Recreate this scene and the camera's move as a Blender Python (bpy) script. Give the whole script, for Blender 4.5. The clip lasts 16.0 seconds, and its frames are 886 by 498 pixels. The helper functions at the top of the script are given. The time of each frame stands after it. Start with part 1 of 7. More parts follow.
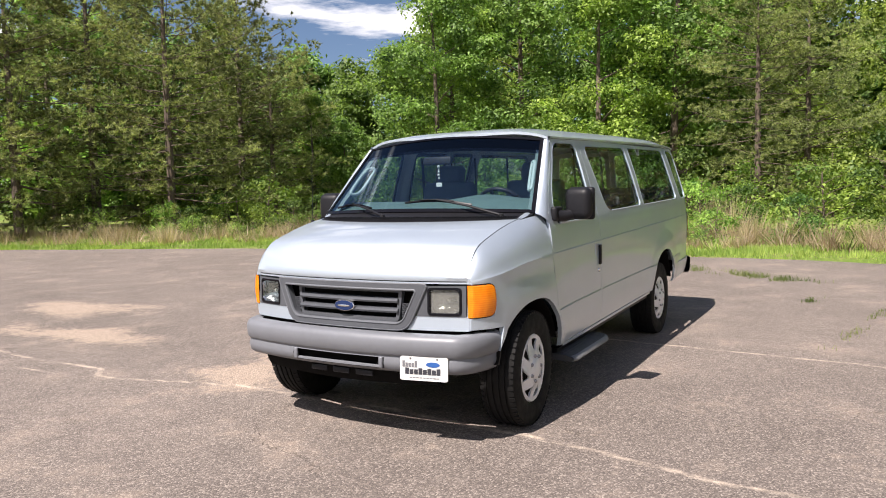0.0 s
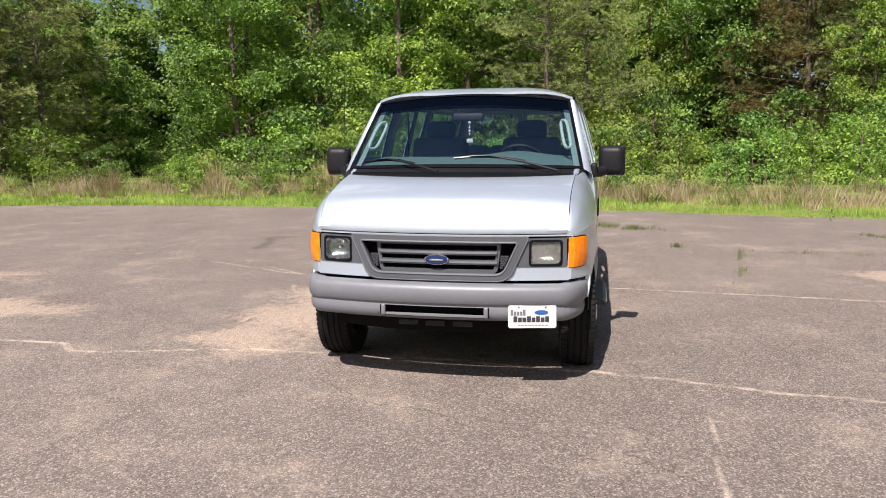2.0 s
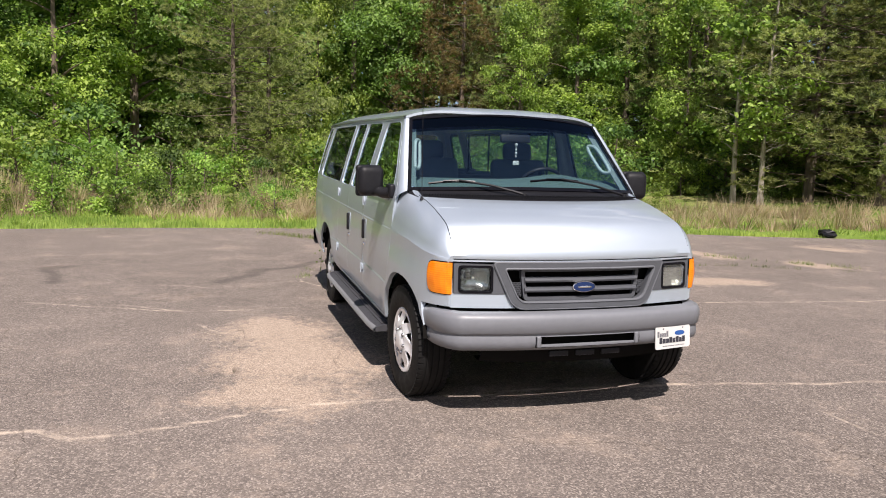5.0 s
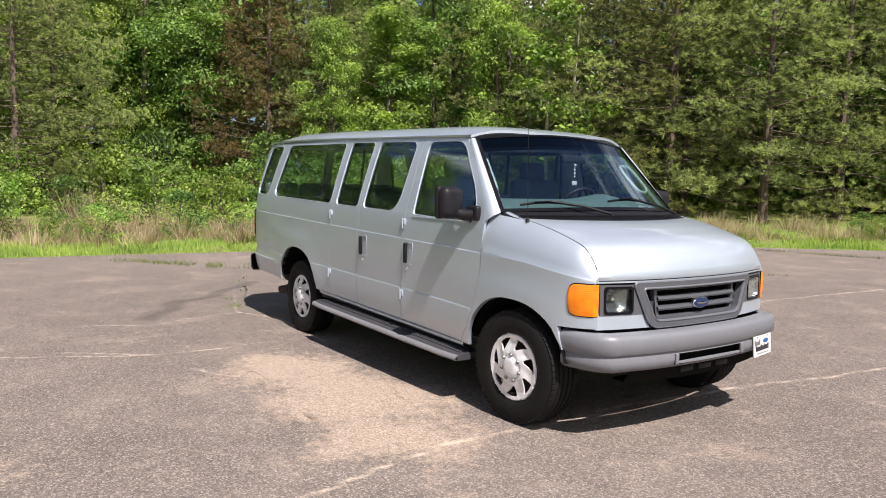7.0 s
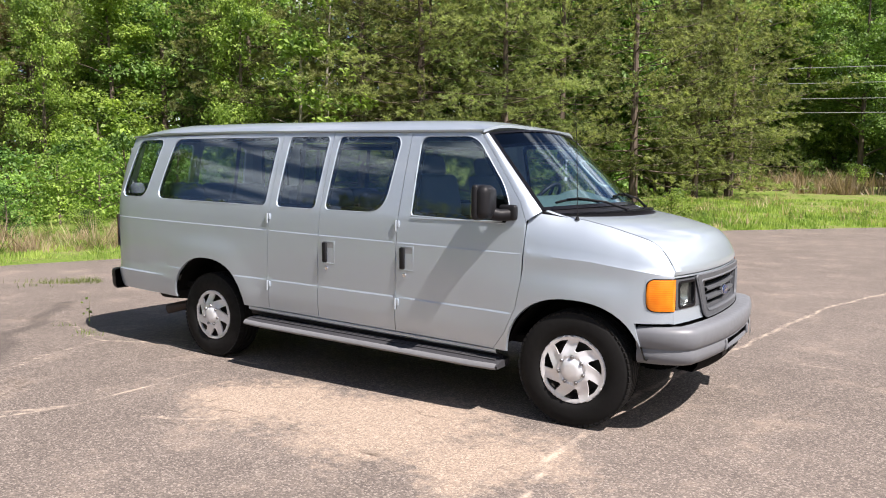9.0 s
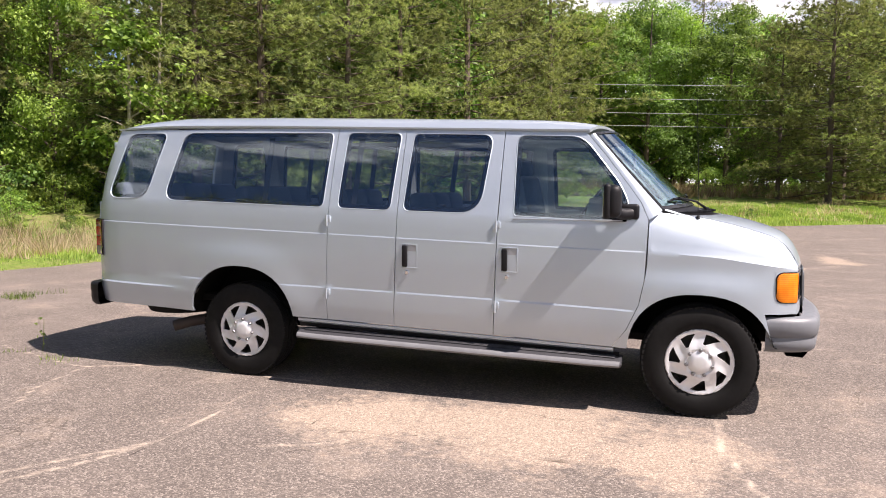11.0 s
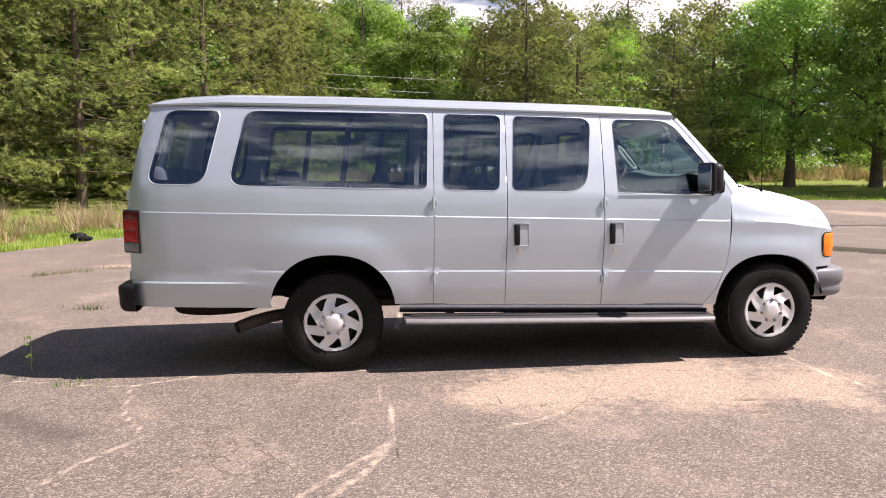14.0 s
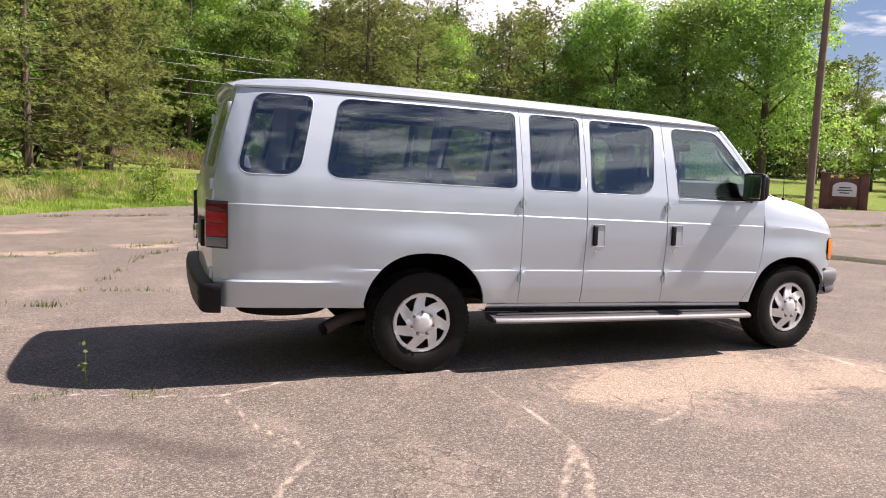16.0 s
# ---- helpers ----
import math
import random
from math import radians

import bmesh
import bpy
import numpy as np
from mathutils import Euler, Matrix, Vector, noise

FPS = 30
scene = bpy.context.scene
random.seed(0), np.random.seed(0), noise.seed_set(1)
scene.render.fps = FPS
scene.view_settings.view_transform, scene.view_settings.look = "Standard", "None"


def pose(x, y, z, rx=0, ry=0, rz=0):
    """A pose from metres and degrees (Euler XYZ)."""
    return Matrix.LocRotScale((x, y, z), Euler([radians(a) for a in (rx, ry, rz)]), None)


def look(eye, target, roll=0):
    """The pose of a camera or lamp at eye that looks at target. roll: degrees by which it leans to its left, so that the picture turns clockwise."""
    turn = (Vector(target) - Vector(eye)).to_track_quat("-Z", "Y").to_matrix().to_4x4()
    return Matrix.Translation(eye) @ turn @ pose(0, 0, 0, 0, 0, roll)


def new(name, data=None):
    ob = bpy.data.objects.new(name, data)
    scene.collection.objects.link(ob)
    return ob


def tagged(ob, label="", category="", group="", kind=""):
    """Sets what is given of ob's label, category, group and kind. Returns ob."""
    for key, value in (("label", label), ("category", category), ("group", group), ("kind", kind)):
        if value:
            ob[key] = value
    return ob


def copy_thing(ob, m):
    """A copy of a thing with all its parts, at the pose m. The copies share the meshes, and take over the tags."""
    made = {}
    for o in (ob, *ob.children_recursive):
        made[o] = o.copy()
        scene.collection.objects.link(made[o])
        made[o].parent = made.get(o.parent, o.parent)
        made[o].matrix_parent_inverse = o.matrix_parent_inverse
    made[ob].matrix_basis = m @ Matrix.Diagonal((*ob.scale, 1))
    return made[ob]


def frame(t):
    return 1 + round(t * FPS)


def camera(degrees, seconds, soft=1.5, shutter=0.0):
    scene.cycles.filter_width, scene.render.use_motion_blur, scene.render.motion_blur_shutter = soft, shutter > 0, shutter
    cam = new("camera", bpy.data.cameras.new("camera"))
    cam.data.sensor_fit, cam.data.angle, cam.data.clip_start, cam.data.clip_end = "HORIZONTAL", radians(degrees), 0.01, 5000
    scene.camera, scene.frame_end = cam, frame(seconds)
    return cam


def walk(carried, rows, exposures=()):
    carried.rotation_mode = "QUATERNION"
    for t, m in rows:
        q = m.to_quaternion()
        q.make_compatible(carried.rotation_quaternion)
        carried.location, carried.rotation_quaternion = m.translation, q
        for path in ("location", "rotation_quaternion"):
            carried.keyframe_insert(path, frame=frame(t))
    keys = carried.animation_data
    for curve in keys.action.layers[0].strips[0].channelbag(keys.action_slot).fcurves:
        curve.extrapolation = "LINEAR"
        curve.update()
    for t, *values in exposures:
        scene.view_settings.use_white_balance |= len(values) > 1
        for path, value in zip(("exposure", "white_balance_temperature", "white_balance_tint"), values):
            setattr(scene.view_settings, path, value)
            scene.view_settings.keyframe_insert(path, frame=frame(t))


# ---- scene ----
cam = camera(62.1, 16.0, soft=1.0)
PATH = [
    (0, (4.446, 2.91, 1.543), (2.722, 1.907, 1.394), -1.3),
    (0.5, (4.714, 2.493, 1.538), (2.892, 1.679, 1.4), -0.4),
    (1, (4.97, 2.02, 1.573), (3.096, 1.357, 1.351), -0.8),
    (1.5, (5.17, 1.505, 1.556), (3.265, 0.936, 1.336), -0.9),
    (2, (5.334, 1.008, 1.586), (3.396, 0.603, 1.305), -0.4),
    (2.5, (5.362, 0.507, 1.549), (3.394, 0.271, 1.286), 0.1),
    (3, (5.348, -0.033, 1.57), (3.358, -0.044, 1.368), 0.7),
    (3.5, (5.322, -0.587, 1.555), (3.332, -0.472, 1.387), -0.1),
    (4, (5.255, -1.173, 1.552), (3.278, -0.922, 1.392), 0.1),
    (4.5, (5.105, -1.696, 1.571), (3.162, -1.267, 1.375), 1.3),
    (5, (4.839, -2.212, 1.588), (2.941, -1.625, 1.36), 1.5),
    (5.2, (4.753, -2.409, 1.552), (2.887, -1.734, 1.309), 2.4),
    (7.3, (3.461, -4.367, 1.576), (1.935, -3.093, 1.36), 1.0),
    (7.5, (3.292, -4.521, 1.592), (1.859, -3.148, 1.34), 1.3),
    (8, (2.852, -4.844, 1.587), (1.467, -3.421, 1.355), 0.9),
    (8.5, (2.348, -5.13, 1.562), (1.091, -3.586, 1.372), 0.0),
    (9, (1.847, -5.37, 1.584), (0.763, -3.699, 1.404), 0.2),
    (9.2, (1.641, -5.473, 1.567), (0.616, -3.762, 1.425), -0.3),
    (11.3, (-0.505, -6.241, 1.511), (-1.038, -4.319, 1.36), -0.5),
    (11.5, (-0.71, -6.303, 1.481), (-1.197, -4.368, 1.345), -1.4),
    (12, (-1.248, -6.454, 1.466), (-1.537, -4.48, 1.325), -0.8),
    (12.5, (-1.737, -6.521, 1.427), (-2.001, -4.544, 1.282), -0.3),
    (13, (-2.279, -6.565, 1.463), (-2.317, -4.569, 1.336), -0.2),
    (13.5, (-2.801, -6.607, 1.474), (-2.697, -4.614, 1.34), 0.6),
    (14, (-3.306, -6.547, 1.467), (-3.077, -4.569, 1.276), -0.5),
    (14.5, (-3.858, -6.512, 1.502), (-3.47, -4.567, 1.248), -0.3),
    (15, (-4.353, -6.37, 1.503), (-3.852, -4.446, 1.29), -0.2),
    (15.5, (-4.875, -6.237, 1.506), (-4.238, -4.353, 1.293), -0.4),
    (16, (-5.319, -6.0, 1.515), (-4.598, -4.147, 1.299), 2.0),
]
walk(cam, [(t, look(a, b, r)) for t, a, b, r in PATH], [(0, 0.86, 6560, 17), (4, 0.58, 6580, 18), (9, 0.89, 6520, 16.5), (12.5, 0.99, 6860, 24.5), (16, 0.87, 6800, 23.5)])

# ---------- world, sun, exposure ----------
SUN_TO = Vector((0.70, -0.13, 1.0)).normalized()
world = bpy.data.worlds.new("sky_world")
scene.world = world
world.use_nodes = True
wn, wl = world.node_tree.nodes, world.node_tree.links
wn.clear()
w_out = wn.new("ShaderNodeOutputWorld")
w_bg = wn.new("ShaderNodeBackground")
w_sky = wn.new("ShaderNodeTexSky")
w_sky.sky_type = "NISHITA"
w_sky.sun_disc = False
w_sky.sun_elevation = math.asin(SUN_TO.z)
w_sky.sun_rotation = math.atan2(SUN_TO.x, SUN_TO.y)
w_sky.air_density, w_sky.dust_density, w_sky.ozone_density = 1.0, 0.6, 1.2
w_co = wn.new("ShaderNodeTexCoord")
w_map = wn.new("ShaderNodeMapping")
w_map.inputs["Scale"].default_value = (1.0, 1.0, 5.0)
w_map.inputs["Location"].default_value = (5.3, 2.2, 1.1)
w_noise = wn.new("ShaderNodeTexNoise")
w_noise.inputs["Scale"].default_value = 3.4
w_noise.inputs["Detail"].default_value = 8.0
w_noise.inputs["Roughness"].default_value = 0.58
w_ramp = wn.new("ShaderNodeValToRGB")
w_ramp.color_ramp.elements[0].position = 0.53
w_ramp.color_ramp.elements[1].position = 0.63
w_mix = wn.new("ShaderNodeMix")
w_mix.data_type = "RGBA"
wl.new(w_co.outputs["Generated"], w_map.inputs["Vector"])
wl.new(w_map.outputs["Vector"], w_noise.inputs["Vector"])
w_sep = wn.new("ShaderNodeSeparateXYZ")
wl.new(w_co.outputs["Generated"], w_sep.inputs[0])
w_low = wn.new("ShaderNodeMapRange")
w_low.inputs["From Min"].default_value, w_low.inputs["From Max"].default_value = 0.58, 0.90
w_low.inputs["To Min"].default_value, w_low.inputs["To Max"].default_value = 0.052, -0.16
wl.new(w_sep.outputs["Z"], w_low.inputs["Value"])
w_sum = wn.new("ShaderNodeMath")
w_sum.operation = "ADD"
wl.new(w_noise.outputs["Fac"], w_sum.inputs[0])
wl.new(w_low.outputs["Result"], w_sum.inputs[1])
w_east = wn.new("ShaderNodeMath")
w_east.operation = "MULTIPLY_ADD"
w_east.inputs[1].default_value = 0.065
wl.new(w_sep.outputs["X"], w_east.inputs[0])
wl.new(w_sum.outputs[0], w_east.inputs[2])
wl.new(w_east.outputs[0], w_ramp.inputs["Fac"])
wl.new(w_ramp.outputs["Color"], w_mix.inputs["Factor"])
w_tint = wn.new("ShaderNodeMix")
w_tint.data_type, w_tint.blend_type = "RGBA", "MULTIPLY"
w_tint.inputs["Factor"].default_value = 1.0
w_tint.inputs["B"].default_value = (1.10, 1.20, 1.34, 1.0)
wl.new(w_sky.outputs["Color"], w_tint.inputs["A"])
wl.new(w_tint.outputs["Result"], w_mix.inputs["A"])
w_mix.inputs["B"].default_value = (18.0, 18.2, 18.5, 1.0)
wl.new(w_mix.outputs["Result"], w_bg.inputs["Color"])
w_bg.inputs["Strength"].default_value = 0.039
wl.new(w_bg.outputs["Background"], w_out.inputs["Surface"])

sun = new("sun", bpy.data.lights.new("sun", "SUN"))
sun.data.energy, sun.data.angle, sun.data.color = 5.0, radians(0.53), (1.0, 0.95, 0.87)
sun.matrix_world = look(SUN_TO * 60, (0, 0, 0))


# ---------- node and material helpers ----------
def mat_base(name):
    m = bpy.data.materials.new(name)
    m.use_nodes = True
    nt = m.node_tree
    return m, nt, nt.nodes["Principled BSDF"], nt.nodes["Material Output"]


def nd(nt, kind, **sockets):
    n = nt.nodes.new(kind)
    for key, value in sockets.items():
        n.inputs[key.replace("_", " ")].default_value = value
    return n


def rgba(c):
    return (c[0], c[1], c[2], 1.0)


def ramp(nt, fac, stops):
    r = nt.nodes.new("ShaderNodeValToRGB")
    els = r.color_ramp.elements
    while len(els) < len(stops):
        els.new(0.5)
    for e, (p, c) in zip(els, stops):
        e.position, e.color = p, rgba(c) if len(c) == 3 else c
    nt.links.new(fac, r.inputs["Fac"])
    return r.outputs["Color"]


def mixc(nt, fac, a, b, mode="MIX"):
    m = nt.nodes.new("ShaderNodeMix")
    m.data_type, m.blend_type = "RGBA", mode
    for socket, v in (("Factor", fac), ("A", a), ("B", b)):
        if isinstance(v, (int, float)):
            m.inputs[socket].default_value = v
        elif isinstance(v, tuple):
            m.inputs[socket].default_value = rgba(v)
        else:
            nt.links.new(v, m.inputs[socket])
    return m.outputs["Result"]


def mth(nt, op, a, b=0.0, c=None, clamp=False):
    m = nt.nodes.new("ShaderNodeMath")
    m.operation, m.use_clamp = op, clamp
    for i, v in enumerate((a, b) if c is None else (a, b, c)):
        if isinstance(v, (int, float)):
            m.inputs[i].default_value = v
        else:
            nt.links.new(v, m.inputs[i])
    return m.outputs[0]


def noise_tex(nt, scale, detail=4.0, rough=0.55, space="Object", stretch=None):
    co = nt.nodes.new("ShaderNodeTexCoord").outputs[space]
    if stretch:
        mp = nt.nodes.new("ShaderNodeMapping")
        mp.inputs["Scale"].default_value = stretch
        nt.links.new(co, mp.inputs["Vector"])
        co = mp.outputs["Vector"]
    n = nd(nt, "ShaderNodeTexNoise", Scale=scale, Detail=detail, Roughness=rough)
    nt.links.new(co, n.inputs["Vector"])
    return n.outputs["Fac"]


def bump(nt, height, strength, dist, bsdf):
    b = nd(nt, "ShaderNodeBump", Strength=strength, Distance=dist)
    nt.links.new(height, b.inputs["Height"])
    nt.links.new(b.outputs["Normal"], bsdf.inputs["Normal"])


def plain(name, colour, rough=0.5, metal=0.0, vary=0.15, scale=14.0, relief=0.0, spec=0.5, coat=0.0):
    """A surface with two scales of tone variation and uneven gloss."""
    m, nt, b, _ = mat_base(name)
    big, small = noise_tex(nt, scale * 0.12, 3), noise_tex(nt, scale, 6)
    both = mth(nt, "ADD", mth(nt, "MULTIPLY", big, 0.6), mth(nt, "MULTIPLY", small, 0.4))
    lo, hi = [c * (1 - vary) for c in colour], [min(1, c * (1 + vary)) for c in colour]
    nt.links.new(ramp(nt, both, [(0.3, lo), (0.7, hi)]), b.inputs["Base Color"])
    r = ramp(nt, small, [(0.3, (rough * 0.85,) * 3), (0.7, (min(1, rough * 1.15),) * 3)])
    nt.links.new(r, b.inputs["Roughness"])
    b.inputs["Metallic"].default_value = metal
    b.inputs["Specular IOR Level"].default_value = spec
    b.inputs["Coat Weight"].default_value = coat
    b.inputs["Coat Roughness"].default_value = 0.04
    if relief:
        bump(nt, small, 0.5, relief, b)
    return m


def glass_mat(name, tint, gloss=0.04, haze=0.0):
    """Thin pane: tinted see-through with a mirror sheen that grows at low angles."""
    m, nt, b, out = mat_base(name)
    nt.nodes.remove(b)
    tr = nd(nt, "ShaderNodeBsdfTransparent", Color=rgba(tint))
    gl = nd(nt, "ShaderNodeBsdfGlossy", Color=(0.80, 0.92, 1.0, 1), Roughness=0.012)
    lw = nd(nt, "ShaderNodeLayerWeight", Blend=0.5)
    fac = mth(nt, "ADD", gloss, mth(nt, "MULTIPLY", mth(nt, "POWER", lw.outputs["Facing"], 5.0), 1.0 - gloss))
    mx = nt.nodes.new("ShaderNodeMixShader")
    nt.links.new(fac, mx.inputs["Fac"])
    nt.links.new(tr.outputs[0], mx.inputs[1])
    nt.links.new(gl.outputs[0], mx.inputs[2])
    if haze:
        df = nd(nt, "ShaderNodeBsdfDiffuse", Color=(0.5, 0.5, 0.48, 1))
        m2 = nt.nodes.new("ShaderNodeMixShader")
        nt.links.new(mth(nt, "MULTIPLY", noise_tex(nt, 5.0, 5), haze), m2.inputs["Fac"])
        nt.links.new(mx.outputs[0], m2.inputs[1])
        nt.links.new(df.outputs[0], m2.inputs[2])
        mx = m2
    nt.links.new(mx.outputs[0], out.inputs["Surface"])
    return m


def lens_mat(name, colour, ribs=0.0, trans=0.6):
    m, nt, b, _ = mat_base(name)
    b.inputs["Base Color"].default_value = rgba(colour)
    b.inputs["Roughness"].default_value = 0.08
    b.inputs["Transmission Weight"].default_value = trans
    b.inputs["IOR"].default_value = 1.49
    if ribs:
        w = nd(nt, "ShaderNodeTexWave", Scale=ribs, Distortion=0.0)
        w.bands_direction = "Z"
        nt.links.new(nt.nodes.new("ShaderNodeTexCoord").outputs["Object"], w.inputs["Vector"])
        bump(nt, w.outputs["Fac"], 0.15, 0.002, b)
        deep = tuple(c * k for c, k in zip(colour, (0.85, 0.6, 0.5)))
        blot = mth(nt, "ADD", mth(nt, "MULTIPLY", w.outputs["Fac"], 0.22), mth(nt, "MULTIPLY", noise_tex(nt, 16.0, 2), 0.78))
        nt.links.new(ramp(nt, blot, [(0.25, deep), (0.75, colour)]), b.inputs["Base Color"])
    return m


def paint_mat():
    m, nt, b, _ = mat_base("silver_paint")
    fleck = nd(nt, "ShaderNodeTexVoronoi", Scale=900.0)
    nt.links.new(nt.nodes.new("ShaderNodeTexCoord").outputs["Object"], fleck.inputs["Vector"])
    dust = noise_tex(nt, 3.0, 6, 0.6)
    base = ramp(nt, fleck.outputs["Distance"], [(0.0, (0.560, 0.638, 0.715)), (0.7, (0.490, 0.563, 0.635))])
    col = mixc(nt, mth(nt, "MULTIPLY", dust, 0.10), base, (0.40, 0.38, 0.36))
    nt.links.new(col, b.inputs["Base Color"])
    b.inputs["Metallic"].default_value = 0.62
    nt.links.new(ramp(nt, dust, [(0.3, (0.44,) * 3), (0.7, (0.50,) * 3)]), b.inputs["Roughness"])
    b.inputs["Coat Weight"].default_value = 0.8
    b.inputs["Coat Roughness"].default_value = 0.035
    return m


PAINT = paint_mat()
BUMPER_GREY = plain("bumper_grey", (0.155, 0.162, 0.178), 0.45, vary=0.08, scale=30)
GRILLE_GREY = plain("grille_grey", (0.075, 0.080, 0.090), 0.42, vary=0.1, scale=30)
# grille grey made paler: the lit look of the bevel is put into colour
GRILLE_RIM = plain("grille_rim_grey", (0.12, 0.127, 0.14), 0.38, vary=0.1, scale=30)
BLACK_PLASTIC = plain("black_plastic", (0.010, 0.010, 0.012), 0.50, vary=0.3, scale=60, relief=0.001, spec=0.25)
RUBBER_SEAL = plain("rubber_seal", (0.006, 0.006, 0.008), 0.25, vary=0.2, spec=0.15)
TYRE_RUBBER = plain("tyre_rubber", (0.006, 0.0058, 0.0058), 0.75, vary=0.35, scale=22, relief=0.001, spec=0.25)
COVER_SILVER = plain("wheel_cover_silver", (0.72, 0.73, 0.75), 0.34, metal=0.3, vary=0.06, scale=30)
NUT_STEEL = plain("nut_steel", (0.30, 0.30, 0.31), 0.3, metal=0.9, vary=0.15)
CHROME = plain("chrome", (0.75, 0.75, 0.76), 0.12, metal=1.0, vary=0.05)
STEEL_DARK = plain("dark_steel", (0.06, 0.055, 0.05), 0.6, metal=0.5, vary=0.4, scale=20, relief=0.002)
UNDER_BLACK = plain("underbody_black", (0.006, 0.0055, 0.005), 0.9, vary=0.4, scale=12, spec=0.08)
RUST = plain("rusty_pipe", (0.045, 0.034, 0.028), 0.7, metal=0.4, vary=0.4, scale=25, relief=0.002)
BOARD_RUBBER = plain("running_board_rubber", (0.03, 0.03, 0.033), 0.6, vary=0.25, scale=40, relief=0.002)
# silver edge strip, its tone also carrying the sunlight on the lip
BOARD_LIP = plain("running_board_edge", (0.17, 0.172, 0.18), 0.5, vary=0.12, scale=30)
# dark tread, with the body's shade on the board's top mixed into the colour
BOARD_ALU = plain("running_board_plastic", (0.04, 0.04, 0.045), 0.6, metal=0.0, vary=0.1, scale=40)
# body silver darkened: the shade in the handle recess is put into its colour
CUP_SHADE = plain("shaded_cup_paint", (0.36, 0.38, 0.41), 0.4, metal=0.4, vary=0.06)
TRIM_GREY = plain("interior_trim", (0.42, 0.44, 0.45), 0.6, vary=0.1)
TRIM_LIGHT = plain("interior_light_trim", (0.075, 0.115, 0.11), 0.5, vary=0.08)
DASH_GREEN = plain("dashboard_vinyl", (0.06, 0.10, 0.092), 0.65, vary=0.1, scale=80, relief=0.001)
SEAT_CLOTH = plain("seat_cloth", (0.075, 0.085, 0.11), 0.9, vary=0.2, scale=60, relief=0.002)
BELT_BLACK = plain("belt_webbing", (0.02, 0.022, 0.03), 0.8, vary=0.2)
PILLAR_PALE = plain("pale_pillar", (0.50, 0.53, 0.54), 0.6, vary=0.08)
INK_GREY = plain("grey_ink", (0.16, 0.16, 0.17), 0.5, vary=0.1)
HANDLE_PALE = plain("pale_handle", (0.26, 0.32, 0.31), 0.5, vary=0.08)
WHITE_PLASTIC = plain("white_plastic", (0.72, 0.72, 0.70), 0.5, vary=0.05)
PLATE_WHITE = plain("plate_white", (0.60, 0.60, 0.585), 0.45, vary=0.06)
TAG_GREY = plain("tag_card", (0.40, 0.41, 0.40), 0.6, vary=0.1)
BLUE_OVAL = plain("blue_enamel", (0.006, 0.022, 0.085), 0.2, vary=0.1, coat=0.5)
INK = plain("dark_ink", (0.03, 0.03, 0.04), 0.5, vary=0.1)
INK_BLUE = plain("blue_ink", (0.02, 0.09, 0.30), 0.5, vary=0.1)
AMBER = lens_mat("amber_lens", (1.0, 0.31, 0.010), 24.0, 0.15)
RED_LENS = lens_mat("red_lens", (0.115, 0.006, 0.012), 0.0, 0.0)
BRAKE_LENS = lens_mat("brake_lens_red", (0.42, 0.010, 0.020), 90.0, 0.0)
SMOKED_LENS = plain("smoked_lens", (0.20, 0.19, 0.195), 0.15, vary=0.1, coat=0.5)
LAMP_HOUSING = plain("lamp_housing", (0.03, 0.022, 0.024), 0.3, vary=0.1, coat=0.3)
CLEAR_LENS = lens_mat("clear_lens", (0.90, 0.91, 0.88), 0.0, 0.92)
GLASS_TINT = glass_mat("tinted_glass", (0.84, 0.88, 0.91), 0.085)
GLASS_CAB = glass_mat("cab_glass", (0.86, 0.92, 0.91), 0.082)
GLASS_SCREEN = glass_mat("windscreen_glass", (0.82, 0.92, 0.96), 0.065)
GLASS_BAND = glass_mat("shade_band_glass", (0.05, 0.065, 0.14), 0.045)
GLASS_FADE = glass_mat("shade_fade_glass", (0.36, 0.42, 0.55), 0.045)
LAMP_GLASS = glass_mat("lamp_glass", (0.86, 0.88, 0.86), 0.05)
LAMP_GLASS_HAZY = glass_mat("hazy_lamp_glass", (0.62, 0.62, 0.56), 0.05, haze=0.32)


# ---------- mesh helpers ----------
def finish(bm, angle=38.0):
    bm.normal_update()
    lim = radians(angle)
    for f in bm.faces:
        f.smooth = True
    for e in bm.edges:
        e.smooth = len(e.link_faces) == 2 and e.calc_face_angle(0.0) < lim
    return bm


def mesh_of(name, bm, mats, angle=38.0):
    finish(bm, angle)
    me = bpy.data.meshes.new(name)
    bm.to_mesh(me)
    bm.free()
    for m in mats if isinstance(mats, (list, tuple)) else [mats]:
        me.materials.append(m)
    return me


def part(name, bm, mats, parent=None, label="", angle=38.0):
    ob = new(name, mesh_of(name, bm, mats, angle))
    ob.parent = parent
    if label:
        tagged(ob, label)
    return ob


def part_np(name, verts, faces, mats, parent=None, label="", smooth=False):
    me = bpy.data.meshes.new(name)
    me.from_pydata(verts, [], faces)
    for m in mats if isinstance(mats, (list, tuple)) else [mats]:
        me.materials.append(m)
    if smooth:
        me.shade_smooth()
    ob = new(name, me)
    ob.parent = parent
    if label:
        tagged(ob, label)
    return ob


def thing(name, label, category, group="", at=None):
    e = tagged(new(name), label, category, group)
    e.empty_display_size = 0.2
    if at is not None:
        e.matrix_world = at
    return e


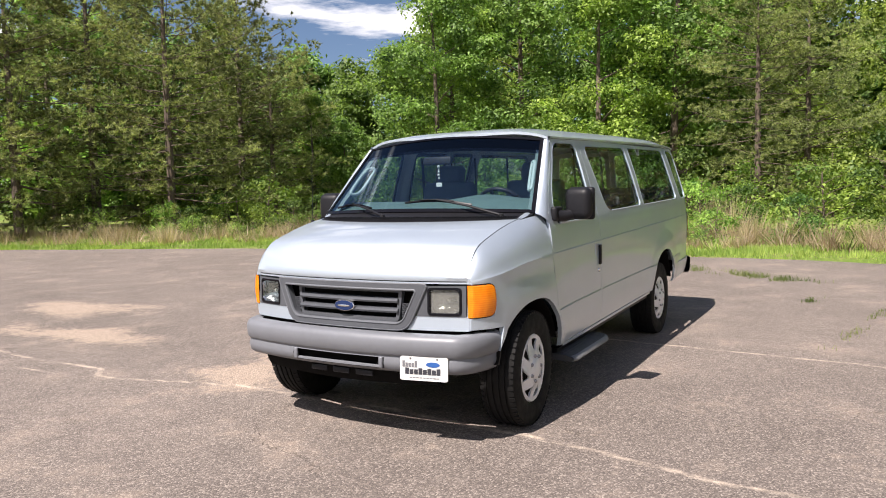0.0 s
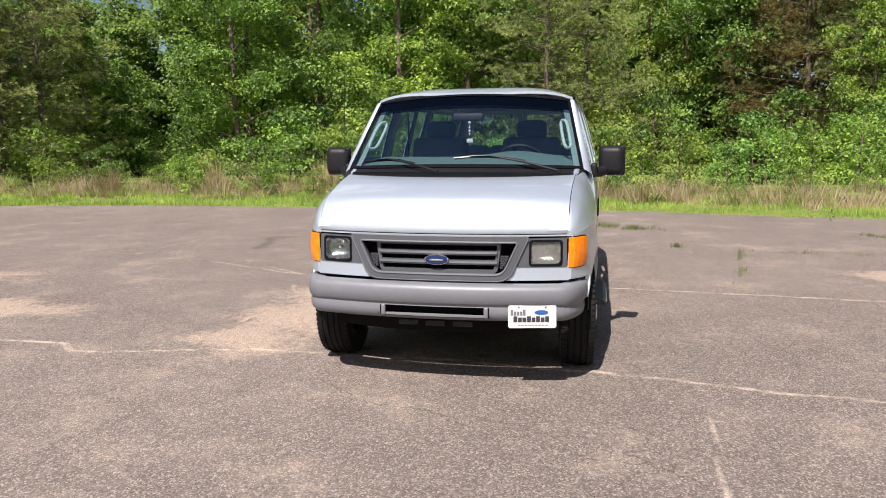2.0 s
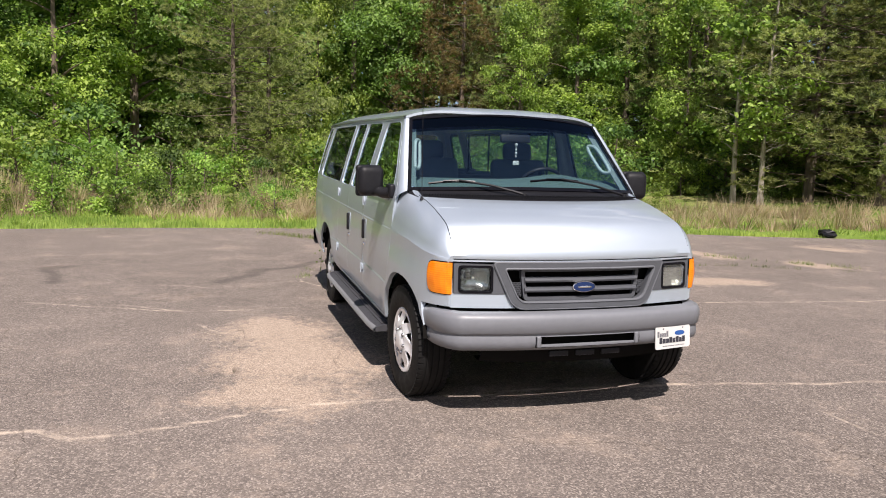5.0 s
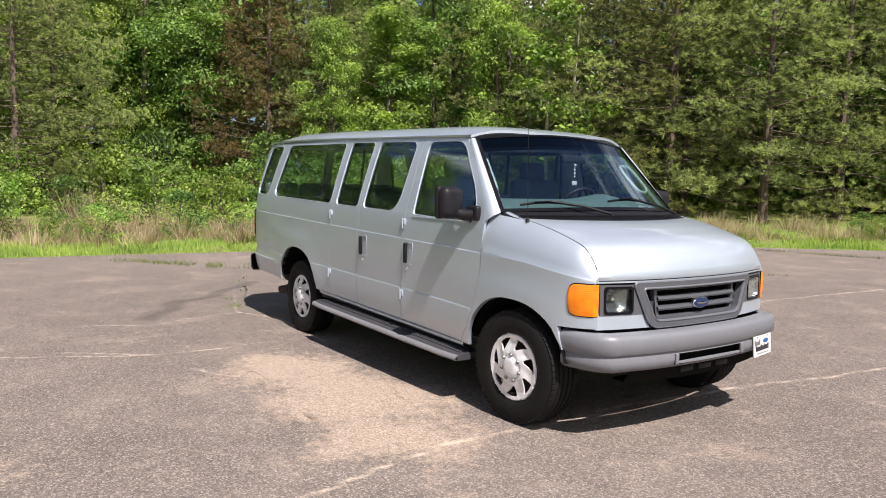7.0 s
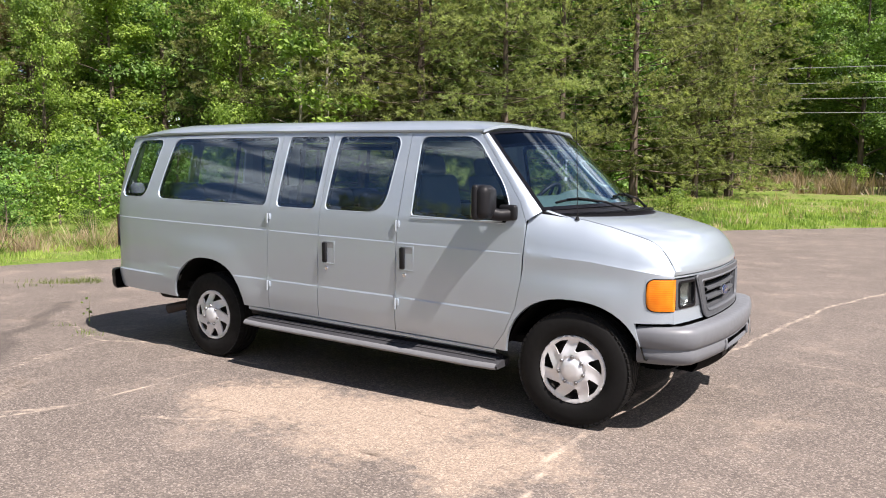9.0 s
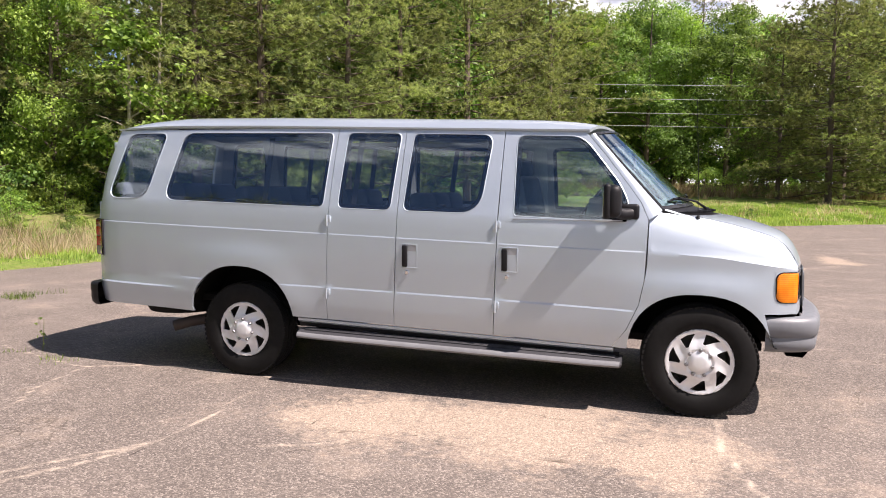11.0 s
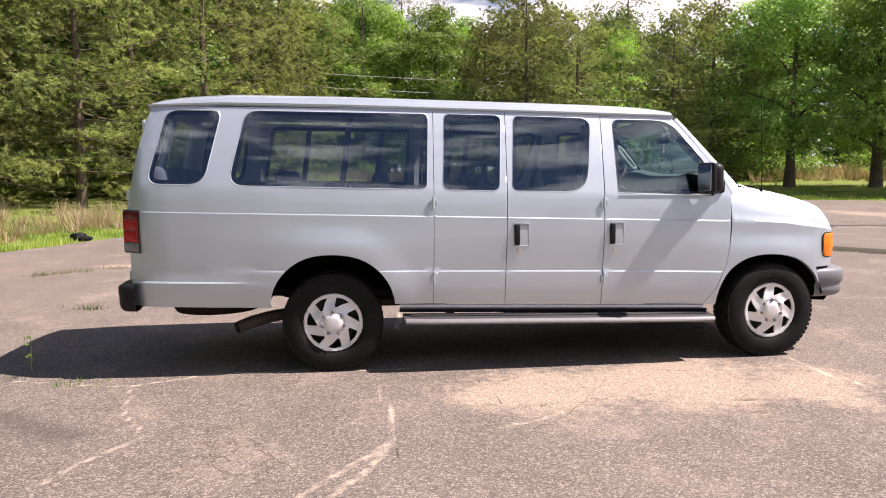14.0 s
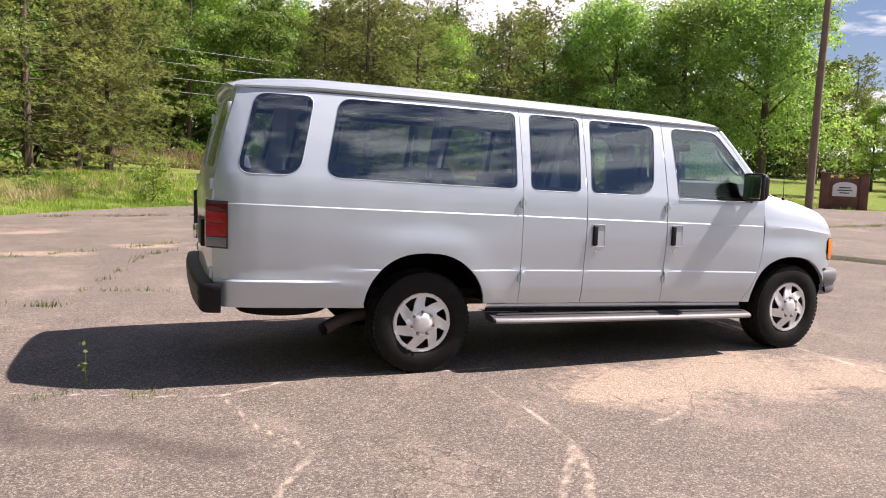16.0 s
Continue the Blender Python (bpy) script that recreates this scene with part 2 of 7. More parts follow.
def add_box(bm, cx, cy, cz, sx, sy, sz, bev=0.0, segs=2, m=None, mi=0):
    r = bmesh.ops.create_cube(bm, size=1.0, matrix=Matrix.Translation((cx, cy, cz)) @ Matrix.Diagonal((sx, sy, sz, 1)))
    vs = r["verts"]
    fs = list({f for v in vs for f in v.link_faces})
    for f in fs:
        f.material_index = mi
    if bev:
        es = list({e for v in vs for e in v.link_edges})
        out = bmesh.ops.bevel(bm, geom=es, offset=min(bev, 0.49 * min(sx, sy, sz)), segments=segs, profile=0.5, affect="EDGES")
        vs = list({v for f in out["faces"] for v in f.verts} | {v for v in vs if v.is_valid})
        for f in out["faces"]:
            f.material_index = mi
    if m is not None:
        bmesh.ops.transform(bm, matrix=m, verts=[v for v in vs if v.is_valid])
    return bm


def box(*a, **k):
    return add_box(bmesh.new(), *a, **k)


def add_tube(bm, pts, radius, n=10, cap=True, mi=0):
    """A round bar along points; radius is a number or one for each point."""
    pts = [Vector(p) for p in pts]
    rad = [radius] * len(pts) if isinstance(radius, (int, float)) else list(radius)
    rings = []
    up = Vector((0, 0, 1))
    for i, p in enumerate(pts):
        d = (pts[min(i + 1, len(pts) - 1)] - pts[max(i - 1, 0)]).normalized()
        side = d.cross(up if abs(d.z) < 0.95 else Vector((1, 0, 0))).normalized()
        nrm = side.cross(d).normalized()
        rings.append([bm.verts.new(p + (side * math.cos(2 * math.pi * k / n) + nrm * math.sin(2 * math.pi * k / n)) * rad[i]) for k in range(n)])
    for a, b in zip(rings, rings[1:]):
        for k in range(n):
            bm.faces.new((a[k], a[(k + 1) % n], b[(k + 1) % n], b[k])).material_index = mi
    if cap:
        bm.faces.new(rings[0][::-1]).material_index = mi
        bm.faces.new(rings[-1]).material_index = mi
    return bm


def loft(bm, rows, closed=False, mi=0):
    """Faces between rows of points, one after the other."""
    vs = [[bm.verts.new(p) for p in r] for r in rows]
    for a, b in zip(vs, vs[1:]):
        n = len(a)
        for k in range(n if closed else n - 1):
            bm.faces.new((a[k], a[(k + 1) % n], b[(k + 1) % n], b[k])).material_index = mi
    return vs


def revolve(bm, profile, n=48, mi=0):
    """Profile of (radius, y) turned round the y axis."""
    rows = [[(r * math.cos(2 * math.pi * k / n), y, r * math.sin(2 * math.pi * k / n)) for k in range(n)] for r, y in profile]
    return loft(bm, rows, closed=True, mi=mi)


def round_poly(pts, radius, n=6):
    """A polygon with rounded corners; radius is one number or one for each corner."""
    out, cnt = [], len(pts)
    rad = [radius] * cnt if isinstance(radius, (int, float)) else radius
    for i in range(cnt):
        p, a, b = (Vector(pts[j % cnt]) for j in (i, i - 1, i + 1))
        u, v = (a - p), (b - p)
        r = min(rad[i], 0.49 * u.length, 0.49 * v.length)
        if r < 1e-4:
            out.append(tuple(p))
            continue
        p0, p1 = p + u.normalized() * r, p + v.normalized() * r
        for k in range(n + 1):
            t = k / n
            out.append(tuple(p0 * (1 - t) ** 2 + p * 2 * t * (1 - t) + p1 * t * t))
    return out


def dense(pts, step):
    out = []
    for a, b in zip(pts, pts[1:] + pts[:1]):
        k = max(1, int(math.dist(a, b) / step))
        out += [(a[0] + (b[0] - a[0]) * i / k, a[1] + (b[1] - a[1]) * i / k) for i in range(k)]
    return out


def inside(poly, px, py):
    poly = np.array(poly)
    res = np.zeros(len(px), bool)
    j = len(poly) - 1
    for i in range(len(poly)):
        (x0, y0), (x1, y1) = poly[i], poly[j]
        if y0 != y1:
            res ^= ((y0 > py) != (y1 > py)) & (px < (x1 - x0) * (py - y0) / (y1 - y0) + x0)
        j = i
    return res


def panel(outline, holes, to3d, step, thick, flip=False, inner=1, bm=None, rows=()):
    """A sheet over a flat outline with holes, carried to its curved place by to3d(u, v), with rims of that thickness (a vector)."""
    from mathutils.geometry import delaunay_2d_cdt
    loops = [dense(list(outline), step)] + [dense(list(h), step) for h in holes]
    vs, es = [], []
    for lp in loops:
        s = len(vs)
        vs += lp
        es += [(s + i, s + (i + 1) % len(lp)) for i in range(len(lp))]
    arr = np.array(vs)
    (u0, v0), (u1, v1) = arr.min(0), arr.max(0)
    gu, gv = np.meshgrid(np.arange(u0 + step * 0.5, u1, step), np.arange(v0 + step * 0.5, v1, step))
    gu, gv = gu.ravel(), gv.ravel()
    for r in rows:
        near = abs(gv - r) > 0.4 * step
        gu, gv = gu[near], gv[near]
    for r in rows:
        line = np.arange(u0 + 0.3 * step, u1, step)
        gu, gv = np.concatenate([gu, line]), np.concatenate([gv, np.full(len(line), r)])
    keep = inside(loops[0], gu, gv)
    for h in loops[1:]:
        keep &= ~inside(h, gu, gv)
    if keep.any():
        g = np.stack([gu[keep], gv[keep]], 1)
        gap = np.min(((g[:, None, :] - arr[None, :, :]) ** 2).sum(2), 1)
        vs += [tuple(p) for p in g[gap > (0.45 * step) ** 2]]
    co, _, tris, *_ = delaunay_2d_cdt([Vector(v) for v in vs], es, [], 0, 1e-6)
    co = np.array([tuple(c) for c in co])
    tris = np.array([t for t in tris if len(t) == 3])
    cen = co[tris].mean(1)
    ok = inside(loops[0], cen[:, 0], cen[:, 1])
    for h in loops[1:]:
        ok &= ~inside(h, cen[:, 0], cen[:, 1])
    tris = tris[ok]
    bm = bm or bmesh.new()
    out = [bm.verts.new(to3d(float(c[0]), float(c[1]))) for c in co]
    t = Vector(thick)
    back = [bm.verts.new(v.co + t) for v in out]
    edges = {}
    for a, b, c in tris:
        if flip:
            b, c = c, b
        bm.faces.new((out[a], out[b], out[c]))
        bm.faces.new((back[a], back[c], back[b])).material_index = inner
        for e in ((a, b), (b, c), (c, a)):
            k = (min(e), max(e))
            edges[k] = None if k in edges else e
    for e in edges.values():
        if e:
            a, b = e
            bm.faces.new((out[b], out[a], back[a], back[b]))
    bmesh.ops.delete(bm, geom=[v for v in bm.verts if not v.link_faces], context="VERTS")
    return bm


def grow(pts, d):
    """The outline moved outwards by d (inwards where negative)."""
    n = len(pts)
    area = sum(pts[i][0] * pts[(i + 1) % n][1] - pts[(i + 1) % n][0] * pts[i][1] for i in range(n))
    s = 1 if area > 0 else -1
    out = []
    for i in range(n):
        a, b = Vector(pts[i - 1]), Vector(pts[(i + 1) % n])
        t = (b - a).normalized()
        out.append((pts[i][0] + s * t.y * d, pts[i][1] - s * t.x * d))
    return out


def text_mesh(body, size, name):
    """Letters of the built-in font as a flat mesh, in the xy plane, centred."""
    cu = bpy.data.curves.new(name, "FONT")
    cu.body, cu.size, cu.align_x, cu.align_y, cu.extrude = body, size, "CENTER", "CENTER", 0.0006
    ob = bpy.data.objects.new(name, cu)
    scene.collection.objects.link(ob)
    me = bpy.data.meshes.new_from_object(ob.evaluated_get(bpy.context.evaluated_depsgraph_get()))
    bpy.data.objects.remove(ob)
    bpy.data.curves.remove(cu)
    return me

# ---------- the van ----------
# x runs forwards from the front axle, y to the driver's side, z up; the body sits nose-down by RAKE.
RAKE = 0.029
SIDE_Z = [0.40, 0.44, 0.55, 0.660, 0.690, 0.702, 0.80, 0.95, 1.098, 1.106, 1.20, 1.29, 1.45, 1.60, 1.75, 1.88, 1.93, 1.97]
SIDE_Y = [0.975, 0.992, 1.008, 1.012, 1.012, 1.0070, 1.0115, 1.016, 1.012, 1.0075, 1.002, 0.992, 0.951, 0.910, 0.866, 0.824, 0.806, 0.790]
BACK_X = [-4.96, -4.94, -4.90, -4.83, -4.70, -4.40, -4.0, -3.0]
BACK_D = [0.125, 0.095, 0.066, 0.044, 0.026, 0.010, 0.002, 0.0]
NOSE_X = [-0.60, -0.30, 0.0, 0.25, 0.40, 0.48, 0.54, 0.58, 0.61, 0.64]
NOSE_D = [0.0, 0.006, 0.014, 0.030, 0.050, 0.072, 0.100, 0.128, 0.160, 0.215]
SILL, DRIP, BELT, TAIL = 0.433, 1.925, 1.106, 0.398
REAR_Z = [0.438, 0.66, 1.115, 1.25, 1.55, 1.80, 1.88]      # rear edge of the side panels
REAR_X = [-4.972, -4.982, -4.990, -4.974, -4.908, -4.832, -4.800]


def P(x, y, zb):
    return (x, y, zb - RAKE * x)


def half_width(x, zb):
    w = float(np.interp(zb, SIDE_Z, SIDE_Y))
    w -= float(np.interp(x, BACK_X, BACK_D)) * (1.0 if zb < 1.3 else 1.0 + 0.25 * (zb - 1.3))
    if x < -3.95 and zb < 0.69:
        # step in the tail's lower side, fading towards the arch
        w += 0.012 * min(1.0, (-3.95 - x) / 0.5) * float(np.interp(zb, [0.44, 0.598, 0.612, 0.66], [0.6, 1.0, 0.0, -0.5]))
    # flares over the wheels
    for wx, reach in ((0.0, 0.56), (-3.50, 0.60)):
        d = math.hypot(x - wx, (zb - 0.34) * 1.02)
        if 0.40 < d < reach + 0.20 and zb < 1.09:
            w += 0.012 * math.cos(math.pi / 2 * min(1.0, abs(d - 0.50) / 0.24)) ** 2
        # soft shoulder where the skin swells out above the wheel
        q = min(1.0, max(0.0, (1.00 - zb) / 0.14))
        w += 0.014 * math.exp(-((x - wx) / 0.62) ** 2) * q * q * (3 - 2 * q)
    if x > -0.6:
        w -= float(np.interp(x, NOSE_X, NOSE_D))
    return w


def hood_edge_z(x):
    z = float(np.interp(x, [-0.40, -0.25, -0.13, 0.05, 0.19, 0.35, 0.465, 0.55, 0.62], [1.44, 1.400, 1.366, 1.338, 1.310, 1.268, 1.234, 1.200, 1.168]))
    return z - 0.118 * max(0.0, (x - 0.40) / 0.206) ** 3


def crease_z(x):
    return float(np.interp(x, [-0.36, 0.1, 0.606], [BELT, 1.092, 1.036]))


def hood_edge_y(x):
    return float(np.interp(x, [-0.40, -0.20, 0.0, 0.3, 0.5, 0.58, 0.64], [0.885, 0.868, 0.855, 0.846, 0.842, 0.840, 0.838]))


def crease_sag(x, z):
    """The lower crease runs down a little towards the tail."""
    return 0.026 * min(1.0, max(0.0, (-1.4 - x) / 3.4)) * float(np.interp(z, [0.44, 0.66, 0.72, 1.0], [0.0, 1.0, 1.0, 0.0]))


def side_point(s):
    """Side skin: (x, zb) to its place, for the side s (1 driver, -1 passenger)."""
    return lambda x, z: P(x, s * half_width(x, z), z - crease_sag(x, z))


def fender_point(s):
    """Wing: above 1.00 the second number runs over the rounded shoulder to the bonnet's edge at 1.40."""
    def f(x, v):
        if v <= 1.0:
            return P(x, s * half_width(x, v), v)
        a = (v - 1.0) / 0.4
        w, ze, ye, z1 = half_width(x, 1.0), hood_edge_z(x), hood_edge_y(x), crease_z(x)
        if a <= 0.3:
            return P(x, s * w, 1.0 + (z1 - 1.0) * a / 0.3)
        b = (a - 0.3) / 0.7
        w1 = w - 0.0035 * min(1.0, b / 0.04)
        lin_y, lin_z = w1 + (ye - w1) * b, z1 + (ze - z1) * b
        bul = math.sin(math.pi * b)
        return P(x, s * (lin_y + bul * 0.13 * max(0.0, w1 - ye)), lin_z + bul * 0.12 * (ze - z1))
    return f


def arch(wx, r, z0, n=22, wz=0.36):
    """Wheel arch cut from the bottom edge z0: points from back to front."""
    e = 0.86
    a0 = math.asin(max(0.0, min(1, (z0 - wz) / r)) ** (1 / e))
    out = []
    for k in range(n + 1):
        a = math.pi - a0 - (math.pi - 2 * a0) * k / n
        out.append((wx + r * math.copysign(abs(math.cos(a)) ** e, math.cos(a)), wz + r * math.sin(a) ** e))
    return out


GAP = 0.004
van = thing("passenger_van", "long silver passenger van parked on the worn asphalt lot", "van")

WIN_QUARTER = round_poly([(-4.842, 1.302), (-4.425, 1.306), (-4.298, 1.862), (-4.700, 1.856)], [0.11, 0.12, 0.07, 0.09])
WIN_LONG = round_poly([(-4.252, 1.304), (-2.778, 1.302), (-2.752, 1.884), (-4.125, 1.868)], [0.12, 0.06, 0.05, 0.10])
WIN_NARROW = round_poly([(-2.660, 1.302), (-2.222, 1.302), (-2.184, 1.890), (-2.630, 1.888)], [0.06, 0.06, 0.05, 0.05])
WIN_MID = round_poly([(-2.124, 1.304), (-1.530, 1.308), (-1.462, 1.890), (-2.084, 1.890)], [0.06, 0.17, 0.09, 0.05])
WIN_DOOR = round_poly([(-1.280, 1.306), (-0.490, 1.296), (-0.478, 1.42), (-0.545, 1.56), (-0.815, 1.890), (-1.288, 1.888)], [0.03, 0.02, 0.06, 0.06, 0.10, 0.07])
# driver's side: three fixed windows behind the door
WIN_L1 = round_poly([(-2.700, 1.318), (-1.640, 1.320), (-1.480, 1.872), (-2.640, 1.872)], [0.06, 0.14, 0.09, 0.05])
WIN_L2 = round_poly([(-4.225, 1.312), (-2.800, 1.316), (-2.760, 1.872), (-4.115, 1.862)], [0.08, 0.04, 0.03, 0.07])


def window(owner, s, hole, glass, lab, rail=False):
    """Pane with its black rubber and dark printed edge, set into an opening of the side."""
    f = side_point(s)

    def g(d):
        return lambda x, z: tuple(Vector(f(x, z)) + Vector((0, -s * d, 0)))
    seal = part("seal", panel(grow(hole, -0.002), [grow(hole, -0.034)], g(0.0105), 0.06, (0, -s * 0.010, 0), flip=s > 0, inner=0), RUBBER_SEAL, owner)
    bm = bmesh.new()
    ring = dense(hole, 0.06)
    loft(bm, [[f(*p) for p in grow(ring, 0.004)], [tuple(Vector(f(*p)) + Vector((0, s * 0.0030, 0))) for p in grow(ring, -0.0005)], [tuple(Vector(f(*p)) + Vector((0, -s * 0.008, 0))) for p in grow(ring, -0.004)]], closed=True)
    bmesh.ops.recalc_face_normals(bm, faces=bm.faces)
    part("window_flange", bm, PAINT, owner)
    pane = part("pane", panel(grow(hole, -0.0045), [], g(0.0040), 0.08, (0, -s * 0.004, 0), flip=s > 0, inner=0), glass, owner, lab)
    pane.visible_shadow = False
    if rail:
        part("latch", box(hole[0][0] + 0.30, s * (half_width(-2, 1.34) - 0.03), 1.352 + RAKE * 1.9, 0.05, 0.02, 0.02, 0.005), BLACK_PLASTIC, owner)
    return pane, seal


def panel_part(name, s, outline, holes, label="", to3d=None, step=0.032):
    bm = panel(outline, holes, to3d or side_point(s), step, (0, -s * 0.022, 0), flip=s > 0, rows=(0.598, 0.612, 0.690, 0.702, 1.098, 1.106, 1.29))
    return part(name, bm, [PAINT, TRIM_GREY], van, label, angle=20)


def ribbon(xs, s, name, owner, mat, z, h, proud):
    """Thin strip that follows the side."""
    bm = bmesh.new()
    rows = []
    for x in xs:
        w = half_width(x, z)
        rows.append([P(x, s * (w - 0.003), z - h), P(x, s * (w + proud), z - h * 0.8), P(x, s * (w + proud), z + h * 0.8), P(x, s * (w - 0.003), z + h)])
    loft(bm, rows)
    bmesh.ops.recalc_face_normals(bm, faces=bm.faces)
    return part(name, bm, mat, owner)


def door_handle(owner, s, x, zb):
    """Recessed cup with a black pull and a round lock below."""
    w = half_width(x, zb)
    m = Matrix.Translation(P(x, s * (w - 0.001), zb))
    bm = bmesh.new()
    for dx, dz, sx, sz in ((0, 0.087, 0.125, 0.006), (0, -0.087, 0.125, 0.009), (-0.060, 0, 0.006, 0.18), (0.060, 0, 0.005, 0.18)):
        add_box(bm, dx, 0, dz, sx, 0.006, sz, 0.002, 2, m)
    cup = part("handle_cup", bm, PAINT, owner, "silver recessed handle cup")
    # flat plate in the darkened silver, for the shade inside the cup
    part("cup_shell", box(0.012, -s * 0.002, 0, 0.085, 0.004, 0.16, 0.002, 1, m), CUP_SHADE, cup)
    bm = box(-0.033, s * 0.008, 0.0, 0.042, 0.022, 0.160, 0.009, 3, m)
    part("handle", bm, BLACK_PLASTIC, owner, "black plastic door pull")
    bm = bmesh.new()
    revolve(bm, [(0.001, s * 0.008), (0.013, s * 0.008), (0.016, s * 0.004), (0.016, -s * 0.004)], 16)
    bmesh.ops.transform(bm, matrix=m @ Matrix.Translation((-0.018, 0, -0.125)), verts=bm.verts)
    bmesh.ops.recalc_face_normals(bm, faces=bm.faces)
    part("lock", bm, CHROME, owner)


def hinge(owner, s, x, zb):
    w = half_width(x, zb)
    bm = bmesh.new()
    m = Matrix.Translation(P(x, s * w, zb))
    add_tube(bm, [(0.0, s * 0.010, -0.042), (0.0, s * 0.010, 0.042)], 0.009, 10)
    add_box(bm, 0.016, s * 0.004, 0.012, 0.026, 0.014, 0.05, 0.003)
    add_box(bm, -0.014, s * 0.004, -0.012, 0.024, 0.014, 0.05, 0.003)
    bmesh.ops.transform(bm, matrix=m, verts=bm.verts)
    part("hinge", bm, PAINT, owner)


DOOR_FRONT_EDGE = [(-0.575, SILL), (-0.48, 0.56), (-0.40, 0.74), (-0.365, 0.92), (-0.355, 1.15), (-0.350, 1.32), (-0.405, 1.44), (-0.50, 1.565), (-0.66, 1.765), (-0.775, 1.895)]
R_ARCH = arch(-3.50, 0.470, SILL, wz=0.345)
F_ARCH = arch(0.0, 0.475, 0.43, wz=0.365)
F_ARCH = [q for q in F_ARCH if q[0] < 0.2 or q[1] > 0.55]

for s in (-1, 1):
    # front door
    door = panel_part("front_door", s, DOOR_FRONT_EDGE + [(-0.80, DRIP - 0.012), (-1.378, DRIP - 0.008), (-1.385, 1.4), (-1.395, 1.0), (-1.413, SILL)], [WIN_DOOR],
                      "silver front door with a glazed window", step=0.045)
    window(door, s, WIN_DOOR, GLASS_CAB, "cab door glass")
    door_handle(door, s, -1.300, 0.990)
    for z in (1.225, 0.645):
        hinge(door, s, -1.400, z) if s < 0 else None
    part("window_ledge", box(-0.90, s * (half_width(-0.9, 1.298) + 0.002), 1.297 + RAKE * 0.9, 0.76, 0.014, 0.010, 0.004, 2, None), PAINT, door)
    # quarter with the rear wheel arch
    rear_edge = [(x, z) for x, z in zip(REAR_X, REAR_Z[:-1] + [DRIP - 0.045])]
    rear_edge[0] = (REAR_X[0], TAIL)
    if s < 0:
        quarter = panel_part("quarter_panel", s, rear_edge + [(-2.716, DRIP - 0.005), (-2.728, 1.4), (-2.742, SILL)] + R_ARCH[::-1] + [(-3.958, TAIL)], [WIN_QUARTER, WIN_LONG],
                             "silver rear quarter panel with two tinted windows", step=0.036)
        window(quarter, s, WIN_QUARTER, GLASS_TINT, "small tinted quarter window")
        window(quarter, s, WIN_LONG, GLASS_TINT, "long tinted passenger window")
        d2 = panel_part("side_door", s, [(-2.738, SILL), (-2.189, SILL), (-2.170, 1.0), (-2.152, DRIP - 0.006), (-2.712, DRIP - 0.005), (-2.724, 1.4)], [WIN_NARROW], "narrow rear side door in silver paint")
        window(d2, s, WIN_NARROW, GLASS_TINT, "narrow tinted window")
        d3 = panel_part("side_door", s, [(-2.184, SILL), (-1.418, SILL), (-1.400, 1.0), (-1.383, DRIP - 0.008), (-2.147, DRIP - 0.006), (-2.165, 1.0)], [WIN_MID], "wide front side door in silver paint")
        window(d3, s, WIN_MID, GLASS_TINT, "tinted side door window", rail=True)
        door_handle(d3, s, -2.058, 0.972)
        for z in (1.205, 0.640):
            hinge(d2, s, -2.735, z)
    else:
        quarter = panel_part("quarter_panel", s, rear_edge + [(-1.383, DRIP - 0.005), (-1.400, 1.0), (-1.418, SILL)] + R_ARCH[::-1] + [(-3.958, TAIL)], [WIN_QUARTER, WIN_L2, WIN_L1],
                             "silver side panel with three tinted windows", step=0.05)
        for wn_ in (WIN_QUARTER, WIN_L2, WIN_L1):
            window(quarter, s, wn_, GLASS_TINT, "tinted passenger window")
    # wing
    front_edge = [(0.400, 0.735), (0.606, 0.742), (0.606, 0.812), (0.470, 0.812), (0.466, 1.012), (0.600, 1.018), (0.606, 1.40)]
    # from the belt down the edge, round the arch, up the nose, back along the bonnet
    wing = part("wing", panel([(-0.351, 1.0)] + [(x + GAP, z) for x, z in DOOR_FRONT_EDGE[3::-1]] + F_ARCH + front_edge + [(0.30, 1.40), (0.0, 1.40), (-0.340, 1.40), (-0.346, 1.15)], [], fender_point(s), 0.04, (0, -s * 0.03, -0.004), flip=s > 0, rows=(1.120, 1.131)),
                [PAINT, UNDER_BLACK], van, "silver front wing", angle=24)
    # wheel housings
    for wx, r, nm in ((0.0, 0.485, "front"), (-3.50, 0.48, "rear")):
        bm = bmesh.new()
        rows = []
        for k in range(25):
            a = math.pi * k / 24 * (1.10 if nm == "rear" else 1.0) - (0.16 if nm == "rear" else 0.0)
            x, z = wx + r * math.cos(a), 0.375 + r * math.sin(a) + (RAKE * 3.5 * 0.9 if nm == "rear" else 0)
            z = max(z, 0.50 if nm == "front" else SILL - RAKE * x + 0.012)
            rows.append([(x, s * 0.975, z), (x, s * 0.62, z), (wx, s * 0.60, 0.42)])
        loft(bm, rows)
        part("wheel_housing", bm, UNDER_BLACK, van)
    # windscreen pillar
    outer = DOOR_FRONT_EDGE[5:]
    rows = []
    for i, (x, z) in enumerate(outer):
        t = i / (len(outer) - 1)
        o = Vector(P(x + GAP, s * half_width(x, z), z))
        gz = 1.390 + (1.912 - 1.390) * t
        gx = -0.262 + (-0.742 + 0.262) * t
        gy = 0.912 + (0.786 - 0.912) * t
        g = Vector(P(gx, s * gy, gz))
        mid = (o + g) / 2 + Vector((0.014, s * 0.014, 0.006))
        q1, q3 = (o * 0.75 + g * 0.25) + Vector((0.008, s * 0.011, 0.003)), (o * 0.25 + g * 0.75) + Vector((0.011, s * 0.009, 0.005))
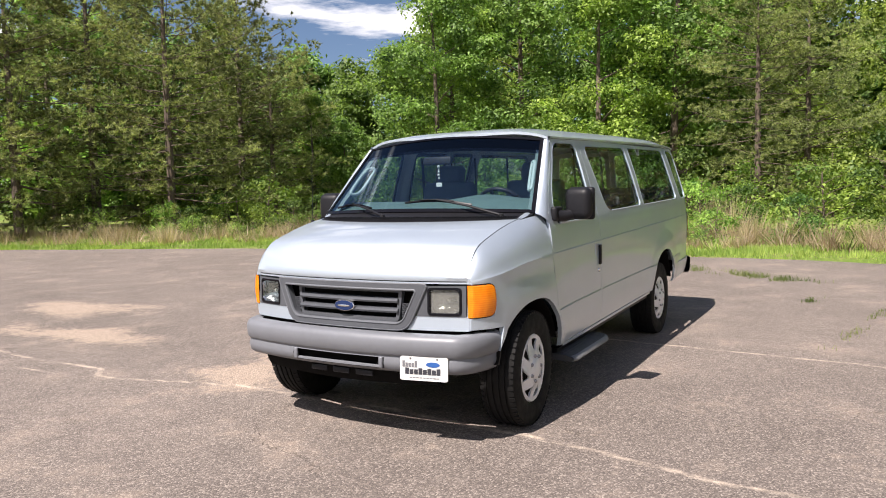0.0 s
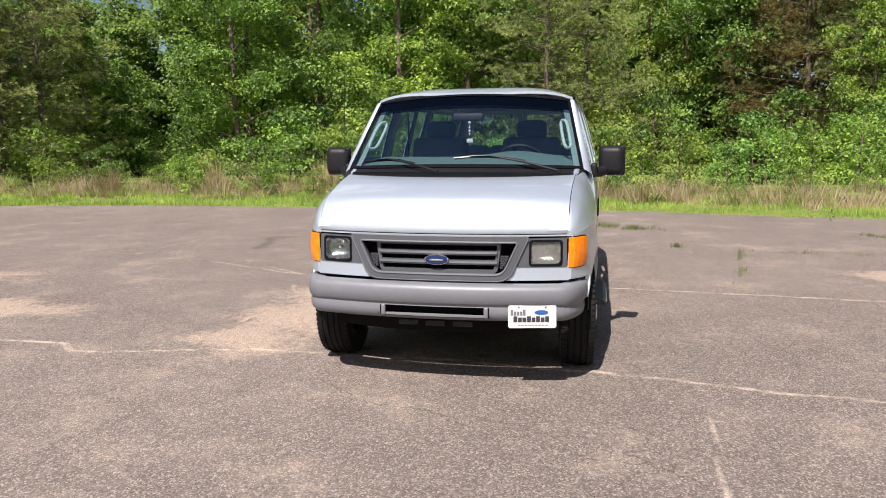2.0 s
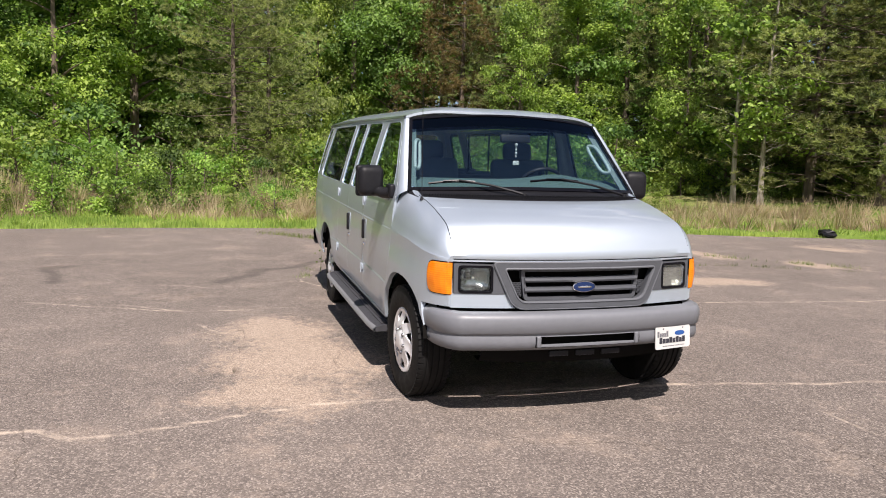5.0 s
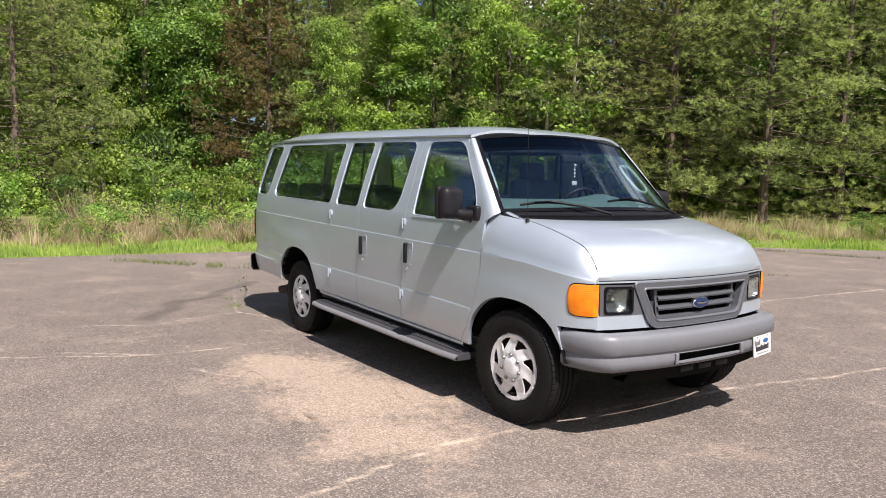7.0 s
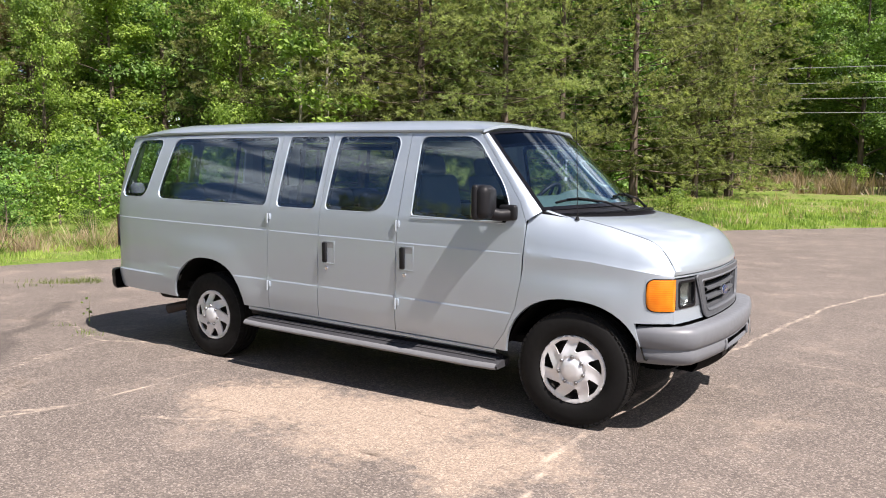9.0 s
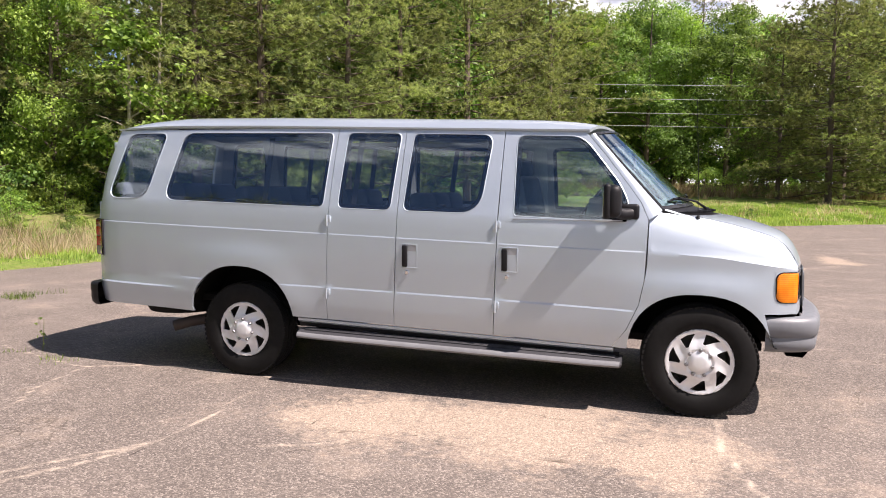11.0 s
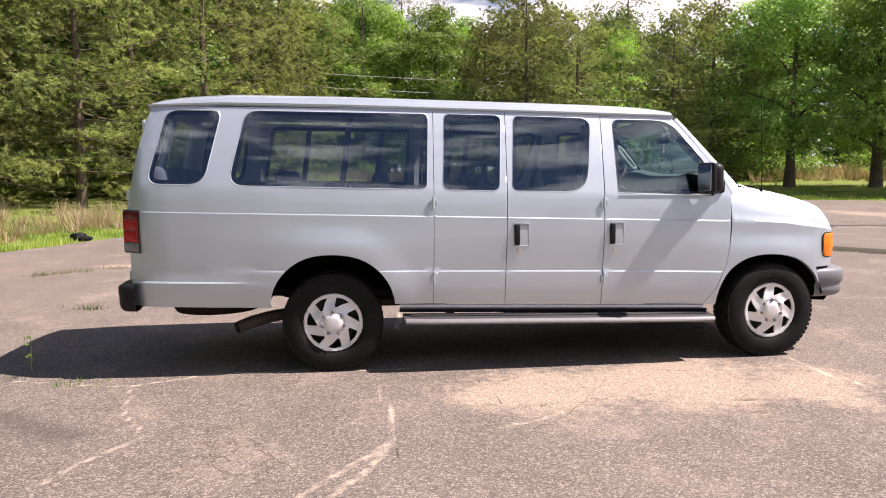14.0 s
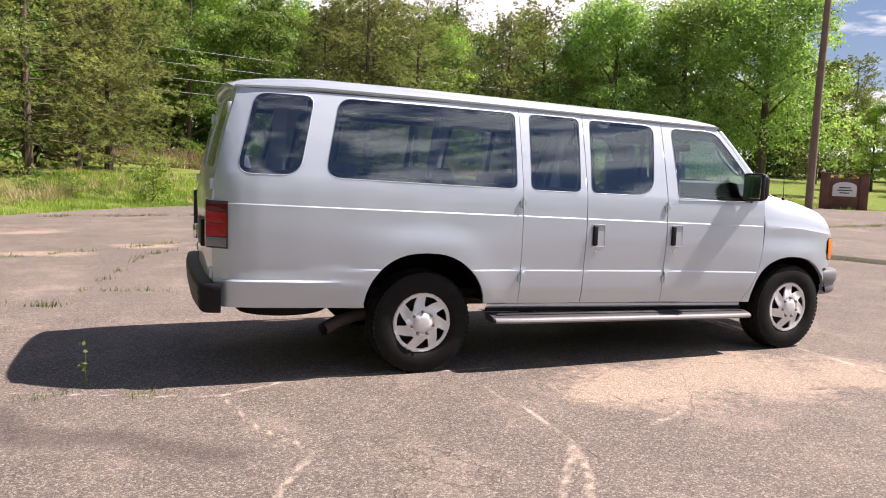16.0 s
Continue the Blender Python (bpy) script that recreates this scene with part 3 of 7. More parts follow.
        rows.append([o + Vector((0, -s * 0.02, 0)), o, q1, mid, q3, g, g + Vector((-0.02, -s * 0.004, -0.02))])
    bm = bmesh.new()
    loft(bm, rows)
    bmesh.ops.recalc_face_normals(bm, faces=bm.faces)
    part("screen_pillar", bm, PAINT, van, "silver windscreen pillar", angle=60)
    # rain gutter
    bm = bmesh.new()
    rows = []
    for k in range(41):
        x = -4.83 + (4.83 - 0.775) * k / 40
        z = DRIP + float(np.interp(x, [-4.83, -4.3, -3.4], [-0.042, -0.012, 0.0]))
        w = half_width(x, z)
        rows.append([P(x, s * (w - 0.03), z - 0.006), P(x, s * (w + 0.016), z - 0.004), P(x, s * (w + 0.018), z + 0.010), P(x, s * (w - 0.03), z + 0.014)])
    loft(bm, rows, closed=True)
    bmesh.ops.recalc_face_normals(bm, faces=bm.faces)
    part("rain_gutter", bm, PAINT, van)
    # sill under the doors
    bm = bmesh.new()
    loft(bm, [[P(x, s * 0.980, SILL - 0.005), P(x, s * 0.990, SILL - 0.010), P(x, s * 0.988, SILL - 0.030), P(x, s * 0.968, SILL - 0.044)] for x in np.linspace(-3.0, -0.56, 12)])
    bmesh.ops.recalc_face_normals(bm, faces=bm.faces)
    part("rocker_ledge", bm, PAINT, van, "silver ledge under the doors")
    bm = bmesh.new()
    loft(bm, [[P(x, s * 0.966, SILL - 0.040), P(x, s * 0.955, SILL - 0.075), P(x, s * 0.85, SILL - 0.08)] for x in np.linspace(-3.0, -0.52, 12)])
    bmesh.ops.recalc_face_normals(bm, faces=bm.faces)
    part("rocker_panel", bm, BLACK_PLASTIC, van)


# roof, with the front header
def roof_point(x, y):
    t = min(1.0, abs(y) / 0.80)
    edge = DRIP + 0.008 + float(np.interp(x, [-4.90, -4.83, -4.3, -3.4], [-0.055, -0.045, -0.012, 0.0]))
    k = float(np.interp(x, [-4.92, -4.86, -4.78, -4.6, -4.2, -1.5, -1.1, -0.90, -0.78, -0.70, -0.64], [0.25, 0.50, 0.72, 0.90, 1.0, 1.0, 0.95, 0.84, 0.70, 0.55, 0.40]))
    return P(x, y * (half_width(min(x, -0.8), 1.925) - 0.004) / 0.80, edge + 0.107 * k * (1 - t ** 4.6))


front_curve = [(-0.775 + 0.125 * (1 - (y / 0.80) ** 2), y) for y in np.linspace(-0.80, 0.80, 25)]
back_curve = [(-4.840 - 0.045 * (1 - (y / 0.80) ** 4), y) for y in np.linspace(0.80, -0.80, 25)]
part("roof", panel(front_curve + back_curve, [], roof_point, 0.08, (0, 0, -0.02)), [PAINT, TRIM_GREY], van, "silver roof skin")


# windscreen: second number runs up the glass
def screen_point(y, t):
    half = 0.912 + (0.786 - 0.912) * t
    bow = 1 - (y / half) ** 2
    x = -0.262 + (-0.742 + 0.262) * t + (0.222 - 0.115 * t) * bow
    z = 1.392 + (1.912 - 1.392) * t + (0.026 + 0.028 * t) * bow
    return P(x, y, z)


def screen_area(t0, t1, m):
    a = [(y, t0) for y in np.linspace(-(0.912 - 0.126 * t0) + m, (0.912 - 0.126 * t0) - m, 20)]
    b = [(y, t1) for y in np.linspace((0.912 - 0.126 * t1) - m, -(0.912 - 0.126 * t1) + m, 20)]
    return a + b


ws = part("windscreen", panel(screen_area(0.02, 0.800, 0.018), [], screen_point, 0.07, (-0.004, 0, -0.004), inner=0), GLASS_SCREEN, van, "large greenish windscreen")
ws.visible_shadow = False
wb = part("shade_band", panel(screen_area(0.845, 0.985, 0.018), [], screen_point, 0.07, (-0.004, 0, -0.004), inner=0), GLASS_BAND, ws, "dark blue sun band along the glass top")
wb.visible_shadow = False
wf = part("shade_band", panel(screen_area(0.800, 0.845, 0.018), [], screen_point, 0.07, (-0.004, 0, -0.004), inner=0), GLASS_FADE, ws, "paler lower edge of the sun band")
wf.visible_shadow = False
part("screen_seal", panel(screen_area(-0.005, 1.0, 0.0), [screen_area(0.035, 0.975, 0.024)], lambda y, t: tuple(Vector(screen_point(y, t)) + Vector((0.004, 0, 0.004))), 0.06, (-0.012, 0, -0.01), inner=0), RUBBER_SEAL, ws)

# cowl with slots
def cowl_point(y, t):
    half = 0.915
    b = 1 - (y / half) ** 2
    x0, x1 = -0.270 + 0.222 * b, -0.100 + 0.250 * b
    return P(x0 + (x1 - x0) * t, y, 1.390 + 0.026 * b - (0.036 + 0.026 * b) * t - 0.006 * math.sin(math.pi * t))


part("cowl", panel([(-0.905, 0), (0.905, 0), (0.862, 1), (-0.862, 1)], [], cowl_point, 0.06, (0, 0, -0.02), inner=0), BLACK_PLASTIC, van, "black cowl grille below the windscreen")
bm = bmesh.new()
for k in range(96):
    y = -0.82 + 1.64 * k / 95
    a, b = Vector(cowl_point(y, 0.22)), Vector(cowl_point(y, 0.86))
    c = (a + b) / 2
    add_box(bm, c.x, c.y, c.z + 0.004, (b - a).length, 0.006, 0.010)
part("cowl_slats", bm, BLACK_PLASTIC, van)


# bonnet
def nose_x(y):
    return 0.702 - 0.100 * (abs(y) / 0.84) ** 2.3


def hood_point(u, yy):
    xc = -0.085 + 0.235 * (1 - (yy / 0.85) ** 2)
    xf = nose_x(yy * 0.99) + 0.006
    f = u + 0.10 * math.sin(math.pi * u) * u
    x = xc + (xf - xc) * f
    y = yy * hood_edge_y(min(x, 0.58)) / 0.85
    e = hood_edge_z(-0.085 + 0.691 * f)
    e += float(np.interp(u, [0, 0.2, 0.6, 0.9, 1.0], [-0.004, 0.006, 0.018, 0.012, 0.0])) * (1 - (yy / 0.85) ** 4)
    return P(x, y, e + 0.002)


part("bonnet", panel([(0, -0.846), (1, -0.846), (1, 0.846), (0, 0.846)], [], hood_point, 0.045, (-0.006, 0, -0.022)), [PAINT, UNDER_BLACK], van, "sloping silver bonnet")
for s in (-1, 1):
    # thin dark bar drawn for the shade in the bonnet's shut line; no real seal
    bm = bmesh.new()
    add_tube(bm, [P(x, s * (hood_edge_y(min(x, 0.58)) - 0.002), hood_edge_z(x)) for x in np.linspace(-0.13, 0.585, 24)], 0.0022, 6)
    part("bonnet_gap_shade", bm, RUBBER_SEAL, van)


# front face
def face_point(d):
    """(y, zb) on the front, d metres proud of it."""
    return lambda y, z: P(nose_x(y) + d + 0.030 * (1.03 - z), y, z)


HEAD_L = round_poly([(0.555, 1.012), (0.838, 1.016), (0.838, 0.815), (0.500, 0.815)], [0.012, 0.012, 0.012, 0.03])
GRILLE = round_poly([(-0.588, 1.014), (0.588, 1.014), (0.462, 0.738), (-0.462, 0.738)], [0.02, 0.02, 0.07, 0.07])
HEAD_R = [(-y, z) for y, z in HEAD_L]
face = part("front_panel", panel([(-0.846, 1.030), (0.846, 1.030), (0.846, 0.735), (-0.846, 0.735)], [round_poly([(-0.842, 1.020), (0.842, 1.020), (0.836, 0.822), (0.512, 0.822), (0.455, 0.735), (-0.455, 0.735), (-0.512, 0.822), (-0.836, 0.822)], 0.008, 2)],
                               face_point(0.0), 0.04, (-0.03, 0, 0), flip=False), [PAINT, UNDER_BLACK], van, "silver panel below the lamps")
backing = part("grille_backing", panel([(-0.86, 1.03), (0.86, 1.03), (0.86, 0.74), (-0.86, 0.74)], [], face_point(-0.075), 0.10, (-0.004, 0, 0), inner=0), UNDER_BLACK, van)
OPENING = round_poly([(-0.520, 0.978), (0.520, 0.978), (0.428, 0.778), (-0.428, 0.778)], [0.015, 0.015, 0.05, 0.05])
grille = part("grille", panel(GRILLE, [OPENING], face_point(0.020), 0.035, (-0.06, 0, 0), flip=False, inner=0), GRILLE_GREY, van, "grey plastic grille with three bars", angle=30)
INNER = round_poly([(-0.398, 0.966), (0.398, 0.966), (0.375, 0.796), (-0.375, 0.796)], 0.015)
part("grille_frame", panel(grow(INNER, 0.018), [grow(INNER, -0.006)], face_point(-0.012), 0.04, (-0.03, 0, 0), flip=False, inner=0), GRILLE_GREY, grille)
for z, h in ((0.908, 0.019), (0.846, 0.019)):
    bm = bmesh.new()
    rows = []
    for y in np.linspace(-0.392, 0.392, 19):
        x = nose_x(y) + 0.030 * (1.03 - z) - 0.006
        rows.append([P(x - 0.028, y, z + h), P(x + 0.008, y, z + h * 0.6), P(x + 0.012, y, z), P(x + 0.006, y, z - h * 0.6), P(x - 0.028, y, z - h * 0.6)])
    loft(bm, rows, closed=True)
    bmesh.ops.recalc_face_normals(bm, faces=bm.faces)
    part("grille_bar", bm, GRILLE_GREY, grille)
for s in (-1, 1):
    bm = bmesh.new()
    for k in range(7):
        for j in range(7):
            z = 0.792 + 0.012 * j
            y = s * (0.412 + 0.0095 * k + (0.0048 if j % 2 else 0.0))
            if abs(y) < 0.424 + (z - 0.778) * 0.46:
                add_box(bm, nose_x(y) - 0.024 + 0.03 * (1.03 - z), y, z, 0.012, 0.003, 0.012)
                add_box(bm, nose_x(y) - 0.026 + 0.03 * (1.03 - z), y, z + 0.006, 0.012, 0.0095, 0.003)
    part("grille_mesh", bm, GRILLE_GREY, grille)
for out_, dep, nm in ((OPENING, 0.020, "grille_rim"), (GRILLE, 0.014, "grille_rim")):
    bm = bmesh.new()
    ring = dense(out_, 0.05)
    loft(bm, [[face_point(dep + dd)(*p) for p in grow(ring, gg)] for gg, dd in ((-0.004, -0.010), (0.000, 0.004), (0.006, 0.006), (0.012, 0.000))], closed=True)
    bmesh.ops.recalc_face_normals(bm, faces=bm.faces)
    part(nm, bm, GRILLE_RIM, grille)
# badge
for nm, ra, rb, d, mt, lab in (("badge_rim", 0.080, 0.036, 0.016, CHROME, "bright oval rim"), ("badge_field", 0.074, 0.032, 0.021, BLUE_OVAL, "dark blue oval field"), ("badge_mark", 0.050, 0.007, 0.024, CHROME, "")):
    bm = bmesh.new()
    x = nose_x(0) + 0.030 * 0.165
    rows = []
    for k2, (f, dx) in enumerate(((1.0, -0.01), (1.0, d - 0.003), (0.95, d), (0.02, d + 0.002))):
        rows.append([P(x + dx, ra * f * math.cos(2 * math.pi * k / 40), 0.867 + rb * f * math.sin(2 * math.pi * k / 40)) for k in range(40)])
    loft(bm, rows, closed=True)
    bm.faces.new([v for v in list(bm.verts)[-40:]])
    bmesh.ops.recalc_face_normals(bm, faces=bm.faces)
    part(nm, bm, mt, grille, lab)

for s in (-1, 1):
    hl = HEAD_L if s > 0 else HEAD_R
    lamp_hole = round_poly([(s * 0.605, 0.988), (s * 0.795, 0.988), (s * 0.795, 0.840), (s * 0.605, 0.840)], 0.014)
    part("lamp_housing", panel(grow(lamp_hole, 0.011), [grow(lamp_hole, -0.003)], face_point(0.009), 0.04, (-0.05, 0, 0), flip=s > 0, inner=0), RUBBER_SEAL, van)
    surround = part("headlamp_surround", panel(grow(hl, -0.007), [grow(lamp_hole, 0.008)], face_point(0.004), 0.04, (-0.05, 0, 0), flip=s > 0, inner=0), GRILLE_GREY, van, "dark grey headlamp surround")
    lamp = part("headlamp", panel(grow(lamp_hole, -0.002), [], face_point(-0.004), 0.03, (-0.008, 0, 0), flip=s > 0, inner=0), LAMP_GLASS if s < 0 else LAMP_GLASS_HAZY, van, "clear square headlamp" if s < 0 else "clouded square headlamp")
    lamp.visible_shadow = False
    bm = bmesh.new()
    cx = nose_x(0.70)
    rows = []
    for f, dx in ((1.0, -0.010), (0.82, -0.040), (0.45, -0.058), (0.2, -0.062)):
        pts = [P(cx + dx, s * (0.70 + 0.095 * f * math.copysign(abs(math.cos(a)) ** 0.45, math.cos(a))), 0.914 + 0.074 * f * math.copysign(abs(math.sin(a)) ** 0.45, math.sin(a))) for a in np.linspace(0, 2 * math.pi, 32, endpoint=False)]
        rows.append(pts)
    loft(bm, rows, closed=True)
    bm.faces.new([v for v in list(bm.verts)[-32:]])
    part("reflector", bm, plain("lamp_reflector", (0.50, 0.52, 0.54), 0.18, metal=0.95, vary=0.35, scale=60, relief=0.004), lamp, "silvered lamp bowl")
    bm = bmesh.new()
    bmesh.ops.create_uvsphere(bm, u_segments=14, v_segments=10, radius=0.010, matrix=Matrix.Translation(P(cx - 0.046, s * 0.70, 0.914)))
    part("bulb", bm, WHITE_PLASTIC, lamp)
    # amber corner lamp wrapping the corner
    bm = bmesh.new()
    rows = []
    for k in range(21):
        t = (k / 20) ** 1.4
        x = 0.468 + (0.606 - 0.468) * math.sin(t * math.pi / 2) ** 0.9
        y = half_width(x, 0.92) + 0.008
        if t > 0.9:
            y = min(y, 0.868)
        round_off = 0.05 - math.sqrt(max(0.0, 0.05 ** 2 - max(0.0, 0.05 - (x - 0.468)) ** 2))
        zt, zb_ = 1.010 + 0.002 * t - round_off, 0.818 + round_off
        bulge = 0.010 * min(1.0, (x - 0.468) / 0.05)
        rows.append([P(x - 0.02, s * (y - 0.03), zb_), P(x, s * y, zb_), P(x + 0.001, s * (y + 0.003), zb_ + 0.012), P(x + 0.001, s * (y + 0.004 + bulge), 0.914), P(x + 0.001, s * (y + 0.003), zt - 0.012), P(x, s * y, zt), P(x - 0.02, s * (y - 0.03), zt)])
    rows.append([P(0.612, s * 0.842, z) for z in (0.818, 0.818, 0.83, 0.914, 1.0, 1.012, 1.012)])
    loft(bm, rows)
    bmesh.ops.recalc_face_normals(bm, faces=bm.faces)
    seal = bmesh.new()
    loft(seal, [[Vector(p) + Vector((-0.006, -s * 0.005, dz)) for p, dz in zip(r, (-0.007, -0.007, -0.004, 0, 0.004, 0.007, 0.007))] for r in rows])
    bmesh.ops.recalc_face_normals(seal, faces=seal.faces)
    part("lamp_seal", seal, RUBBER_SEAL, van)
    bezel = bmesh.new()
    loft(bezel, [[P(x, s * (half_width(x, 0.92) - 0.003), z) for z in (0.808, 0.86, 0.914, 0.96, 1.020)] for x in np.linspace(0.458, 0.53, 7)])
    bmesh.ops.recalc_face_normals(bezel, faces=bezel.faces)
    part("lamp_bezel", bezel, PAINT, van)
    al = part("corner_lamp", bm, AMBER, van, "amber wrap-around corner lamp", angle=50)
    bm = bmesh.new()
    loft(bm, [[P(x - 0.012, s * (half_width(x, 0.92) - 0.022), z) for z in (0.85, 0.914, 0.98)] for x in np.linspace(0.51, 0.60, 8)])
    part("lamp_back", bm, plain("amber_reflector", (0.85, 0.42, 0.10), 0.35, metal=0.3, vary=0.1), al)

# front bumper: rounded bar swept in plan, with slot, crease and air dam
def bumper_xy(t):
    """t from -1 to 1 across the front, round the corners."""
    a = abs(t)
    if a < 0.72:
        y = a / 0.72 * 0.78
        x = 0.842 - 0.085 * (y / 0.78) ** 2.2
    else:
        b = (a - 0.72) / 0.28 * math.pi / 2
        y = 0.78 + 0.185 * math.sin(b)
        x = 0.757 - 0.345 * (1 - math.cos(b))
    return x, math.copysign(y, t)


BUMP_PROFILE = [(-0.11, 0.700), (-0.035, 0.703), (-0.010, 0.692), (0.0, 0.668), (0.002, 0.640), (-0.004, 0.585), (-0.020, 0.568), (-0.018, 0.558), (-0.012, 0.530), (-0.020, 0.490), (-0.045, 0.470), (-0.11, 0.468)]
bm = bmesh.new()
rows = []
for t in np.linspace(-1, 1, 61):
    x, y = bumper_xy(t)
    x2, y2 = bumper_xy(min(1, t + 0.01))
    x1, y1 = bumper_xy(max(-1, t - 0.01))
    n = Vector((y2 - y1, -(x2 - x1), 0)).normalized()
    rows.append([(x + n.x * d, y + n.y * d, z) for d, z in BUMP_PROFILE])
vs = loft(bm, rows)
# the slot is cut out of the lower lip in the middle
kill = []
for i in range(60):
    yc = (vs[i][0].co.y + vs[i + 1][0].co.y) / 2
    if abs(yc) < 0.335:
        for f in bm.faces:
            if vs[i][7] in f.verts and vs[i + 1][7] in f.verts and vs[i][8] in f.verts:
                kill.append(f)
            if vs[i][8] in f.verts and vs[i + 1][8] in f.verts and vs[i][9] in f.verts:
                kill.append(f)
bmesh.ops.delete(bm, geom=list(set(kill)), context="FACES_ONLY")
bmesh.ops.recalc_face_normals(bm, faces=bm.faces)
if sum(f.normal.x * f.calc_area() for f in bm.faces) < 0:
    bmesh.ops.reverse_faces(bm, faces=bm.faces)
bumper = part("front_bumper", bm, BUMPER_GREY, van, "grey moulded front bumper", angle=50)
for s in (-1, 1):
    part("slot_end", box(0.812, s * 0.338, 0.526, 0.022, 0.030, 0.074, 0.010, 3), BUMPER_GREY, bumper)
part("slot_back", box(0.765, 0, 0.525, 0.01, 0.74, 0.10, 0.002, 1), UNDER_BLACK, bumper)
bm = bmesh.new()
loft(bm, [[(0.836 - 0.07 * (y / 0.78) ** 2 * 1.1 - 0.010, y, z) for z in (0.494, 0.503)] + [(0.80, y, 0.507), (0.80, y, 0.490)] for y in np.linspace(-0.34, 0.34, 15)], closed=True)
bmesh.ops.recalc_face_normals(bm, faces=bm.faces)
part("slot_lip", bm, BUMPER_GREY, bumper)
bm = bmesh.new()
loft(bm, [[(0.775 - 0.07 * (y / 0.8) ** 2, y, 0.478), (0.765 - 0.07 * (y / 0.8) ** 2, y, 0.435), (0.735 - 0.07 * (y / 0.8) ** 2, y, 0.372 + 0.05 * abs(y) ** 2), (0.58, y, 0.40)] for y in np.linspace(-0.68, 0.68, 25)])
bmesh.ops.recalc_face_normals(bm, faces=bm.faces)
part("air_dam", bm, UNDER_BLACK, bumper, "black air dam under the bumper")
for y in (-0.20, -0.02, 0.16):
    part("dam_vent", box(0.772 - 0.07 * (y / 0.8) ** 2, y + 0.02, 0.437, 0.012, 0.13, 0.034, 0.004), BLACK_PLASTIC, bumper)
# black strip in place of the shade between bumper and front panel
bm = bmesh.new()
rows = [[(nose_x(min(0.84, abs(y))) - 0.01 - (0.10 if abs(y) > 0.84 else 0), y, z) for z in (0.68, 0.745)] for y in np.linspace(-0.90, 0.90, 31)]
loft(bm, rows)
part("bumper_gap_shade", bm, UNDER_BLACK, bumper)

# advertising plate on the bumper, with its own lettering
plate_m = Matrix.Translation((0.782, 0.628, 0.508)) @ Euler((0, radians(-4), radians(11))).to_matrix().to_4x4()
pl = round_poly([(-0.152, -0.072), (0.152, -0.072), (0.152, 0.072), (-0.152, 0.072)], 0.016, 4)
plate = part("plate", panel(pl, [], lambda y, z: tuple(plate_m @ Vector((0.003, y, z))), 0.06, (-0.006, 0, 0), inner=0), PLATE_WHITE, van, "white plate with dark lettering")
part("plate_bracket", box(-0.006, 0, 0.066, 0.008, 0.26, 0.026, 0.003, 1, plate_m), BLACK_PLASTIC, plate)
for y in (-0.085, 0.085):
    part("bolt", box(0.0045, y, 0.060, 0.004, 0.011, 0.011, 0.002, 1, plate_m), NUT_STEEL, plate)


# plate: the dealer's name is drawn as plain bars, the badge as an oval
def bars(name, rows_, mat, parent, m):
    bm = bmesh.new()
    for y, z, w, h in rows_:
        add_box(bm, 0.0042, y, z, 0.0012, w, h)
    bmesh.ops.transform(bm, matrix=m, verts=bm.verts)
    return part(name, bm, mat, parent)


bars("lettering", [(-0.128 + 0.0195 * k, 0.020 + (0.006 if k in (0, 4) else 0), 0.0155, 0.026 + (0.012 if k in (0, 4) else 0)) for k in range(5)], INK_GREY, plate, plate_m)
bars("lettering", [(-0.106 + 0.0285 * k, -0.020 + (0.004 if k in (0, 3, 5, 7) else 0), 0.0245, 0.030 + (0.008 if k in (0, 3, 5, 7) else 0)) for k in range(8)], INK, plate, plate_m)
bars("small_lettering", [(-0.082 + 0.0215 * k, -0.054, 0.017, 0.005) for k in range(9)], INK_GREY, plate, plate_m)
bm = bmesh.new()
loft(bm, [[(d, 0.058 + 0.044 * f * math.cos(a), 0.026 + 0.0155 * f * math.sin(a)) for a in np.linspace(0, 2 * math.pi, 28, endpoint=False)] for f, d in ((1.0, 0.003), (1.0, 0.0046), (0.02, 0.0048))], closed=True)
bmesh.ops.recalc_face_normals(bm, faces=bm.faces)
bmesh.ops.transform(bm, matrix=plate_m, verts=bm.verts)
part("oval_mark", bm, INK_BLUE, plate)


# ---------- wheels ----------
def tyre_mesh():
    bm = bmesh.new()
    R, W = 0.384, 0.122
    half = [(0.208, 0.088), (0.222, 0.100), (0.240, 0.114), (0.275, 0.1225), (0.315, 0.121), (0.345, 0.1165), (0.362, 0.110), (0.373, 0.101), (0.379, 0.090)]
    prof = [(r, -y) for r, y in half]
    grooves = [-0.062, -0.022, 0.022, 0.062]
    for g in grooves:
        prof += [(R - 0.0015, g - 0.0075), (R - 0.010, g - 0.0045), (R - 0.010, g + 0.0045), (R - 0.0015, g + 0.0075)]
    prof += [(r, y) for r, y in half[::-1]]
    revolve(bm, prof, 72)
    bmesh.ops.recalc_face_normals(bm, faces=bm.faces)
    return mesh_of("tyre", bm, TYRE_RUBBER, 30)


def tread_mesh():
    bm = bmesh.new()
    R = 0.384
    for k in range(60):
        a = 2 * math.pi * k / 60
        for sd in (-1, 1):
            m = Matrix.Rotation(-a - (0.03 if sd > 0 else 0), 4, "Y") @ Matrix.Translation((R - 0.0115, sd * 0.094, 0))
            add_box(bm, 0, 0, 0, 0.014, 0.036, 0.027, m=m @ Matrix.Rotation(sd * 0.25, 4, "Z"))
    return mesh_of("tread", bm, TYRE_RUBBER, 30)


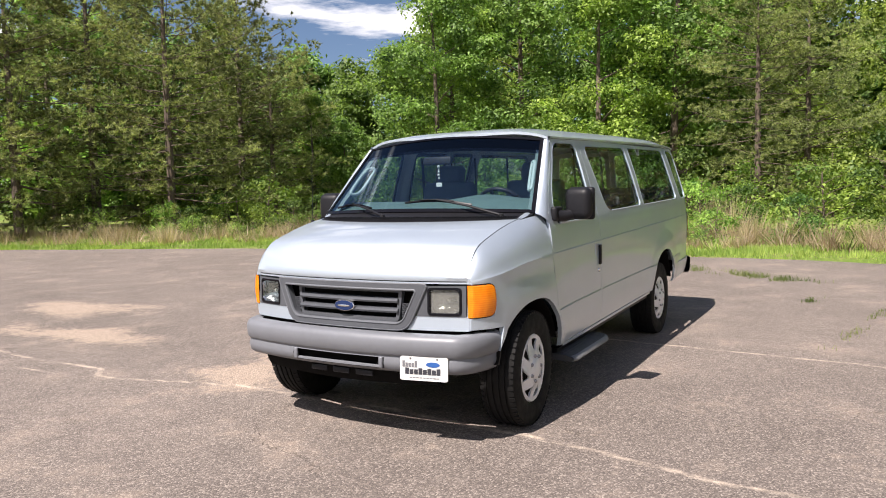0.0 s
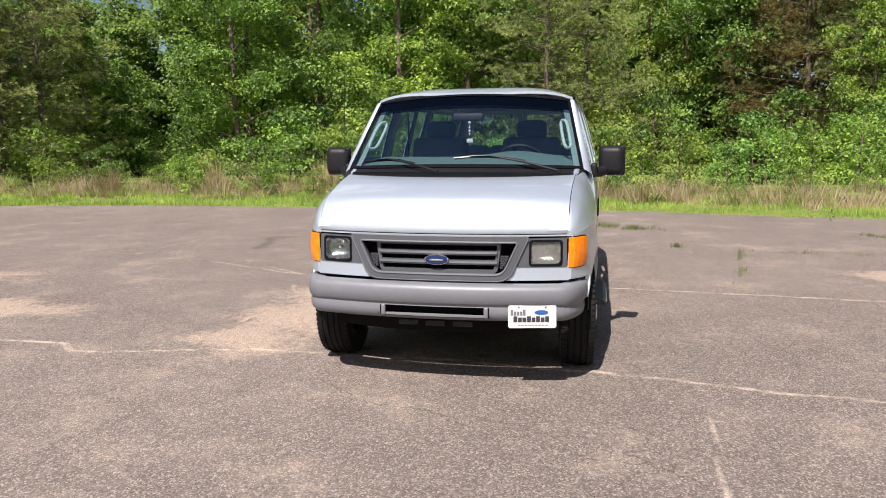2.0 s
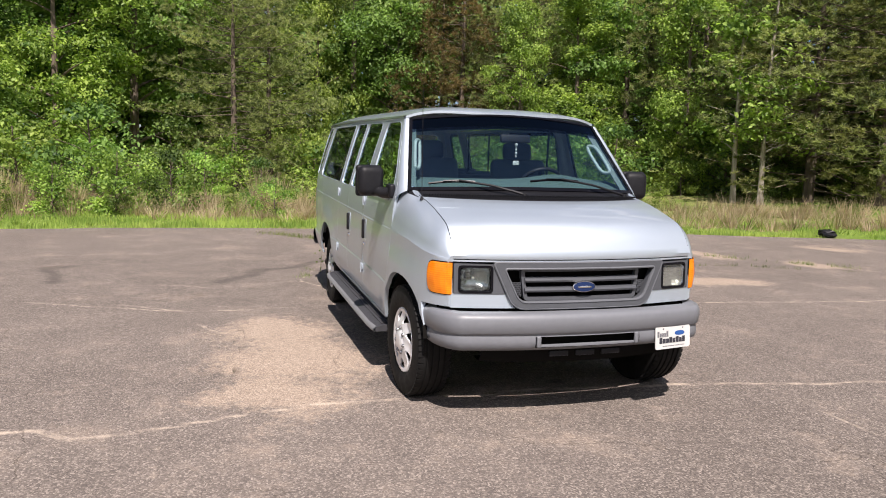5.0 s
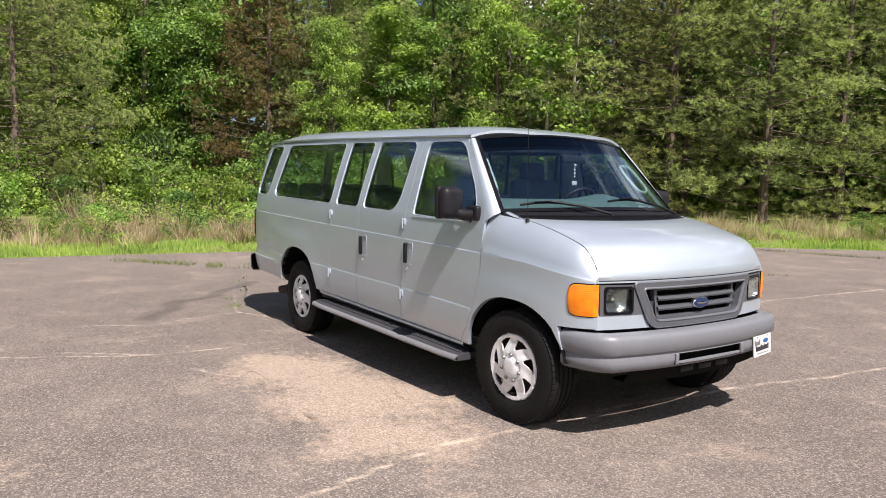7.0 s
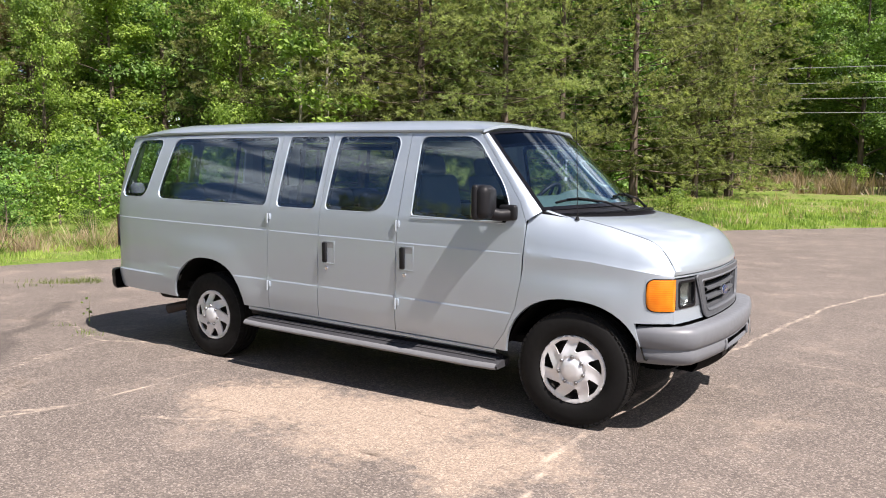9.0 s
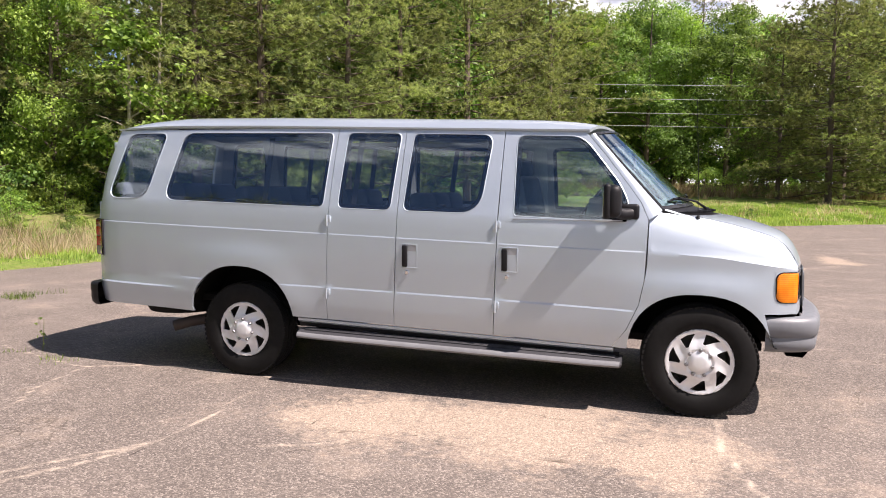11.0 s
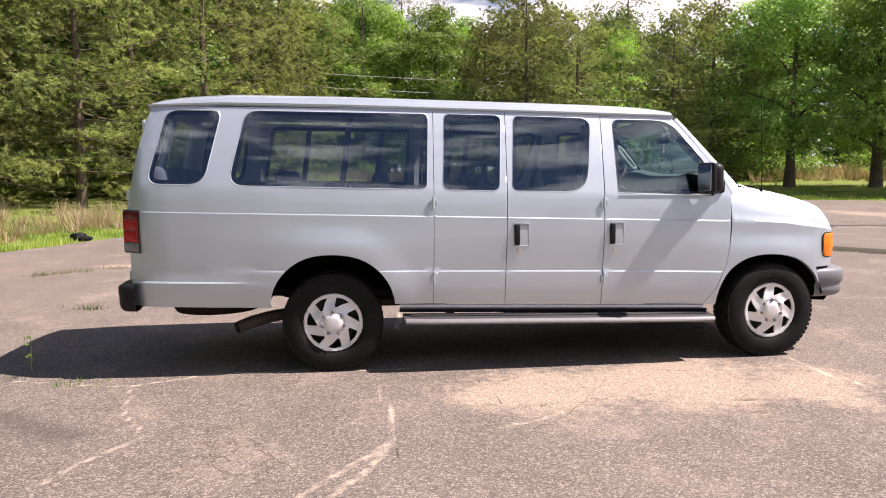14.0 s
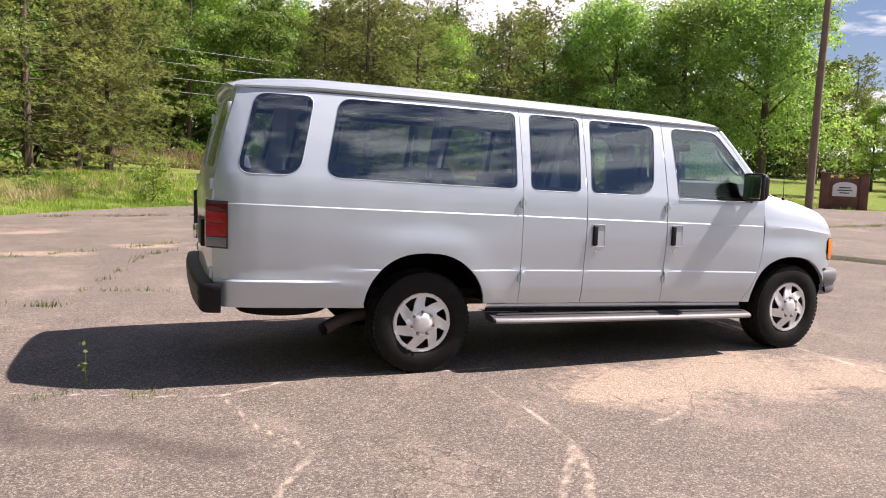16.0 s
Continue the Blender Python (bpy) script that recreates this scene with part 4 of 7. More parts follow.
def rim_mesh():
    bm = bmesh.new()
    revolve(bm, [(0.211, 0.098), (0.205, 0.100), (0.200, 0.094), (0.197, 0.06), (0.188, 0.03), (0.18, 0.0), (0.12, 0.008), (0.0005, 0.012)], 48)
    bmesh.ops.recalc_face_normals(bm, faces=bm.faces)
    return mesh_of("wheel", bm, STEEL_DARK, 35)


def cover_mesh():
    """Silver wheel cover: a dished disc with seven swept openings, a rolled rim and a domed hub."""
    RR = [0.0, 0.045, 0.066, 0.074, 0.080, 0.092, 0.125, 0.160, 0.195, 0.204, 0.214, 0.224, 0.229]
    YY = [0.146, 0.143, 0.134, 0.124, 0.120, 0.124, 0.120, 0.109, 0.101, 0.106, 0.110, 0.107, 0.094]

    def f(u, v):
        r = math.hypot(u, v)
        ridge = 0.0
        if 0.09 < r < 0.20:
            # vanes stand proud and lean with the sweep
            ph = (math.atan2(v, u) + 0.9 * (0.20 - r) / 0.11 * 0.35) * 7 / (2 * math.pi) % 1.0
            ridge = 0.006 * math.sin(math.pi * (r - 0.09) / 0.11) * (1.0 - 2.0 * abs(ph - 0.5)) * -2.0 + 0.004
        return (u, float(np.interp(r, RR, YY)) + ridge, v)
    holes = []
    for k in range(7):
        a = 2 * math.pi * k / 7
        pts = [(0.196, a - 0.30), (0.199, a - 0.02), (0.196, a + 0.24), (0.160, a + 0.06), (0.122, a - 0.24), (0.128, a - 0.36)]
        holes.append(round_poly([(r * math.cos(b), r * math.sin(b)) for r, b in pts], 0.006, 3))
    outl = [(0.229 * math.cos(b), 0.229 * math.sin(b)) for b in np.linspace(0, 2 * math.pi, 72, endpoint=False)]
    bm = panel(outl, holes, f, 0.012, (0, -0.012, 0), flip=True, inner=0)
    return mesh_of("wheel_cover", bm, COVER_SILVER, 32)


def nut_mesh():
    bm = bmesh.new()
    revolve(bm, [(0.0005, 0.022), (0.008, 0.021), (0.0125, 0.015), (0.0145, -0.004)], 10)
    bmesh.ops.recalc_face_normals(bm, faces=bm.faces)
    return mesh_of("wheel_nut", bm, NUT_STEEL, 40)


TY, RI, CO, NU, TB = tyre_mesh(), rim_mesh(), cover_mesh(), nut_mesh(), tread_mesh()


def wheel(x, s, y, steer, spin):
    m = Matrix.Translation((x, s * y, 0.380)) @ Matrix.Rotation(radians(steer), 4, "Z") @ (Matrix.Identity(4) if s > 0 else Matrix.Rotation(math.pi, 4, "Z")) @ Matrix.Rotation(spin, 4, "Y")
    w = new("wheel", RI)
    w.parent, w.matrix_local = van, m
    for nm, me, lab in (("tyre", TY, "black road tyre"), ("wheel_cover", CO, "silver vaned wheel cover")):
        o = new(nm, me)
        o.parent = w
        tagged(o, lab)
    o = new("tread", TB)
    o.parent = w
    tagged(o, "rubber shoulder blocks of the tread", kind="stuff")
    for k in range(7):
        a = 2 * math.pi * (k + 0.5) / 7
        o = new("wheel_nut", NU)
        o.parent, o.matrix_local = w, Matrix.Translation((0.086 * math.cos(a), 0.118, 0.086 * math.sin(a)))
    return w


wheel(0.0, -1, 0.885, 3.0, 0.62)
wheel(0.0, 1, 0.885, 3.0, 0.9)
wheel(-3.505, -1, 0.855, 0.0, -0.22)
wheel(-3.505, 1, 0.855, 0.0, 0.6)

# ---------- mirrors, wipers, aerial ----------
for s in (-1, 1):
    bm = bmesh.new()
    m = Matrix.Translation((-0.585, s * 1.118, 1.455)) @ Matrix.Rotation(s * radians(-8), 4, "Z")
    add_box(bm, 0.008, 0, 0, 0.11, 0.195, 0.225, 0.050, 4, m)
    add_box(bm, -0.035, 0, 0, 0.05, 0.200, 0.232, 0.022, 3, m)
    add_tube(bm, [(-0.57, s * 1.075, 1.385), (-0.52, s * 1.03, 1.368), (-0.47, s * 0.985, 1.372)], [0.040, 0.040, 0.042], 12)
    mir = part("side_mirror", bm, BLACK_PLASTIC, van, "black plastic door mirror")
    part("mirror_glass", box(-0.061, 0, 0.0, 0.004, 0.170, 0.195, 0.0015, 1, m), plain("mirror_silver", (0.85, 0.86, 0.87), 0.03, metal=1.0, vary=0.02), mir, "mirror glass")
    part("mirror_foot", box(-0.475, s * 0.985, 1.385, 0.13, 0.05, 0.105, 0.02, 3), BLACK_PLASTIC, mir)


def wiper(y_pivot, y_tip, t_tip):
    bm = bmesh.new()
    a = Vector(cowl_point(y_pivot, 0.55)) + Vector((0.0, 0, 0.02))
    c = Vector(screen_point(y_tip, t_tip)) + Vector((0.02, 0, 0.022))
    mid = (a + c) / 2 + Vector((0.02, 0, 0.012))
    add_tube(bm, [a, mid, c], [0.011, 0.008, 0.006], 8)
    w = part("wiper", bm, BLACK_PLASTIC, van, "black windscreen wiper")
    bm = bmesh.new()
    d = y_tip - y_pivot
    pts = [Vector(screen_point(y_tip + d * f, t_tip + k)) + Vector((0.008, 0, 0.010)) for f, k in ((-0.52, -0.045), (-0.26, -0.012), (0, 0.004), (0.26, 0.0), (0.50, -0.018))]
    add_tube(bm, pts, 0.009, 6)
    add_tube(bm, [p + Vector((0.008, 0, 0.008)) for p in pts[1:4]], 0.006, 6)
    part("wiper_blade", bm, RUBBER_SEAL, w)
    bm = bmesh.new()
    revolve(bm, [(0.0005, 0.02), (0.015, 0.018), (0.018, 0.0)], 12)
    bmesh.ops.transform(bm, matrix=Matrix.Translation(a - Vector((0, 0, 0.008))) @ Matrix.Rotation(math.pi / 2, 4, "X"), verts=bm.verts)
    part("wiper_cap", bm, BLACK_PLASTIC, w)


wiper(0.735, 0.22, 0.115)
wiper(-0.145, -0.56, 0.085)
bm = bmesh.new()
ab = Vector(fender_point(-1)(-0.03, 1.385))
add_tube(bm, [ab, ab + Vector((0, 0, 0.02))], [0.016, 0.010], 10)
add_tube(bm, [ab + Vector((0, 0, 0.02)), ab + Vector((-0.01, 0, 0.40)), ab + Vector((-0.03, 0, 0.80))], [0.0028, 0.0022, 0.0015], 6)
part("aerial", bm, BLACK_PLASTIC, van, "thin black whip aerial")

# ---------- rear end ----------
def rear_point(d):
    return lambda y, z: P(float(np.interp(z, [0.43, 1.10, 1.25, 1.55, 1.80, 1.93], [-5.005, -5.022, -5.004, -4.938, -4.862, -4.835])) + 0.045 * (abs(y) / 0.9) ** 4 - d, y, z)


for s in (-1, 1):
    rw = round_poly([(s * 0.06, 1.335), (s * 0.735, 1.335), (s * 0.665, 1.835), (s * 0.06, 1.84)], 0.05)
    rd = part("rear_door", panel([(s * 0.003, 0.47), (s * 0.862, 0.47), (s * 0.865, 1.25), (s * 0.80, 1.60), (s * 0.735, 1.855), (s * 0.60, 1.885), (s * 0.003, 1.905)], [rw], rear_point(0.0), 0.06, (0.03, 0, 0), flip=s > 0), [PAINT, TRIM_GREY], van, "silver rear door with a tinted window")
    pn = part("pane", panel(grow(rw, 0.01), [], rear_point(-0.006), 0.10, (0.004, 0, 0), flip=s > 0, inner=0), GLASS_TINT, rd, "tinted rear glass")
    pn.visible_shadow = False
    for z in (0.62, 1.22, 1.74):
        hx, hy, hz = rear_point(0.012)(s * 0.84 if z < 1.5 else s * 0.775, z)
        part("hinge", box(hx, hy, hz, 0.03, 0.05, 0.075, 0.006), PAINT, rd)
    # corner post between side and door
    bm = bmesh.new()
    rows = []
    for z in np.linspace(TAIL, DRIP - 0.035, 22):
        xe = float(np.interp(z, REAR_Z, REAR_X))
        a = Vector(P(xe, s * half_width(xe, z), z))
        yb = float(np.interp(z, [0.47, 1.25, 1.60, 1.90], [0.866, 0.869, 0.804, 0.728]))
        b = Vector(rear_point(0.0)(s * yb, z))
        c = Vector((b.x * 0.75 + a.x * 0.25, a.y * 0.75 + b.y * 0.25, a.z))
        rows.append([a, (a + c) / 2 + Vector((-0.002, s * 0.004, 0)), c * 0.7 + (a + b) * 0.15, (b + c) / 2 + Vector((-0.003, 0, 0)), b])
    loft(bm, rows)
    bmesh.ops.recalc_face_normals(bm, faces=bm.faces)
    part("corner_post", bm, PAINT, van, angle=60)
    # tail lamp wraps the corner: dark housing with a red lens above a smoked one
    def lamp_line(out):
        return ((-4.892 - out * 0.9, half_width(-4.89, 0.95) + 0.009 + out * 0.3), (-4.955, half_width(-4.95, 0.95) + 0.011 + out * 0.3), (-4.993 - out * 0.2, half_width(-4.985, 0.95) + 0.004 + out * 0.2), (-5.024 - out * 0.3, 0.885))

    bm = bmesh.new()
    rows = []
    for z in (0.795, 0.81, 0.86, 0.95, 1.05, 1.10, 1.112):
        ins = 0.006 if z in (0.795, 1.112) else 0.0
        line = [(-4.890, half_width(-4.89, 0.95) - 0.01)] + [(x + ins * 0.5, y - ins) for x, y in lamp_line(0.0)] + [(-5.028 + ins, 0.80), (-5.005, 0.80)]
        rows.append([P(x, s * y, z) for x, y in line])
    loft(bm, rows)
    bmesh.ops.recalc_face_normals(bm, faces=bm.faces)
    tl = part("tail_lamp", bm, LAMP_HOUSING, van, "red tail lamp with a smoked lower lens", angle=55)
    for nm, mat, z0, z1 in (("reversing_lens", SMOKED_LENS, 0.806, 0.868), ("brake_lens", BRAKE_LENS, 0.876, 0.958), ("brake_lens", BRAKE_LENS, 0.964, 1.040), ("turn_lens", RED_LENS, 1.046, 1.100)):
        bk = bmesh.new()
        loft(bk, [[P(x, s * y, z) for x, y in lamp_line(o)] for z, o in ((z0, 0.001), (z0 + 0.004, 0.009), (z1 - 0.004, 0.009), (z1, 0.001))])
        bmesh.ops.recalc_face_normals(bk, faces=bk.faces)
        part(nm, bk, mat, tl, angle=40)

bm = bmesh.new()
rows = []
for y in np.linspace(-0.74, 0.74, 25):
    zt = 1.905 - 0.045 * (abs(y) / 0.74) ** 2
    a = Vector(rear_point(0.002)(y, zt))
    b = Vector(roof_point(-4.824 - 0.040 * (1 - (y / 0.80) ** 4), y * 1.02))
    rows.append([a, a * 0.5 + b * 0.5 + Vector((-0.018, 0, 0.012)), b + Vector((0, 0, 0.002))])
loft(bm, rows)
bmesh.ops.recalc_face_normals(bm, faces=bm.faces)
part("rear_header", bm, PAINT, van)

bm = bmesh.new()
rows = []
for t in np.linspace(-1, 1, 45):
    a = abs(t)
    if a < 0.8:
        y, x, nx, ny = a / 0.8 * 0.88, -5.098 + 0.03 * (a / 0.8) ** 3, -1.0, 0.0
    else:
        b = (a - 0.8) / 0.2 * math.pi / 2
        y, x, nx, ny = 0.88 + 0.098 * math.sin(b), -5.071 + 0.135 * (1 - math.cos(b)), -math.cos(b), math.sin(b)
    sg = math.copysign(1, t)
    rows.append([(x + nx * d, sg * (y + ny * d), z) for d, z in ((-0.13, 0.708), (-0.015, 0.707), (0.002, 0.700), (0.010, 0.682), (0.012, 0.632), (0.006, 0.622), (0.008, 0.575), (0.0, 0.53), (-0.02, 0.508), (-0.13, 0.508))])
loft(bm, rows)
bmesh.ops.recalc_face_normals(bm, faces=bm.faces)
part("rear_bumper", bm, BLACK_PLASTIC, van, "black rear step bumper", angle=45)
part("licence_holder", box(-5.032, -0.50, 1.02, 0.03, 0.34, 0.19, 0.008), BLACK_PLASTIC, van)
part("rear_latch", box(-5.048, -0.06, 0.98, 0.05, 0.06, 0.11, 0.012), CHROME, van)

# ---------- running boards and underbody ----------
for s, x_end in ((-1, -2.97), (1, -1.32)):
    bm = bmesh.new()
    rows = []
    for x in np.linspace(x_end, -0.50, 14):
        f = 0.0 if x_end + 0.05 < x < -0.55 else 0.02
        dz = -0.006 - 0.020 * (x + 0.5) / (-2.47)
        rows.append([(x, s * yy, zz + dz - RAKE * x) for yy, zz in ((0.90, 0.365), (1.030 - f, 0.362), (1.060 - f, 0.356), (1.090 - f, 0.346), (1.098 - f, 0.336), (1.09 - f, 0.316), (0.92, 0.316))])
    loft(bm, rows, closed=True)
    bm.faces.new([v for v in list(bm.verts)[:7]])
    bm.faces.new([v for v in list(bm.verts)[-7:]])
    bmesh.ops.recalc_face_normals(bm, faces=bm.faces)
    rb = part("running_board", bm, BOARD_ALU, van, "grey moulded running board", angle=25)
    bm = bmesh.new()
    rows = []
    for x in np.linspace(x_end + 0.01, -0.51, 14):
        f = 0.0 if x_end + 0.06 < x < -0.56 else 0.018
        dz = -0.006 - 0.020 * (x + 0.5) / (-2.47)
        rows.append([(x, s * (yy - f), zz + dz - RAKE * x) for yy, zz in ((1.080, 0.3500), (1.083, 0.3530), (1.093, 0.350), (1.106, 0.340), (1.111, 0.326), (1.102, 0.313), (1.07, 0.313))])
    loft(bm, rows, closed=True)
    bmesh.ops.recalc_face_normals(bm, faces=bm.faces)
    part("board_edge", bm, BOARD_LIP, rb, "pale grey rounded edge", angle=40)
    bm = bmesh.new()
    for k in range(3):
        add_box(bm, (x_end - 0.5) / 2, s * (0.955 + 0.030 * k), 0.3545 - RAKE * (x_end - 0.5) / 2 - 0.0012 * k, -0.59 - x_end, 0.022, 0.005, 0.0015, 1, None)
    bmesh.ops.rotate(bm, cent=((x_end - 0.5) / 2, 0, 0.3545 - RAKE * (x_end - 0.5) / 2), matrix=Matrix.Rotation(RAKE - 0.008, 3, "Y"), verts=bm.verts)
    part("tread", bm, BOARD_ALU, rb, "ribbed grey tread strips")
    for x in ((-2.6, -1.7, -0.9) if s < 0 else (-1.15, -0.7)):
        part("bracket", box(x, s * 0.84, 0.345 - RAKE * x, 0.05, 0.22, 0.05, 0.006), BLACK_PLASTIC, rb)
bm = bmesh.new()
add_box(bm, -2.20, 0, 0.50, 5.2, 1.76, 0.05)
for y in (-0.45, 0.45):
    add_box(bm, -2.2, y, 0.46, 5.2, 0.09, 0.10, 0.01)
for x in (-4.3, -2.3, -1.2, 0.3):
    add_box(bm, x, 0, 0.46, 0.12, 0.9, 0.08, 0.01)
add_box(bm, 0.1, 0, 0.62, 0.9, 1.1, 0.30, 0.04)
bmesh.ops.rotate(bm, cent=(0, 0, 0.5), matrix=Matrix.Rotation(RAKE, 3, "Y"), verts=bm.verts)
part("chassis", bm, UNDER_BLACK, van, "dark underbody and frame rails")
bm = bmesh.new()
add_tube(bm, [(-3.505, -0.80, 0.38), (-3.505, 0.80, 0.38)], 0.05, 14)
bmesh.ops.create_uvsphere(bm, u_segments=16, v_segments=10, radius=0.15, matrix=Matrix.Translation((-3.505, 0.05, 0.38)))
add_tube(bm, [(0.0, -0.80, 0.36), (0.05, 0.0, 0.33), (0.0, 0.80, 0.36)], 0.045, 12)
part("axles", bm, UNDER_BLACK, van)
bm = bmesh.new()
revolve(bm, [(0.0005, 0.10), (0.20, 0.10), (0.34, 0.09), (0.37, 0.05), (0.37, -0.03), (0.33, -0.10), (0.2, -0.11), (0.0005, -0.11)], 32)
bmesh.ops.transform(bm, matrix=Matrix.Translation((-4.45, -0.40, 0.525)) @ Matrix.Rotation(math.pi / 2, 4, "X"), verts=bm.verts)
bmesh.ops.recalc_face_normals(bm, faces=bm.faces)
part("spare_wheel", bm, TYRE_RUBBER, van, "spare tyre slung under the tail")
bm = bmesh.new()
add_tube(bm, [(-2.6, -0.45, 0.45), (-3.2, -0.62, 0.49), (-3.75, -0.70, 0.43), (-3.98, -0.76, 0.41), (-4.12, -0.83, 0.385), (-4.23, -0.90, 0.352)], 0.046, 14, cap=False)
add_tube(bm, [(-4.23, -0.90, 0.352), (-4.12, -0.83, 0.385), (-3.98, -0.76, 0.41)], 0.038, 14, cap=False)
part("exhaust_pipe", bm, RUST, van, "rusty tailpipe")

# ---------- inside the van ----------
bm = bmesh.new()
add_box(bm, -2.55, 0, 0.69, 4.70, 1.18, 0.05)
add_box(bm, -1.78, 0, 0.66, 2.36, 1.90, 0.05)
part("cabin_floor", bm, DASH_GREEN, van, "dark cabin floor")
bm = bmesh.new()
rows = []
for y in np.linspace(-0.90, 0.90, 25):
    b = 1 - (y / 0.9) ** 2
    xf = -0.225 + 0.14 * b
    hump = 0.045 * math.exp(-((y - 0.38) / 0.25) ** 2)
    rows.append([(xf, y, 1.385), (xf - 0.15, y, 1.425 + 0.3 * hump), (xf - 0.32, y, 1.468 + 0.7 * hump), (xf - 0.46, y, 1.488 + hump), (xf - 0.53, y, 1.47 + hump), (xf - 0.55, y, 1.36), (xf - 0.50, y, 1.15), (xf - 0.40, y, 1.00)])
loft(bm, rows)
bmesh.ops.recalc_face_normals(bm, faces=bm.faces)
part("dashboard", bm, DASH_GREEN, van, "grey-green moulded dashboard")
bm = bmesh.new()
col_m = Matrix.Translation((-0.86, 0.38, 1.42)) @ Matrix.Rotation(radians(-52), 4, "Y")
bmesh_pts = [(0.195 * math.cos(a), 0.195 * math.sin(a), 0) for a in np.linspace(0, 2 * math.pi, 37)]
add_tube(bm, bmesh_pts, 0.016, 10, cap=False)
for a in (0.25, math.pi - 0.25, -math.pi / 2 - 0.35, -math.pi / 2 + 0.35):
    add_tube(bm, [(0, 0, -0.03), (0.19 * math.sin(a + 1.57), 0.19 * math.cos(a + 1.57), 0)], 0.015, 8)
add_box(bm, 0, 0, -0.02, 0.13, 0.17, 0.06, 0.025, 3)
add_tube(bm, [(0, 0, -0.05), (0, 0, -0.42)], 0.045, 10)
bmesh.ops.transform(bm, matrix=col_m, verts=bm.verts)
part("steering_wheel", bm, BLACK_PLASTIC, van, "dark steering wheel")
for s in (-1, 1):
    bm = bmesh.new()
    loop = []
    for k in range(25):
        q = 2 * math.pi * k / 24
        t = 0.48 + 0.20 * math.copysign(abs(math.cos(q)) ** 0.6, math.cos(q))
        w = 0.040 * math.copysign(abs(math.sin(q)) ** 0.6, math.sin(q))
        loop.append(Vector(screen_point(s * (0.835 - 0.126 * t), t)) + Vector((-0.10 - w * 0.9, -s * 0.012 - s * w * 0.7, 0.0)))
    add_tube(bm, loop, 0.0135, 10, cap=False)
    part("grab_handle", bm, HANDLE_PALE, van, "pale grab handle on the pillar")
    bm = bmesh.new()
    loft(bm, [[Vector(screen_point(s * (0.892 - 0.126 * t), t)) + Vector((-0.02, 0, -0.02)), Vector(screen_point(s * (0.845 - 0.126 * t), t)) + Vector((-0.05, 0, -0.02)), Vector(screen_point(s * (0.875 - 0.126 * t), t)) + Vector((-0.14, s * 0.02, -0.02))] for t in np.linspace(0.0, 0.98, 8)])
    part("pillar_trim", bm, TRIM_LIGHT, van)
    for x, w in ((-1.40, 0.12), (-2.73, 0.10), (-4.29, 0.13)):
        bm = bmesh.new()
        loft(bm, [[P(x - w / 2, s * (half_width(x, z) - 0.035), z), P(x, s * (half_width(x, z) - 0.055), z), P(x + w / 2, s * (half_width(x, z) - 0.035), z)] for z in np.linspace(0.9, 1.9, 8)])
        part("pillar_trim", bm, PILLAR_PALE, van)


def seat(x, y, w, back=0.62, rest=True):
    """One seat: cushion, backrest and headrest."""
    z0 = 0.67 - RAKE * x
    c = part("seat_cushion", box(x + 0.05, y, z0 + 0.30, 0.50, w, 0.16, 0.06, 3), SEAT_CLOTH, van, "dark cloth seat cushion")
    m = Matrix.Translation((x - 0.22, y, z0 + 0.34)) @ Matrix.Rotation(radians(-12), 4, "Y")
    part("backrest", box(0, 0, back / 2, 0.13, w, back, 0.055, 3, m), SEAT_CLOTH, c)
    if rest:
        part("headrest", box(0.0, 0, 0.69, 0.10, min(w, 0.27), 0.17, 0.045, 3, m), SEAT_CLOTH, c)
    part("seat_base", box(x + 0.02, y, z0 + 0.11, 0.36, w * 0.8, 0.22, 0.01, 1), UNDER_BLACK, c)
    return c


for y in (-0.42, 0.42):
    seat(-1.10, y, 0.52, 0.62)
for x, ys in ((-1.95, (-0.15, 0.28, 0.70)), (-2.80, (-0.15, 0.28, 0.70)), (-3.62, (-0.15, 0.28, 0.70)), (-4.50, (-0.66, -0.22, 0.22, 0.66))):
    for y in ys:
        seat(x, y, 0.42, 0.44, rest=False)
for x, s in ((-1.48, -1), (-1.48, 1), (-2.55, -1), (-3.35, -1), (-3.05, 1), (-3.75, 1), (-2.2, 1)):
    bm = bmesh.new()
    a, b = Vector(P(x, s * 0.74, 1.84)), Vector(P(x - 0.12, s * 0.82, 0.95))
    mid = (a + b) / 2 + Vector((0, -s * 0.02, 0))
    loft(bm, [[p + Vector((-0.024, 0, 0)), p + Vector((0.024, 0, 0))] for p in (a, mid, b)])
    part("seat_belt", bm, BELT_BLACK, van)
mm = Matrix.Translation((-0.50, 0.0, 1.80)) @ Matrix.Rotation(radians(-10), 4, "Y")
part("inside_mirror", box(0, 0, 0, 0.03, 0.25, 0.065, 0.015, 3, mm), BLACK_PLASTIC, van, "inside mirror")
bm = bmesh.new()
add_tube(bm, [(-0.50, 0.01, 1.77), (-0.50, 0.012, 1.66)], 0.004, 6)
add_box(bm, -0.50, 0.012, 1.615, 0.006, 0.050, 0.032, 0.002)
for z, q in ((1.755, 0.013), (1.715, 0.009), (1.69, 0.011), (1.665, 0.008)):
    bmesh.ops.create_icosphere(bm, subdivisions=2, radius=q, matrix=Matrix.Translation((-0.498, 0.011, z)))
part("hanging_tag", bm, TAG_GREY, van, "pale beads and tag hanging from the mirror")


